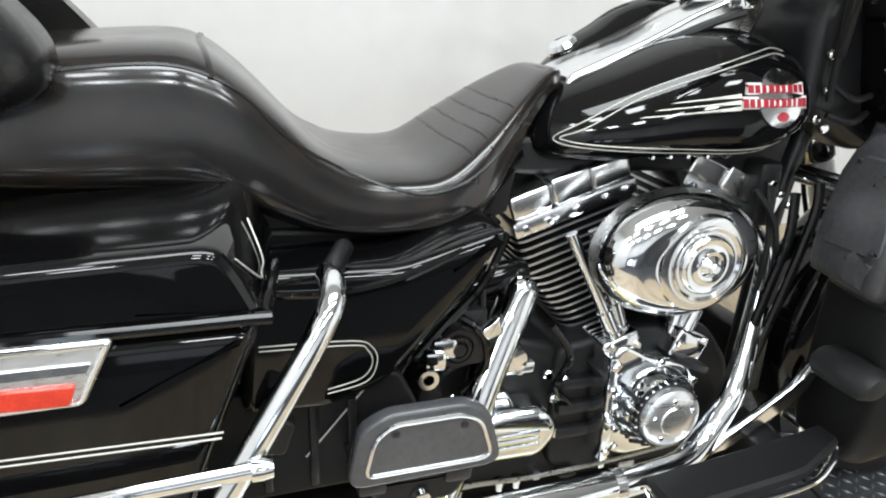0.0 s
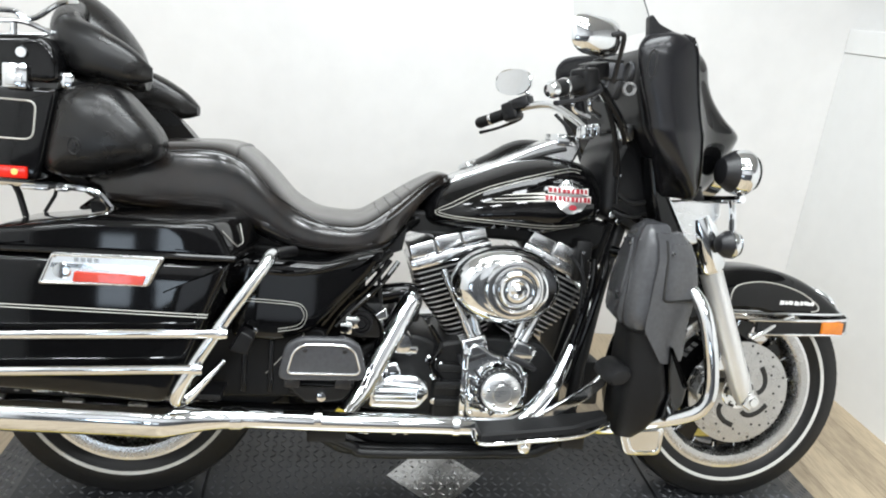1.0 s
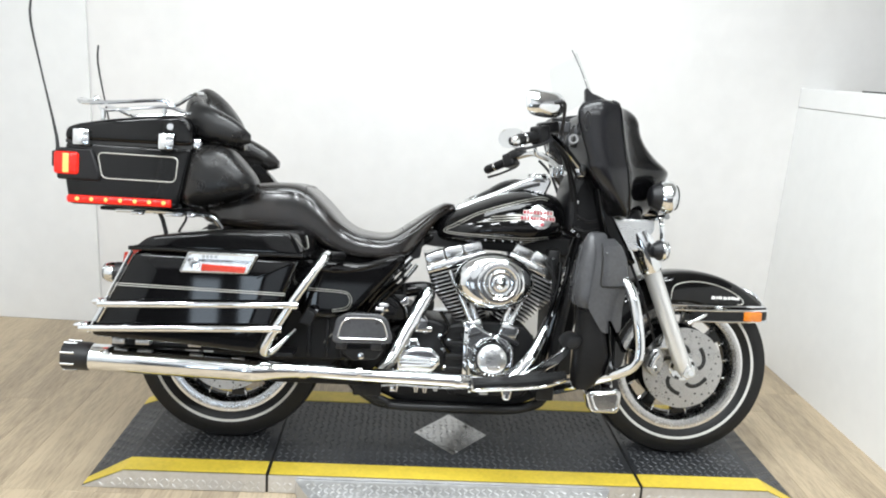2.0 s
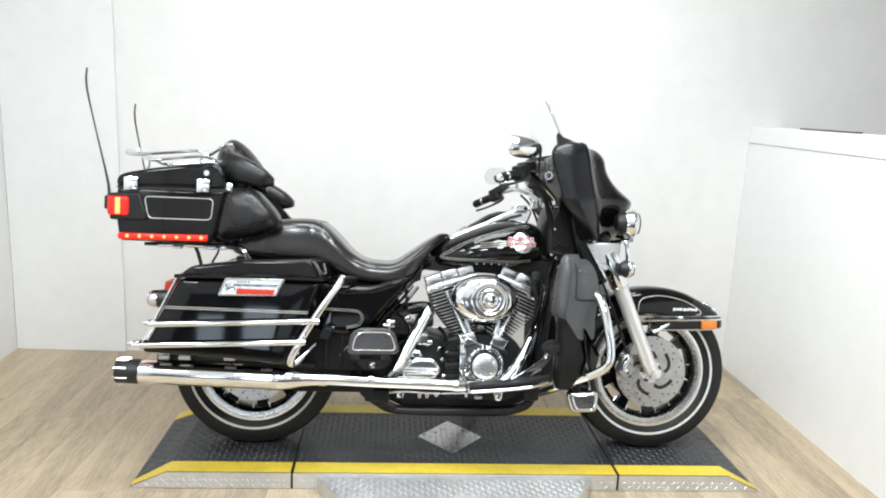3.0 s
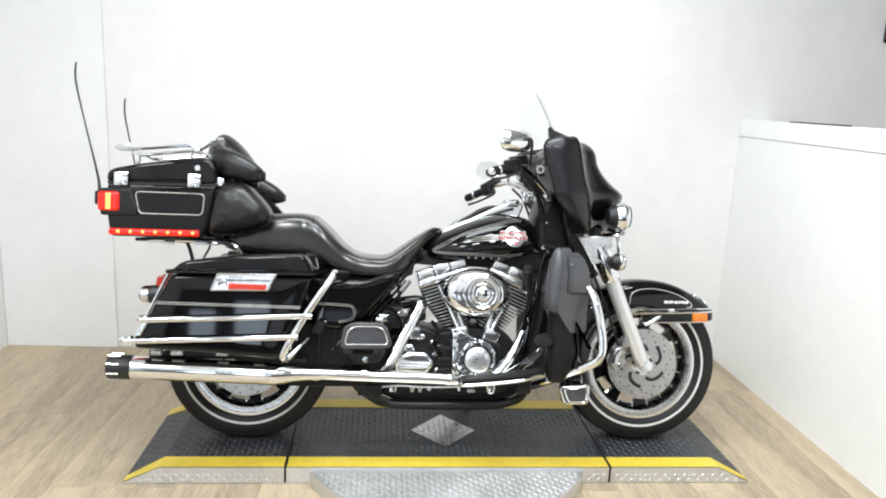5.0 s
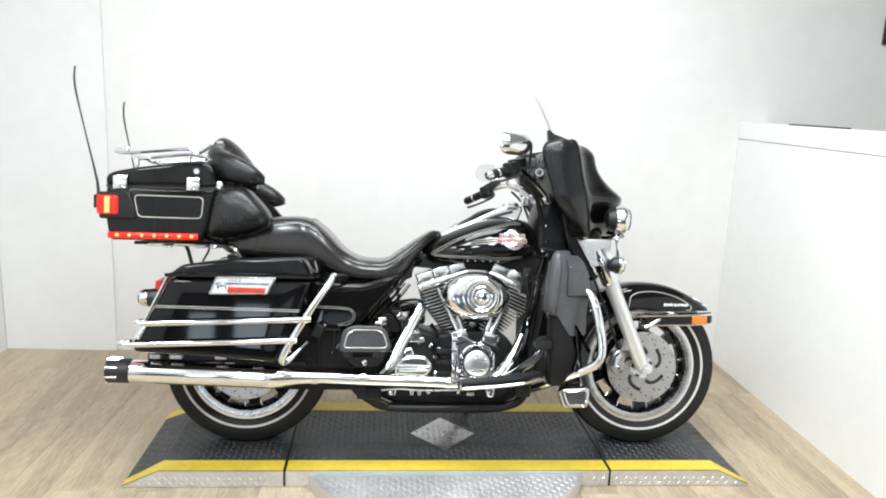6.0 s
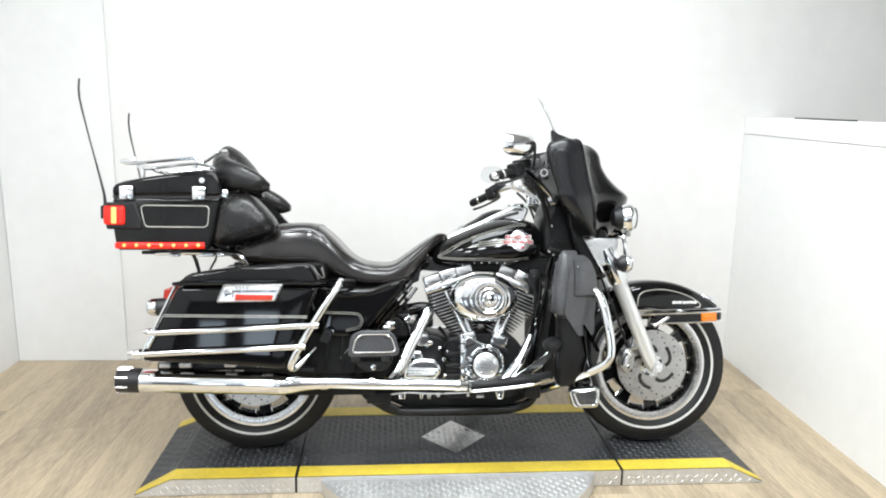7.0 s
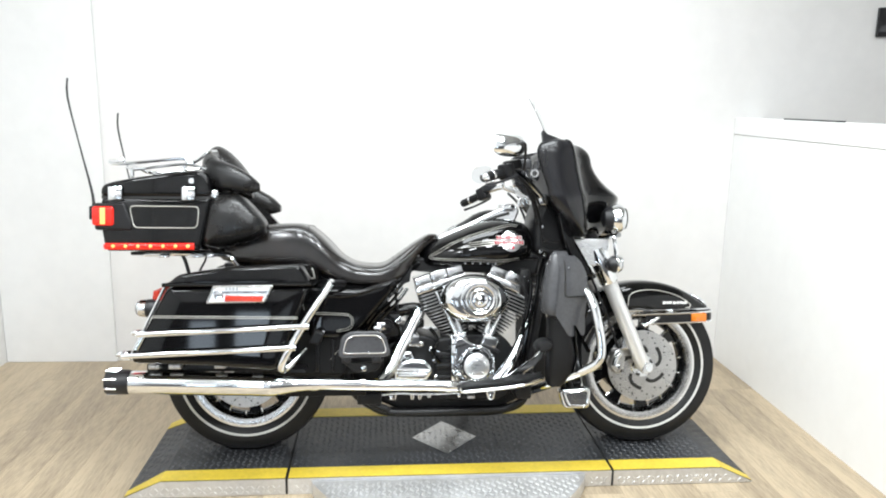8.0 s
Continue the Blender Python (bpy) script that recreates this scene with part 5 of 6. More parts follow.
part("starter_housing", slab(rounded([(-0.56, 0.47), (-0.26, 0.46), (-0.24, 0.40), (-0.26, 0.27), (-0.45, 0.26), (-0.50, 0.36)], 0.02), -0.10, 0.10, 0.01), CRINKLE, BIKE, "black casing behind the passenger footboard")
part("lower_side_panel", slab(rounded([(-0.62, 0.395), (-0.58, 0.49), (-0.34, 0.50), (-0.31, 0.44), (-0.315, 0.335), (-0.62, 0.33)], 0.015), -0.225, -0.19, 0.006), SHADE, BIKE, "matt black lower side panel")
part("panel_edge", tube([(-0.498, -0.228, 0.482), (-0.386, -0.228, 0.491), (-0.382, -0.228, 0.487), (-0.465, -0.228, 0.39)], 0.0013, 6), SILVERLINE, BIKE, "thin bright edge of the lower side panel")
for x in (-0.52, -0.46, -0.41):
    part("panel_strap", box(x, x + 0.012, -0.232, -0.224, 0.345, 0.47, 0.003), PLASTIC, BIKE, "black strap on the side panel")
# push rod tubes
for pts in (((0.028, -0.155, 0.47), (-0.055, -0.135, 0.64)), ((0.045, -0.145, 0.475), (-0.012, -0.125, 0.64)), ((0.155, -0.155, 0.455), (0.235, -0.135, 0.62)), ((0.14, -0.145, 0.46), (0.195, -0.125, 0.64))):
    a, b = Vector(pts[0]), Vector(pts[1])
    d = (b - a).normalized()
    rod = part("push_rod_tube", tube([a, a + d * 0.012, a + d * 0.013, a + d * 0.05, a + d * 0.051, b], 0, 14, radii=(0.0155, 0.0155, 0.0125, 0.0125, 0.0095, 0.0095)), CHROME, CASE, "chrome push rod tube")
for cx, cz, t in ((0.034, 0.455, -18), (0.157, 0.445, 24)):
    own = box(-0.032, 0.032, -0.175, -0.10, -0.024, 0.024, 0.006, 3)
    own.transform(Matrix.Translation((cx, 0, cz)) @ Matrix.Rotation(radians(t), 4, "Y"))
    tb = part("tappet_block", own, CHROME, CASE, "chrome tappet block")
    for s in (-1, 1):
        bolt(tb, cx + 0.022 * s, -0.175, cz + 0.01, 0.006)
for cx, cz, t in ((0.030, 0.428, -18), (0.158, 0.418, 24)):
    own = box(-0.036, 0.036, -0.186, -0.10, -0.006, 0.006, 0.003, 2)
    own.transform(Matrix.Translation((cx, 0, cz)) @ Matrix.Rotation(radians(t), 4, "Y"))
    part("tappet_gasket", own, INK, CASE, "black tappet gasket")
# cam cover
CAM = part("cam_cover", slab(rounded([(0.012, 0.452), (0.022, 0.278), (0.055, 0.262), (0.15, 0.268), (0.178, 0.30), (0.176, 0.385), (0.15, 0.425), (0.085, 0.44), (0.035, 0.47)], 0.016), -0.182, -0.13, 0.009), CHROME, CASE, "chrome cam cover")
part("cam_boss", lathe([(0.066, -0.165), (0.062, -0.19), (0.058, -0.198), (0.050, -0.18)], (0.097, -0.016, 0.358), Y, 40, closed=True), CHROME, CAM, "chrome boss round the nose cover")
part("nose_ring", lathe([(0.0, -0.206), (0.054, -0.206), (0.056, -0.19), (0, -0.19)], (0.097, -0.016, 0.358), Y, 36), INK, CAM, "black ring of the nose cover")
part("nose_cover", lathe([(0, -0.2265), (0.022, -0.2255), (0.024, -0.223), (0.043, -0.2215), (0.0495, -0.217), (0.0505, -0.205), (0, -0.205)], (0.097, -0.016, 0.358), Y, 40), BRUSHED, CAM, "round chrome nose cover")
for k in range(5):
    a = 2 * math.pi * k / 5 + 0.4
    bolt(CAM, 0.097 + 0.035 * math.cos(a), -0.2375, 0.358 + 0.034 * math.sin(a), 0.004, CHROME, h=0.003)
for k in range(26):
    a = 2 * math.pi * k / 26
    part("nose_fin", tube([(0.097 + 0.0562 * math.cos(a), -0.205, 0.358 + 0.0562 * math.sin(a)), (0.097 + 0.0555 * math.cos(a), -0.2215, 0.358 + 0.0555 * math.sin(a))], 0.0024, 6), CHROME, CAM, "bright fin of the nose drum")
for x, z in ((0.022, 0.435), (0.028, 0.38), (0.03, 0.32), (0.034, 0.285), (0.165, 0.29), (0.166, 0.39), (0.1, 0.43)):
    bolt(CAM, x, -0.182, z, 0.0068)
for k in range(6):
    a = radians(150 + 22 * k)
    part("cover_rib", tube([(0.097 + 0.059 * math.cos(a), -0.2145, 0.358 + 0.056 * math.sin(a)), (0.097 + 0.068 * math.cos(a), -0.186, 0.358 + 0.075 * math.sin(a))], 0.004, 6), INK, CAM)
part("cam_edge_strip", box(0.001, 0.017, -0.196, -0.14, 0.27, 0.455, 0.005, 2), CHROME, CAM, "chrome edge of the cam cover")
for z in (0.29, 0.345, 0.40, 0.44):
    bolt(CAM, 0.009, -0.196, z, 0.0065, CHROME_SOFT)
# air cleaner
AC = (0.092, 0.617)
AIR = part("air_cleaner", lathe([(0.80, -0.150), (0.93, -0.152), (0.955, -0.165), (0.955, -0.205), (0.80, -0.205)], (AC[0], 0, AC[1]), Y, 64, closed=True, squash=(0.134, 0.095)), PLASTIC, BIKE, "oval chrome air cleaner cover")
part("filter_element", lathe([(0.86, -0.160), (0.90, -0.161), (0.90, -0.196), (0.86, -0.2)], (AC[0], 0, AC[1]), Y, 80, closed=True, squash=(0.145, 0.105)), ALLOY, AIR, "pleated filter element")
part("cover", lathe([(0, -0.236), (0.30, -0.236), (0.45, -0.2375), (0.52, -0.2395), (0.58, -0.2365), (0.66, -0.237), (0.72, -0.2355), (0.86, -0.227), (0.95, -0.214), (1.0, -0.200), (1.0, -0.193), (0.96, -0.188), (0, -0.188)], (AC[0], 0, AC[1]), Y, 72, squash=(0.134, 0.095)), CHROME, AIR, "oval chrome cover with pressed rings", 40)
part("cover_disc", lathe([(0, -0.243), (0.058, -0.242), (0.066, -0.2425), (0.071, -0.2405), (0.074, -0.236), (0.074, -0.228), (0, -0.228)], (0.104, 0, 0.617), Y, 56), CHROME_SOFT, AIR, "round raised disc")
part("insert", lathe([(0, -0.258), (0.008, -0.2575), (0.013, -0.253), (0.017, -0.2495), (0.022, -0.2505), (0.028, -0.2475), (0.034, -0.2475), (0.040, -0.2495), (0.044, -0.2465), (0.046, -0.2415), (0, -0.235)], (0.108, 0, 0.617), Y, 48), CHROME, AIR, "round chrome insert")
part("insert_ring", lathe([(0.050, -0.2422), (0.055, -0.2448), (0.058, -0.2442), (0.058, -0.2415)], (0.108, 0, 0.617), Y, 48, closed=True), CHROME_SOFT, AIR)
bolt(AIR, 0.108, -0.257, 0.617, 0.009)
part("back_plate", lathe([(0.0, -0.15), (0.88, -0.15), (0.88, -0.145), (0, -0.1)], (AC[0], 0, AC[1]), Y, 40, squash=(0.134, 0.095)), INK, AIR)
# gearbox side
GC = part("gearbox_cover", slab(rounded([(-0.224, 0.292), (-0.22, 0.345), (-0.19, 0.372), (-0.165, 0.378), (-0.10, 0.378), (-0.075, 0.352), (-0.07, 0.325), (-0.098, 0.29)], 0.016), -0.185, -0.12, 0.014, 4), CHROME, GEAR, "ribbed chrome gearbox cover")
for k in range(3):
    part("cover_rib", tube([(-0.205, -0.187, 0.318 + 0.011 * k), (-0.105, -0.187, 0.318 + 0.011 * k)], 0.0035, 8), CHROME, GC)
part("cover_cap", slab(rounded([(-0.19, 0.375), (-0.185, 0.405), (-0.155, 0.408), (-0.14, 0.38)], 0.008), -0.175, -0.125, 0.008), CHROME, GC)
part("starter_end", lathe([(0, -0.165), (0.022, -0.162), (0.026, -0.15), (0.026, -0.08), (0.022, -0.07)], (-0.145, 0, 0.452), Y, 24), CHROME, GEAR, "chrome starter end")
part("starter_foot", box(-0.185, -0.105, -0.155, -0.11, 0.425, 0.445, 0.005), CHROME_SOFT, GEAR)
for x, z in ((-0.075, 0.41), (-0.125, 0.425), (-0.045, 0.395), (-0.06, 0.365), (-0.055, 0.30), (-0.232, 0.39)):
    bolt(GEAR, x, -0.14, z, 0.009)
part("oil_filler", lathe([(0, -0.19), (0.016, -0.19), (0.02, -0.18), (0.02, -0.12)], (-0.285, 0, 0.43), Y, 20), CRINKLE, GEAR)
part("coil_box", box(-0.30, -0.20, -0.19, -0.12, 0.47, 0.56, 0.012), CRINKLE, BIKE, "black electrical box")
part("coil_knob", lathe([(0, -0.205), (0.018, -0.203), (0.024, -0.195), (0.024, -0.185)], (-0.245, 0, 0.515), Y, 18), PLASTIC, GEAR)
part("brake_reservoir", box(-0.29, -0.255, -0.215, -0.18, 0.50, 0.53, 0.006), CHROME_SOFT, GEAR)
part("relay_cap", box(-0.302, -0.272, -0.222, -0.19, 0.487, 0.516, 0.006), CHROME, GEAR, "chrome relay cap")
part("relay_ring", lathe([(0.008, -0.212), (0.015, -0.212), (0.015, -0.196), (0.008, -0.196)], (-0.294, 0, 0.47), Y, 18, closed=True), CHROME_SOFT, GEAR)
for r0, r1, y in ((0.0, 0.009, -0.216), (0.013, 0.018, -0.213), (0.022, 0.028, -0.210)):
    part("filter_ring", lathe([(r0, y), (r1, y), (r1, y + 0.02), (r0, y + 0.02)], (-0.252, 0, 0.512), Y, 26, closed=True), PLASTIC, GEAR)
part("exhaust_bracket", slab(rounded([(-0.222, 0.535), (-0.196, 0.556), (-0.19, 0.53), (-0.212, 0.522)], 0.004), -0.215, -0.2, 0.003), CHROME, GEAR, "chrome exhaust bracket")
for k in range(9):
    t = k / 8
    bolt(FRAME, -0.215 - 0.13 * t, -0.185 - 0.02 * t, 0.655 - 0.15 * t, 0.003 + 0.0012 * (k % 3), CHROME_SOFT, name="clip", h=0.004)
for pts in (((-0.19, -0.17, 0.66), (-0.24, -0.2, 0.60), (-0.30, -0.2, 0.54), (-0.34, -0.2, 0.47)), ((-0.17, -0.16, 0.655), (-0.215, -0.195, 0.60), (-0.265, -0.2, 0.55), (-0.31, -0.2, 0.50)), ((-0.26, -0.19, 0.56), (-0.21, -0.19, 0.52), (-0.20, -0.18, 0.46), (-0.23, -0.17, 0.42)), ((-0.08, -0.15, 0.50), (-0.05, -0.16, 0.45), (-0.07, -0.16, 0.40), (-0.04, -0.15, 0.36))):
    part("hose", tube(pts, 0.0065, 8, 5), BLACK, FRAME, "black glossy hose")
part("seat_corner_block", box(-0.17, -0.1, -0.10, 0.05, 0.49, 0.53, 0.01), CRINKLE, BIKE, "black intake bracket")
for pts in (((-0.30, -0.17, 0.60), (-0.26, -0.18, 0.54), (-0.24, -0.16, 0.46)), ((-0.22, -0.17, 0.66), (-0.21, -0.18, 0.58), (-0.2, -0.16, 0.49)), ((0.30, -0.12, 0.70), (0.305, -0.14, 0.60), (0.295, -0.14, 0.48), (0.275, -0.15, 0.36)),
            ((0.27, -0.13, 0.69), (0.305, -0.15, 0.63), (0.315, -0.15, 0.52), (0.28, -0.15, 0.40))):
    part("cable", tube(pts, 0.0052, 8, 5), RUBBER, BIKE, "black cable beside the engine")
for pts in (((0.345, -0.18, 0.71), (0.342, -0.187, 0.667), (0.325, -0.185, 0.58), (0.30, -0.18, 0.47), (0.278, -0.172, 0.37)), ((0.322, -0.16, 0.69), (0.318, -0.168, 0.62), (0.30, -0.168, 0.54), (0.28, -0.165, 0.45))):
    part("hose", tube(pts, 0.008, 10, 5), BLACK, BIKE, "black glossy hose beside the engine")
part("front_bracket", box(0.285, 0.33, -0.12, 0.12, 0.62, 0.73, 0.01), CRINKLE, BIKE, "black front engine mount")
part("voltage_regulator", box(0.35, 0.40, -0.09, 0.09, 0.28, 0.40, 0.008), CRINKLE, BIKE, "finned regulator")
for k in range(4):
    bolt(FRAME, 0.30 + 0.02 * k, -0.13, 0.70 - 0.02 * k, 0.006, CHROME)


# side covers and floorboards
def side_cover():
    return slab(rounded([(-0.53, 0.665), (-0.345, 0.66), (-0.205, 0.70), (-0.24, 0.64), (-0.365, 0.50), (-0.44, 0.475), (-0.545, 0.48)], 0.02), -0.26, -0.14, 0.016, 4, panel=True)


SC = pair("side_cover", side_cover, BLACK, label="black gloss side cover with pinstripe")
for d in (0, 0.006):
    part("pinstripe", tube([(-0.52, -0.2605, 0.574 - d), (-0.41, -0.2605, 0.569 - d), (-0.384 - d, -0.2605, 0.557 - d * 0.5), (-0.378 - d, -0.2605, 0.535), (-0.392 - d, -0.2605, 0.510 + d), (-0.44, -0.2605, 0.500 + d)], 0.0008, 6, 5), SILVERLINE, SC[0])
part("cover_ridge", tube([(-0.50, -0.258, 0.638), (-0.42, -0.261, 0.634), (-0.35, -0.26, 0.645), (-0.27, -0.252, 0.672)], 0.006, 8, 5), BLACK, SC[0])
part("cover_grommet", lathe([(0, -0.004), (0.006, -0.003), (0.007, 0)], (-0.49, -0.26, 0.50), Y, 12), CHROME, SC[0])

PB = rounded([(-0.432, 0.425), (-0.418, 0.494), (-0.385, 0.512), (-0.285, 0.513), (-0.256, 0.496), (-0.238, 0.43), (-0.25, 0.418), (-0.42, 0.414)], 0.014)
BOARD = part("passenger_board", slab(PB, -0.345, -0.322, 0.006), SATIN, BIKE, "folded black passenger footboard with a silver line")
part("board_line", tube([(x, -0.3458, z) for x, z in rounded([(-0.412, 0.432), (-0.40, 0.482), (-0.378, 0.498), (-0.29, 0.499), (-0.268, 0.486), (-0.254, 0.441), (-0.262, 0.433)], 0.012, 4)], 0.0028, 8, closed=True), CHROME_SOFT, BOARD, "silver trim line")
for x in (-0.375, -0.29):
    bolt(BOARD, x, -0.3455, 0.485, 0.005, INK, h=0.002)
for x in (-0.40, -0.29):
    part("board_hinge", box(x - 0.018, x + 0.018, -0.335, -0.30, 0.394, 0.42, 0.005), INK, BOARD)
part("board_support", slab(rounded([(-0.42, 0.40), (-0.26, 0.40), (-0.29, 0.36), (-0.37, 0.355)], 0.012), -0.32, -0.2, 0.006), CRINKLE, BOARD)
part("board_boss", lathe([(0, -0.012), (0.010, -0.010), (0.0125, 0)], (-0.335, -0.322, 0.374), Y, 16), CHROME, BOARD)


def rider_board():
    own = bmesh.new()
    n = 14
    rings = []
    for k in range(n + 1):
        t = k / n
        x = 0.025 + 0.305 * t
        z = 0.293 + 0.028 * t + 0.008 * t ** 3
        y0 = -0.368 + 0.035 * max(0, t - 0.7) / 0.3
        y1 = -0.288
        rings.append([(x, y0, z), (x, y0, z + 0.012), (x, y0 + 0.006, z + 0.017), (x, y1 - 0.006, z + 0.017), (x, y1, z + 0.012), (x, y1, z)])
    return skin(rings)


RB = pair("rider_board", rider_board, SHADE, label="black rubber rider footboard with chrome edge")
part("board_edge", tube([(0.022, -0.30, 0.286), (0.024, -0.369, 0.288), (0.13, -0.373, 0.296), (0.245, -0.373, 0.309), (0.30, -0.352, 0.318), (0.335, -0.33, 0.326)], 0.0085, 10, 5, flat=0.5), CHROME, RB[0], "chrome board edge")
part("board_bracket", slab(rounded([(0.115, 0.288), (0.155, 0.288), (0.148, 0.25), (0.125, 0.25)], 0.01), -0.34, -0.31, 0.006), CHROME_SOFT, RB[0])
bolt(RB[0], 0.136, -0.34, 0.264, 0.010)
part("board_bracket", box(0.24, 0.30, -0.29, -0.16, 0.24, 0.31, 0.008), CRINKLE, RB[0])
PED = part("brake_pedal", slab(rounded([(0.165, 0.284), (0.20, 0.316), (0.262, 0.354), (0.318, 0.392), (0.345, 0.424), (0.362, 0.424), (0.352, 0.388), (0.318, 0.354), (0.255, 0.317), (0.205, 0.29)], 0.006), -0.245, -0.232, 0.004), CHROME_SOFT, BIKE, "bright brake pedal blade with a black rubber pad")
part("pedal_pin", tube([(0.350, -0.24, 0.416), (0.345, -0.29, 0.445)], 0.008, 12), CHROME_SOFT, PED)
part("pedal_pad", join(lathe([(0, 0.058), (0.7, 0.055), (0.95, 0.042), (1.0, 0.0), (0.95, -0.042), (0.7, -0.055), (0, -0.058)], (0, 0, 0), Y, 24, squash=(0.033, 0.022)), None, Matrix.Translation((0.337, -0.315, 0.452)) @ Matrix.Rotation(radians(-25), 4, "Y")), RUBBER, PED, "black rubber pad", 50)


# lower fairings and engine guard
def prism(rows, r):
    """A body through outlines in plan, one for each height; the ends are rounded off."""
    rings = [[(x, y, z) for x, y in rounded(pts, r, 5)] for z, pts in rows]
    (z0, p0), (z1, p1) = rows[0], rows[-1]
    low = [(x, y, z0 - 0.004) for x, y in inset(rounded(p0, r, 5), 0.006)]
    top = [(x, y, z1 + 0.004) for x, y in inset(rounded(p1, r, 5), 0.006)]
    return skin([low] + rings + [top])


LOWER_ROWS = (  # height; in plan: the door's inner and outer side, the valley, the ridge and the front edge of the outer face
    (0.803, (0.402, -0.245), (0.378, -0.29), (0.364, -0.34), (0.374, -0.368), (0.425, -0.335)),
    (0.790, (0.390, -0.215), (0.366, -0.296), (0.352, -0.35), (0.374, -0.382), (0.450, -0.345)),
    (0.768, (0.384, -0.195), (0.359, -0.302), (0.344, -0.354), (0.378, -0.391), (0.472, -0.351)),
    (0.730, (0.376, -0.182), (0.350, -0.312), (0.336, -0.360), (0.381, -0.396), (0.490, -0.353)),
    (0.670, (0.362, -0.18), (0.337, -0.328), (0.327, -0.363), (0.374, -0.399), (0.500, -0.355)),
    (0.620, (0.353, -0.18), (0.328, -0.333), (0.325, -0.362), (0.369, -0.401), (0.494, -0.355)),
    (0.590, (0.352, -0.18), (0.326, -0.330), (0.327, -0.361), (0.364, -0.404), (0.488, -0.352)),
    (0.574, (0.356, -0.18), (0.332, -0.324), (0.334, -0.356), (0.366, -0.398), (0.484, -0.346)))


def lower_shell():
    rows = []
    for z, a, b, c, d, e in LOWER_ROWS[::-1]:
        dip = ((b[0] + c[0]) / 2 + 0.008, (b[1] + c[1]) / 2 + 0.004)
        rows.append((z, [a, b, dip, c, ((c[0] + d[0]) / 2 - 0.006, (c[1] + d[1]) / 2 - 0.006), (d[0], d[1] + 0.004), (d[0] + 0.05, d[1] + 0.024), (d[0] + 0.05, -0.18)]))
    return prism(rows, 0.012)


def lower_pod():
    return prism([(0.555, [(0.38, -0.19), (0.350, -0.345), (0.412, -0.388), (0.46, -0.19)]), (0.48, [(0.376, -0.19), (0.350, -0.36), (0.432, -0.395), (0.48, -0.19)]), (0.42, [(0.374, -0.19), (0.349, -0.362), (0.445, -0.394), (0.48, -0.19)]),
                  (0.365, [(0.372, -0.19), (0.350, -0.36), (0.436, -0.385), (0.47, -0.19)]), (0.325, [(0.370, -0.19), (0.352, -0.35), (0.420, -0.368), (0.46, -0.19)]), (0.296, [(0.368, -0.20), (0.356, -0.332), (0.402, -0.342), (0.44, -0.20)])], 0.03)


def slanted(bm, x0=0.41, k=0.5):
    for v in bm.verts:
        v.co.y += k * max(0.0, v.co.x - x0)
    return bm


def outer_face(rows, x_from=0.0, proud=0.003):
    """A raised panel on the outer face, from the ridge or x_from to the front edge; its lower end falls to the front."""
    rings = []
    for z, d, e, drop in rows:
        t0 = max(0.0, (x_from - d[0]) / (e[0] - d[0]))
        line = [Vector((d[0] + (e[0] - d[0]) * t, d[1] + (e[1] - d[1]) * t - 0.006 * math.sin(math.pi * t), 0)) for t in np.linspace(t0, 1, 8)]
        ring = []
        for k, q in enumerate(line):
            f = min(1.0, 2.2 * k / 7)
            ring.append((q.x, q.y - (proud if 0 < k < 7 else proud * 0.4), z - drop * f))
        for k, q in reversed(list(enumerate(line))):
            ring.append((q.x + (0.004 if k < 7 else -0.002), q.y + 0.022, z - drop * min(1.0, 2.2 * k / 7)))
        rings.append(ring)
    return skin(rings)


def lower_gloss():
    rows = [(z, d, e, 0.0) for z, a, b, c, d, e in LOWER_ROWS[1:6]]
    z, a, b, c, d, e = LOWER_ROWS[6]
    return outer_face(rows + [(0.600, d, e, 0.03), (0.578, d, e, 0.072), (0.572, d, (e[0] - 0.004, e[1]), 0.080)])


def lower_flap():
    rows = [(z, d, e, 0.0) for z, a, b, c, d, e in LOWER_ROWS[4:1:-1]]
    return outer_face([(0.643, (0.372, -0.400), (0.496, -0.3555), 0.0)] + rows, 0.408, 0.0075)


def lower_tail():
    """The narrow skirt that runs down the front edge of the pod."""
    return slanted(slab(rounded([(0.437, 0.54), (0.458, 0.50), (0.50, 0.43), (0.515, 0.44), (0.50, 0.385), (0.455, 0.352), (0.435, 0.36), (0.452, 0.42), (0.443, 0.47)], 0.01), -0.404, -0.36, 0.006, 3))


LOW = pair("lower_fairing", lower_shell, SATIN, label="dark plastic lower fairing with glove box", smooth=50)
def on_rear(points, off=0.004, deep=0.014):
    """A plate that follows the rear face of the lower fairing, from its outline in (y, z)."""
    def at(y, z, d):
        rows = sorted(LOWER_ROWS)
        zs = [r[0] for r in rows]
        a = [float(np.interp(z, zs, [r[1][k] for r in rows])) for k in (0, 1)]
        b = [float(np.interp(z, zs, [r[2][k] for r in rows])) for k in (0, 1)]
        t = (y - a[1]) / (b[1] - a[1])
        return (a[0] + (b[0] - a[0]) * t - d, y, z)
    return skin([[at(y, z, d) for y, z in inset(points, w)] for w, d in ((0, -deep), (0, off - 0.003), (0.003, off), (0.02, off), (0.04, off))])


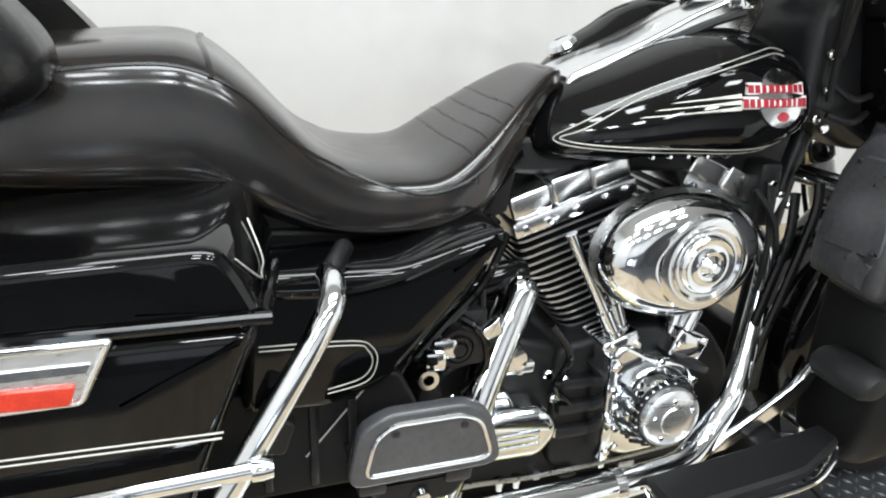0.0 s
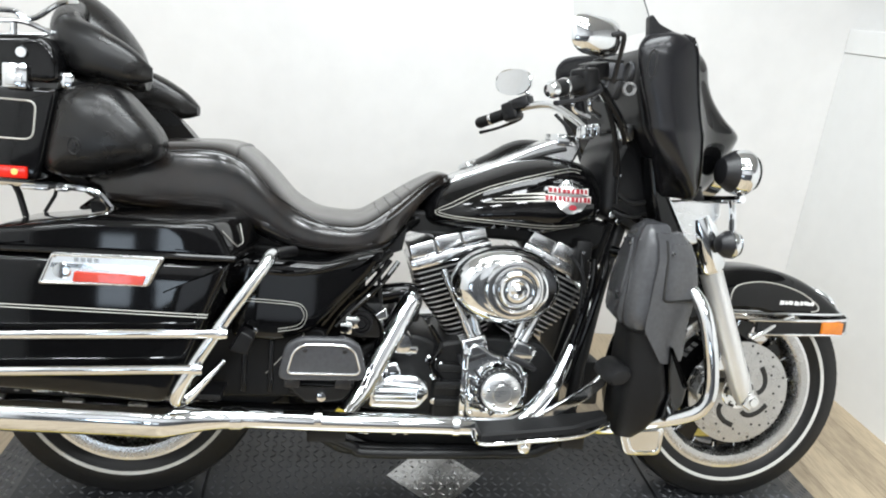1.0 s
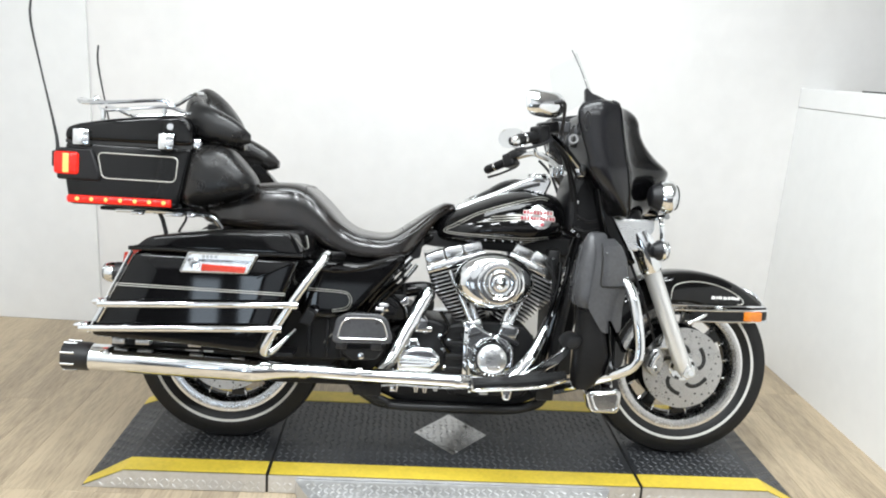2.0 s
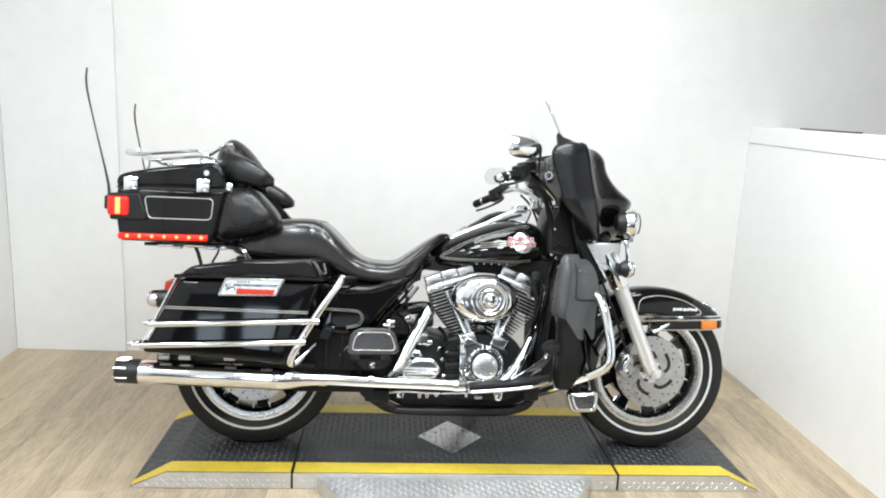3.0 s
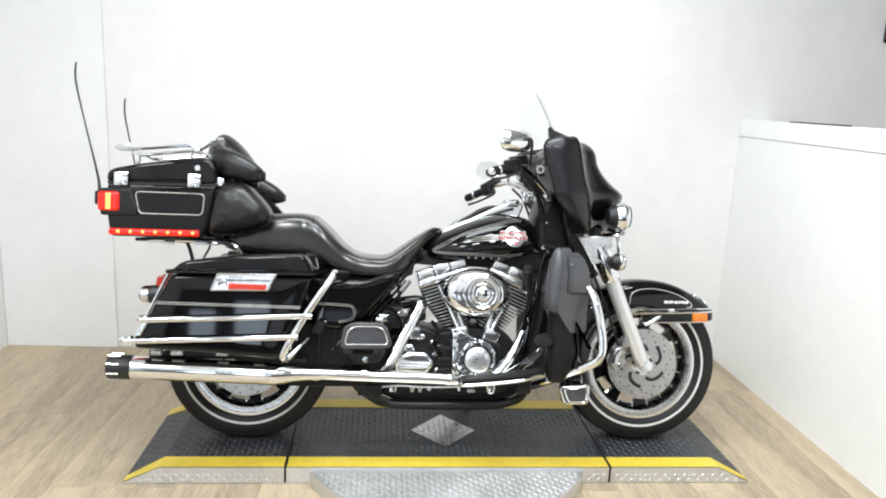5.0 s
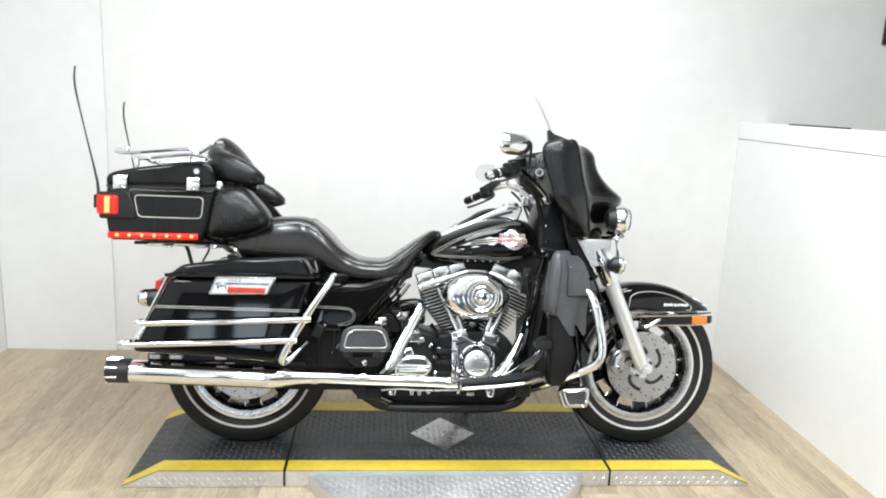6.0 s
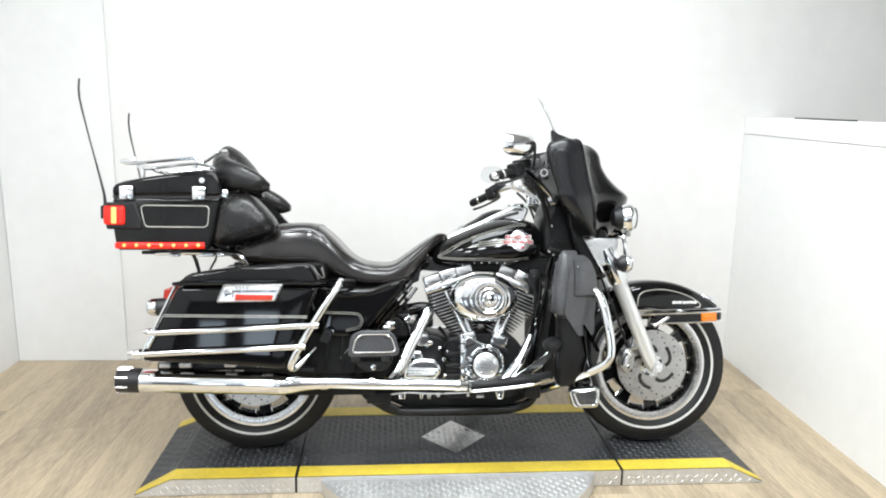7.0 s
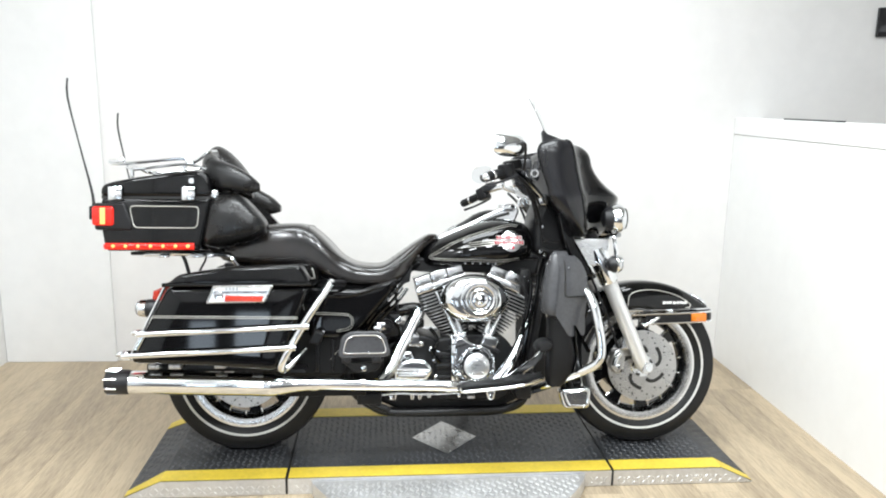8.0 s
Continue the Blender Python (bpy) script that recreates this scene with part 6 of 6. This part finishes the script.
DOOR = part("glove_box_door", on_rear(rounded([(-0.200, 0.742), (-0.225, 0.765), (-0.294, 0.768), (-0.312, 0.735), (-0.325, 0.66), (-0.325, 0.632), (-0.20, 0.624), (-0.190, 0.66)], 0.016)), SATIN, LOW[0], "matt grey-black glove box door")
part("door_tab", on_rear(rounded([(-0.262, 0.622), (-0.318, 0.624), (-0.300, 0.585), (-0.262, 0.583)], 0.005), 0.005), SATIN, LOW[0], "door pull tab")
for y, z, x in ((-0.298, 0.752, 0.352), (-0.222, 0.754, 0.370), (-0.205, 0.636, 0.351), (-0.312, 0.640, 0.327)):
    part("rivet", lathe([(0, -0.004), (0.004, -0.003), (0.005, 0.002)], (x, y, z), (1, 0, 0), 10), INK, DOOR)
pair("fairing_panel", lower_gloss, SATIN, LOW[0], "satin grey-black fairing panel", 50)
pair("vent_flap", lower_flap, SATIN, LOW[0], "satin grey-black vent flap of the lower fairing", 40)
pair("fairing_tail", lower_tail, BLACK, LOW[0], "gloss black fairing skirt")
pair("fairing_pod", lower_pod, SHADE, LOW[0], "rounded black fairing pod", 50)
part("panel_seam", tube([(0.398, -0.386, 0.775), (0.402, -0.3935, 0.73), (0.401, -0.396, 0.66), (0.403, -0.3965, 0.646), (0.412, -0.394, 0.641), (0.44, -0.385, 0.6395), (0.49, -0.362, 0.638)], 0.0034, 6, 3), SEAM, LOW[0], "dark gap round the vent flap")
bolt(LOW[0], 0.413, -0.392, 0.748, 0.004)
bolt(LOW[0], 0.396, -0.305, 0.337, 0.007)
GUARD = part("engine_guard", tube([(0.40, -0.08, 0.70), (0.44, -0.20, 0.69), (0.465, -0.30, 0.672), (0.485, -0.355, 0.66), (0.505, -0.39, 0.62), (0.522, -0.41, 0.54), (0.533, -0.415, 0.45), (0.522, -0.41, 0.402), (0.49, -0.39, 0.372), (0.43, -0.34, 0.335), (0.36, -0.26, 0.285), (0.32, -0.18, 0.25), (0.30, -0.12, 0.235)], 0.0165, 16, 6), CHROME, BIKE, "bent chrome engine guard")
part("guard_tube", mirrored(tube([(0.40, -0.08, 0.70), (0.44, -0.20, 0.69), (0.485, -0.355, 0.66), (0.505, -0.39, 0.62), (0.533, -0.415, 0.45), (0.522, -0.41, 0.402), (0.43, -0.34, 0.335), (0.36, -0.26, 0.285), (0.30, -0.12, 0.235)], 0.0165, 14, 6)), CHROME, GUARD)
part("guard_foot", slab(rounded([(0.26, 0.275), (0.31, 0.27), (0.33, 0.225), (0.285, 0.22)], 0.012), -0.175, -0.14, 0.006), CHROME_SOFT, GUARD)

# batwing fairing
FAIR_ROWS = (   # height; the outer shell's front at the middle, half way out and at its edge; the wing's outside and rear edge; width
    (1.231, 0.475, 0.462, 0.430, 0.398, 0.368, 0.90), (1.223, 0.532, 0.512, 0.443, 0.402, 0.338, 0.955), (1.206, 0.564, 0.540, 0.450, 0.403, 0.320, 0.985), (1.18, 0.580, 0.557, 0.455, 0.404, 0.312, 1.0),
    (1.14, 0.590, 0.566, 0.461, 0.407, 0.320, 1.0), (1.10, 0.622, 0.586, 0.468, 0.412, 0.332, 1.0), (1.06, 0.670, 0.618, 0.476, 0.420, 0.346, 1.0), (1.03, 0.708, 0.650, 0.484, 0.429, 0.355, 1.0), (1.01, 0.716, 0.655, 0.489, 0.435, 0.361, 1.0),
    (0.97, 0.700, 0.636, 0.497, 0.452, 0.388, 0.98), (0.92, 0.690, 0.622, 0.508, 0.478, 0.434, 0.93), (0.885, 0.668, 0.604, 0.516, 0.500, 0.474, 0.86), (0.864, 0.635, 0.575, 0.518, 0.508, 0.492, 0.79), (0.858, 0.60, 0.55, 0.520, 0.511, 0.497, 0.74))


def both_sides(half, z):
    """A closed outline at one height from its right-hand half, front to rear."""
    return [(x, y, z) for x, y in half] + [(x, -y, z) for x, y in half[::-1] if abs(y) > 1e-6]


def smoothed(points, steps=5):
    return [(q.x, q.y) for q in spline([(x, y, 0) for x, y in points], steps)]


def fairing_levels():
    """The heights of the fairing, blended between its rows."""
    vals, out = np.array(FAIR_ROWS, float), []
    for i in range(len(vals) - 1):
        p, q, r, t = vals[max(i - 1, 0)], vals[i], vals[i + 1], vals[min(i + 2, len(vals) - 1)]
        for k in range(4):
            u = k / 4
            out.append(0.5 * (2 * q + (r - p) * u + (2 * p - 5 * q + 4 * r - t) * u * u + (3 * q - p - 3 * r + t) * u ** 3))
    return out + [vals[-1]]


def outer_fairing():
    rings = []
    for z, xc, xm, xj, xw, xr, w in fairing_levels():
        half = smoothed([(xc, 0.0), (xc - (xc - xm) * 0.25, -0.08 * w), (xm, -0.155 * w), ((xm + xj) / 2, -0.207 * w), (xj + 0.18 * (xm - xj), -0.255 * w), (xj, -0.306 * w)]) + [(xj - 0.006, -0.300 * w), (0.47, -0.12 * w), (0.475, 0.0)]
        rings.append(both_sides(half, z))
    return skin(rings)


def inner_fairing():
    rings = []
    for z, xc, xm, xj, xw, xr, w in fairing_levels():
        half = [(0.462, 0.0), (0.455, -0.12 * w), (xj - 0.012, -0.292 * w)] + smoothed([(xj - 0.004, -0.309 * w), (xw, -0.334 * w), (xw * 0.45 + xr * 0.55, -0.338 * w), (xr, -0.318 * w), (xr + 0.012, -0.290 * w), (xr * 0.5 + 0.22, -0.235 * w)]) + [(0.452, -0.12 * w), (0.450, 0.0)]
        rings.append(both_sides(half, z))
    return skin(rings)


FAIR = part("fairing", outer_fairing(), BLACK, BIKE, "black gloss batwing fairing", 50)
INNER = part("inner_shell", inner_fairing(), SHELL, FAIR, "satin black inner fairing shell", 50)
for s in (-1, 1):
    part("fairing_lip", tube([(row[3] - 0.001, s * 0.3075 * row[6], row[0]) for row in fairing_levels()], 0.0032, 8), BLACK, FAIR, "rolled edge of the outer fairing")
part("vent", tube([onto(surface(INNER), x, z, 0.0) for x, z in circle(0.338, 1.155, 0.03, 20, 0.28)], 0.0022, 6, closed=True), SEAM, INNER, "slim dark vent rim")
part("inner_fairing", slab(rounded([(0.36, 1.12), (0.365, 1.19), (0.385, 1.214), (0.44, 1.1), (0.48, 0.95), (0.44, 0.95), (0.39, 1.02)], 0.01), -0.2, 0.2, 0.008), PLASTIC, FAIR, "black plastic instrument panel")
for y, z, r in ((-0.06, 1.13, 0.042), (0.06, 1.13, 0.042), (-0.15, 1.15, 0.026), (0.15, 1.15, 0.026)):
    g = part("gauge", lathe([(0, 0.010), (r * 0.85, 0.010), (r * 0.88, 0.016), (r, 0.013), (r, -0.005)], (0.368, y, z), (-1, 0, 0.15), 28), SATIN, FAIR, "chrome-ringed gauge")
    part("gauge_face", lathe([(0, 0.0115), (r * 0.84, 0.0115)], (0.368, y, z), (-1, 0, 0.15), 24), INK, g)
def screen_sheet():
    rings = []
    for k in range(9):
        t = k / 8
        row = []
        for j in range(25):
            s = -1 + j / 12
            w = 0.255 - 0.06 * t ** 2.2
            top = 0.156 * (1 - 0.12 * abs(s) ** 3)
            row.append(Vector((0.415 - 0.062 * t - 0.05 * s * s, w * s, 1.262 + top * t - 0.035 * s * s * (1 - t))))
        rings.append(row + [q + Vector((0.0025, 0, 0.001)) for q in row[::-1]])
    return skin(rings)


SCREEN = part("windscreen", screen_sheet(), PANE, FAIR, "clear low windscreen", 60)
SCREEN.visible_shadow = False
for s in (-1,):
    part("screen_edge", tube([Vector((0.415 - 0.062 * t - 0.05, s * (0.255 - 0.06 * t ** 2.2), 1.262 + 0.156 * 0.88 * t - 0.035 * (1 - t))) for t in (k / 8 for k in range(9))], 0.0015, 6), SATIN, SCREEN)
part("headlight", lathe([(0, 0.022), (0.05, 0.016), (0.078, 0.004), (0.084, 0.0), (0.09, -0.01), (0.086, -0.05), (0, -0.06)], (0.70, 0, 0.945), (1, 0, -0.05), 40), CHROME, FAIR, "chrome-ringed headlight")


def lamp_shell(c, r, d):
    return lathe([(0, d * 0.32), (r * 0.7, d * 0.24), (r * 0.93, d * 0.08), (r, 0), (r * 1.03, -d * 0.1), (r * 0.95, -d * 0.45), (r * 0.6, -d * 0.85), (0, -d)], c, (1, 0, 0), 32)


PASS = pair("passing_lamp", lambda: lamp_shell((0.669, -0.20, 0.932), 0.056, 0.070), CHROME, label="round chrome passing lamp")
for s, ob in zip((-1, 1), PASS):
    part("lamp_glass", lathe([(0, 0.026), (0.025, 0.024), (0.042, 0.018)], (0.671, s * 0.20, 0.932), (1, 0, 0), 28), GLASS, ob)
    part("lamp_rear", lathe([(0.048, -0.03), (0.05, -0.036), (0.033, -0.064), (0, -0.077)], (0.667, s * 0.20, 0.932), (1, 0, 0), 28), INK, ob)
TS = pair("front_signal", lambda: lamp_shell((0.664, -0.20, 0.752), 0.035, 0.046), CHROME, label="round chrome front turn signal")
for s, ob in zip((-1, 1), TS):
    part("signal_lens", lathe([(0, 0.018), (0.018, 0.016), (0.029, 0.011)], (0.664, s * 0.20, 0.752), (1, 0, 0), 24), CHROME_SOFT, ob)
    part("signal_rear", lathe([(0.0352, -0.012), (0.034, -0.022), (0.021, -0.041), (0, -0.048)], (0.664, s * 0.20, 0.752), (1, 0, 0), 24), INK, ob)
    part("signal_stem", tube([(0.656, s * 0.20, 0.785), (0.651, s * 0.2, 0.83), (0.648, s * 0.19, 0.86)], 0.0085, 10, 3), CHROME, ob)
LB = part("light_bar", tube([(0.66, -0.22, 0.868), (0.65, -0.17, 0.862), (0.63, -0.1, 0.855), (0.625, 0, 0.853), (0.63, 0.1, 0.855), (0.65, 0.17, 0.862), (0.66, 0.22, 0.868)], 0.010, 10, 5), CHROME, BIKE, "chrome light bar under the fairing")
pair("bar_plate", lambda: slab(rounded([(0.50, 0.848), (0.56, 0.852), (0.64, 0.852), (0.642, 0.815), (0.622, 0.79), (0.612, 0.755), (0.575, 0.74), (0.54, 0.76), (0.51, 0.815)], 0.008), -0.160, -0.135, 0.004), BRUSHED, LB, "chrome fork bracket plate")
part("steering_cover", slab(rounded([(0.335, 0.80), (0.345, 0.94), (0.375, 1.01), (0.43, 1.0), (0.468, 0.89), (0.505, 0.81), (0.54, 0.74), (0.47, 0.74), (0.40, 0.775)], 0.026), -0.12, 0.12, 0.03, 4), PLASTIC, BIKE, "black steering head cover")
pair("fork_shroud", lambda: slab(rounded([(0.425, 0.955), (0.452, 0.945), (0.478, 0.882), (0.515, 0.815), (0.562, 0.738), (0.578, 0.70), (0.55, 0.70), (0.515, 0.745), (0.468, 0.79), (0.445, 0.86)], 0.012), -0.178, -0.11, 0.010, 3), BLACK, label="black fork shroud")
# A chrome line stands in for the highlight along the shroud's front edge.
part("shroud_glint", tube([(0.450, -0.177, 0.938), (0.475, -0.177, 0.880), (0.512, -0.177, 0.814), (0.556, -0.177, 0.741)], 0.0032, 8, 4), CHROME, BIKE, "thin chrome line standing in for the highlight on the fork shroud edge")
for pts in (((0.30, -0.2, 1.06), (0.33, -0.18, 1.0), (0.36, -0.15, 0.92), (0.37, -0.14, 0.83)), ((0.28, -0.23, 1.07), (0.315, -0.21, 1.0), (0.345, -0.17, 0.9)), ((0.29, 0.2, 1.05), (0.33, 0.16, 1.0), (0.36, 0.13, 0.92)), ((0.24, -0.3, 1.09), (0.30, -0.26, 1.04), (0.35, -0.2, 0.98)),
            ((0.365, -0.14, 0.86), (0.40, -0.155, 0.835), (0.44, -0.15, 0.84)), ((0.36, -0.15, 0.81), (0.40, -0.16, 0.80), (0.45, -0.14, 0.81))):
    part("cable", tube(pts, 0.0055, 8, 5), RUBBER, BIKE, "black control cable at the handlebar")
for x, z in ((0.372, 0.90), (0.378, 0.845), (0.365, 0.80), (0.385, 0.785)):
    bolt(BIKE, x, -0.125, z, 0.008, CHROME, name="steering_bolt")

part("screen_trim", slab(rounded([(0.338, 1.198), (0.332, 1.258), (0.338, 1.264), (0.356, 1.246), (0.39, 1.231), (0.445, 1.224), (0.445, 1.198)], 0.003), -0.305, -0.278, 0.003), PLASTIC, FAIR, "black windscreen trim")

# handlebar
BARS = part("handlebar", tube([(0.105, -0.39, 1.077), (0.155, -0.355, 1.092), (0.20, -0.315, 1.105), (0.255, -0.25, 1.10), (0.325, -0.17, 1.055), (0.385, -0.12, 1.0), (0.41, -0.06, 0.985), (0.41, 0.06, 0.985), (0.39, 0.13, 1.0), (0.345, 0.20, 1.045), (0.295, 0.28, 1.08), (0.24, 0.365, 1.072), (0.185, 0.42, 1.045), (0.125, 0.475, 1.015)], 0.0125, 14, 6), CHROME, BIKE, "chrome handlebar with black controls")
for (a, b), s in ((((0.1, -0.394, 1.0755), (0.175, -0.335, 1.098)), -1), (((0.122, 0.477, 1.014), (0.19, 0.415, 1.047)), 1)):
    a, b = Vector(a), Vector(b)
    grip = part("grip", tube([a, a + (b - a) * 0.06, b], 0.018, 16), RUBBER, BARS, "black rubber grip")
    d = (a - b).normalized()
    part("grip_end", lathe([(0, 0.012), (0.014, 0.009), (0.0185, 0.0), (0.0185, -0.008)], a, d, 18), CHROME if s < 0 else PLASTIC, BARS, "grip end cap")
    for t in (0.45,):
        q = a + (b - a) * t
        part("grip_ring", lathe([(0.0185, -0.005), (0.0195, -0.003), (0.0195, 0.003), (0.0185, 0.005)], q, d, 18), CHROME_SOFT, BARS)
    c = b - d * 0.025
    sw = box(-0.026, 0.026, -0.024, 0.024, -0.028, 0.030, 0.009, 3)
    sw.transform(Matrix.Translation(c) @ d.to_track_quat("X", "Z").to_matrix().to_4x4())
    hs = part("switch_housing", sw, PLASTIC, BARS, "black switch housing")
    ms = box(-0.03, 0.03, -0.024, 0.024, 0.0, 0.035, 0.006, 2)
    ms.transform(Matrix.Translation(c + Vector((0.03, -s * 0.03, 0.012))) @ d.to_track_quat("X", "Z").to_matrix().to_4x4())
    part("fluid_reservoir", ms, PLASTIC if s < 0 else INK, BARS, "black fluid reservoir")
    part("lever", tube([c + Vector((0.03, 0, -0.005)), c + d * 0.03 + Vector((0.05, 0, -0.012)), c + d * 0.10 + Vector((0.042, 0, -0.02)), c + d * 0.155 + Vector((0.03, 0, -0.02))], 0, 10, 4, radii=(0.008, 0.007, 0.006, 0.0075), flat=0.7), INK, BARS, "black hand lever")
    for k in range(3):
        part("switch", box(c.x - 0.012, c.x - 0.004, c.y - 0.026 + 0.016 * k, c.y - 0.016 + 0.016 * k, c.z + 0.02, c.z + 0.034, 0.002), INK, hs)
for pts in (((0.188, -0.25, 1.082), (0.193, -0.25, 1.06), (0.203, -0.245, 1.044), (0.242, -0.235, 1.032)), ((0.231, -0.25, 1.088), (0.234, -0.25, 1.063), (0.24, -0.245, 1.05), (0.268, -0.232, 1.036))):
    part("bright_cable", tube(pts, 0.0058, 8, 5), CHROME_SOFT, BARS, "bright metal control cable")
part("master_cylinder", box(0.235, 0.30, -0.275, -0.225, 1.118, 1.158, 0.007, 3), SATIN, BARS, "dark brake master cylinder")
part("master_lid", box(0.238, 0.297, -0.272, -0.228, 1.159, 1.164, 0.002), CRINKLE, BARS)
part("cable_ring", lathe([(0.010, -0.004), (0.0155, -0.004), (0.0155, 0.004), (0.010, 0.004)], (0.305, -0.30, 1.10), Y, 18, closed=True), ALLOY, BARS)
for k in range(3):
    part("clamp_bar", box(0.288 + 0.016 * k, 0.299 + 0.016 * k, -0.075, -0.03, 0.985 + 0.004 * k, 1.018 + 0.004 * k, 0.003), CHROME, BARS, "chrome clamp bar")
part("riser", box(0.375, 0.43, -0.06, 0.06, 0.965, 1.005, 0.012), CHROME, BARS, "chrome handlebar clamp")
part("ignition_switch", box(0.30, 0.335, -0.03, 0.03, 0.985, 1.02, 0.008), CHROME, BARS)
part("bar_clamp", box(0.355, 0.392, -0.15, -0.115, 0.985, 1.03, 0.008), CHROME, BARS)


def squared(bm, hz, hy, much=0.30):
    """Draws an oval outline out towards its corners, more at the top than below."""
    for v in bm.verts:
        u, w = v.co.y / hy, v.co.z / hz
        grow = 1 + much * (u * w) ** 2 * 4 * (0.62 if w < 0 else 1)
        v.co.y *= grow
        v.co.z *= grow


def mirror(name, cx, cy, cz, stem):
    m = Matrix.Translation((cx, cy, cz)) @ Matrix.Rotation(radians(-60 if cy < 0 else 29), 4, "Z")
    shell = lathe([(0, 0.030), (0.5, 0.026), (0.8, 0.016), (0.97, 0.004), (1.0, -0.003), (0.97, -0.007), (0.93, -0.006)], (0, 0, 0), (1, 0, 0), 40, squash=(0.041, 0.074 if cy < 0 else 0.082))
    squared(shell, 0.041, 0.074 if cy < 0 else 0.082, 0.20 if cy < 0 else 0.08)
    shell.transform(m)
    ob = part(name, shell, CHROME, BIKE, "oval chrome rear-view mirror on the handlebar")
    g = lathe([(0, -0.005), (0.94, -0.005), (0.94, 0.002), (0, 0.002)], (0, 0, 0), (1, 0, 0), 40, squash=(0.041, 0.074 if cy < 0 else 0.082))
    squared(g, 0.041, 0.074 if cy < 0 else 0.082, 0.20 if cy < 0 else 0.08)
    g.transform(m)
    part("mirror_glass", g, MIRROR, ob, "mirror glass")
    part("mirror_stem", tube(stem, 0.0055, 10, 4), CHROME if cy > 0 else INK, ob)
    return ob


mirror("mirror", 0.197, -0.36, 1.197, [(0.222, -0.375, 1.20), (0.252, -0.365, 1.205), (0.262, -0.34, 1.18), (0.265, -0.30, 1.11)])
mirror("mirror", 0.205, 0.40, 1.146, [(0.23, 0.41, 1.135), (0.258, 0.40, 1.11), (0.262, 0.37, 1.08)])

# ---- floor planks ----
FLOOR = room_part("floor", box(LX - 0.1, 4.0, FY, BY, -0.08, -0.0035), JOINT, label="washed oak plank floor of the bay", category="floor")
rng = random.Random(4)
PW, count = 0.152, 0
meshes = {}


def plank_mesh(length):
    if length not in meshes:
        bm = box(-PW / 2 + 0.0003, PW / 2 - 0.0003, 0, length - 0.0006, -0.003, 0.0, 0.0005, 1)
        me = finish(bm, 0)
        me.name = "plank"
        me.materials.append(PLANK)
        meshes[length] = me
    return meshes[length]


rest = bmesh.new()
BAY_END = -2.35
x = LX - 0.02
while x < 3.9:
    y = BY - rng.choice((0.3, 0.5, 0.7, 0.9, 1.1))
    first = BY - y
    runs = [(y, round(first, 2))]
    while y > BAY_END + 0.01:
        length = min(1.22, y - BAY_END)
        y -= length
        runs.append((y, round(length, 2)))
    for y0, length in runs:
        near = y0 + length > -1.2 and x < RX + 0.1
        if near and count < 290:
            ob = new("plank", plank_mesh(length))
            ob.parent = FLOOR
            ob.matrix_basis = Matrix.Translation((x + PW / 2, y0, 0))
            count += 1
        else:
            box(x + 0.001, x + PW - 0.001, y0, y0 + length - 0.002, -0.003, 0, 0, 1, rest)
    x += PW
far = part("far_planks", rest, PLANK, FLOOR, "", 0)
far["kind"] = "stuff"
# Unseen dark floor, added so the black paint does not mirror bright planks.
room_part("shop_floor", box(LX - 0.02, 3.99, FY + 0.03, BAY_END - 0.006, -0.0034, 0.002, 0.001), DARK_FLOOR, label="added dark grey floor beyond the bay, unseen, for dark reflections", category="floor")
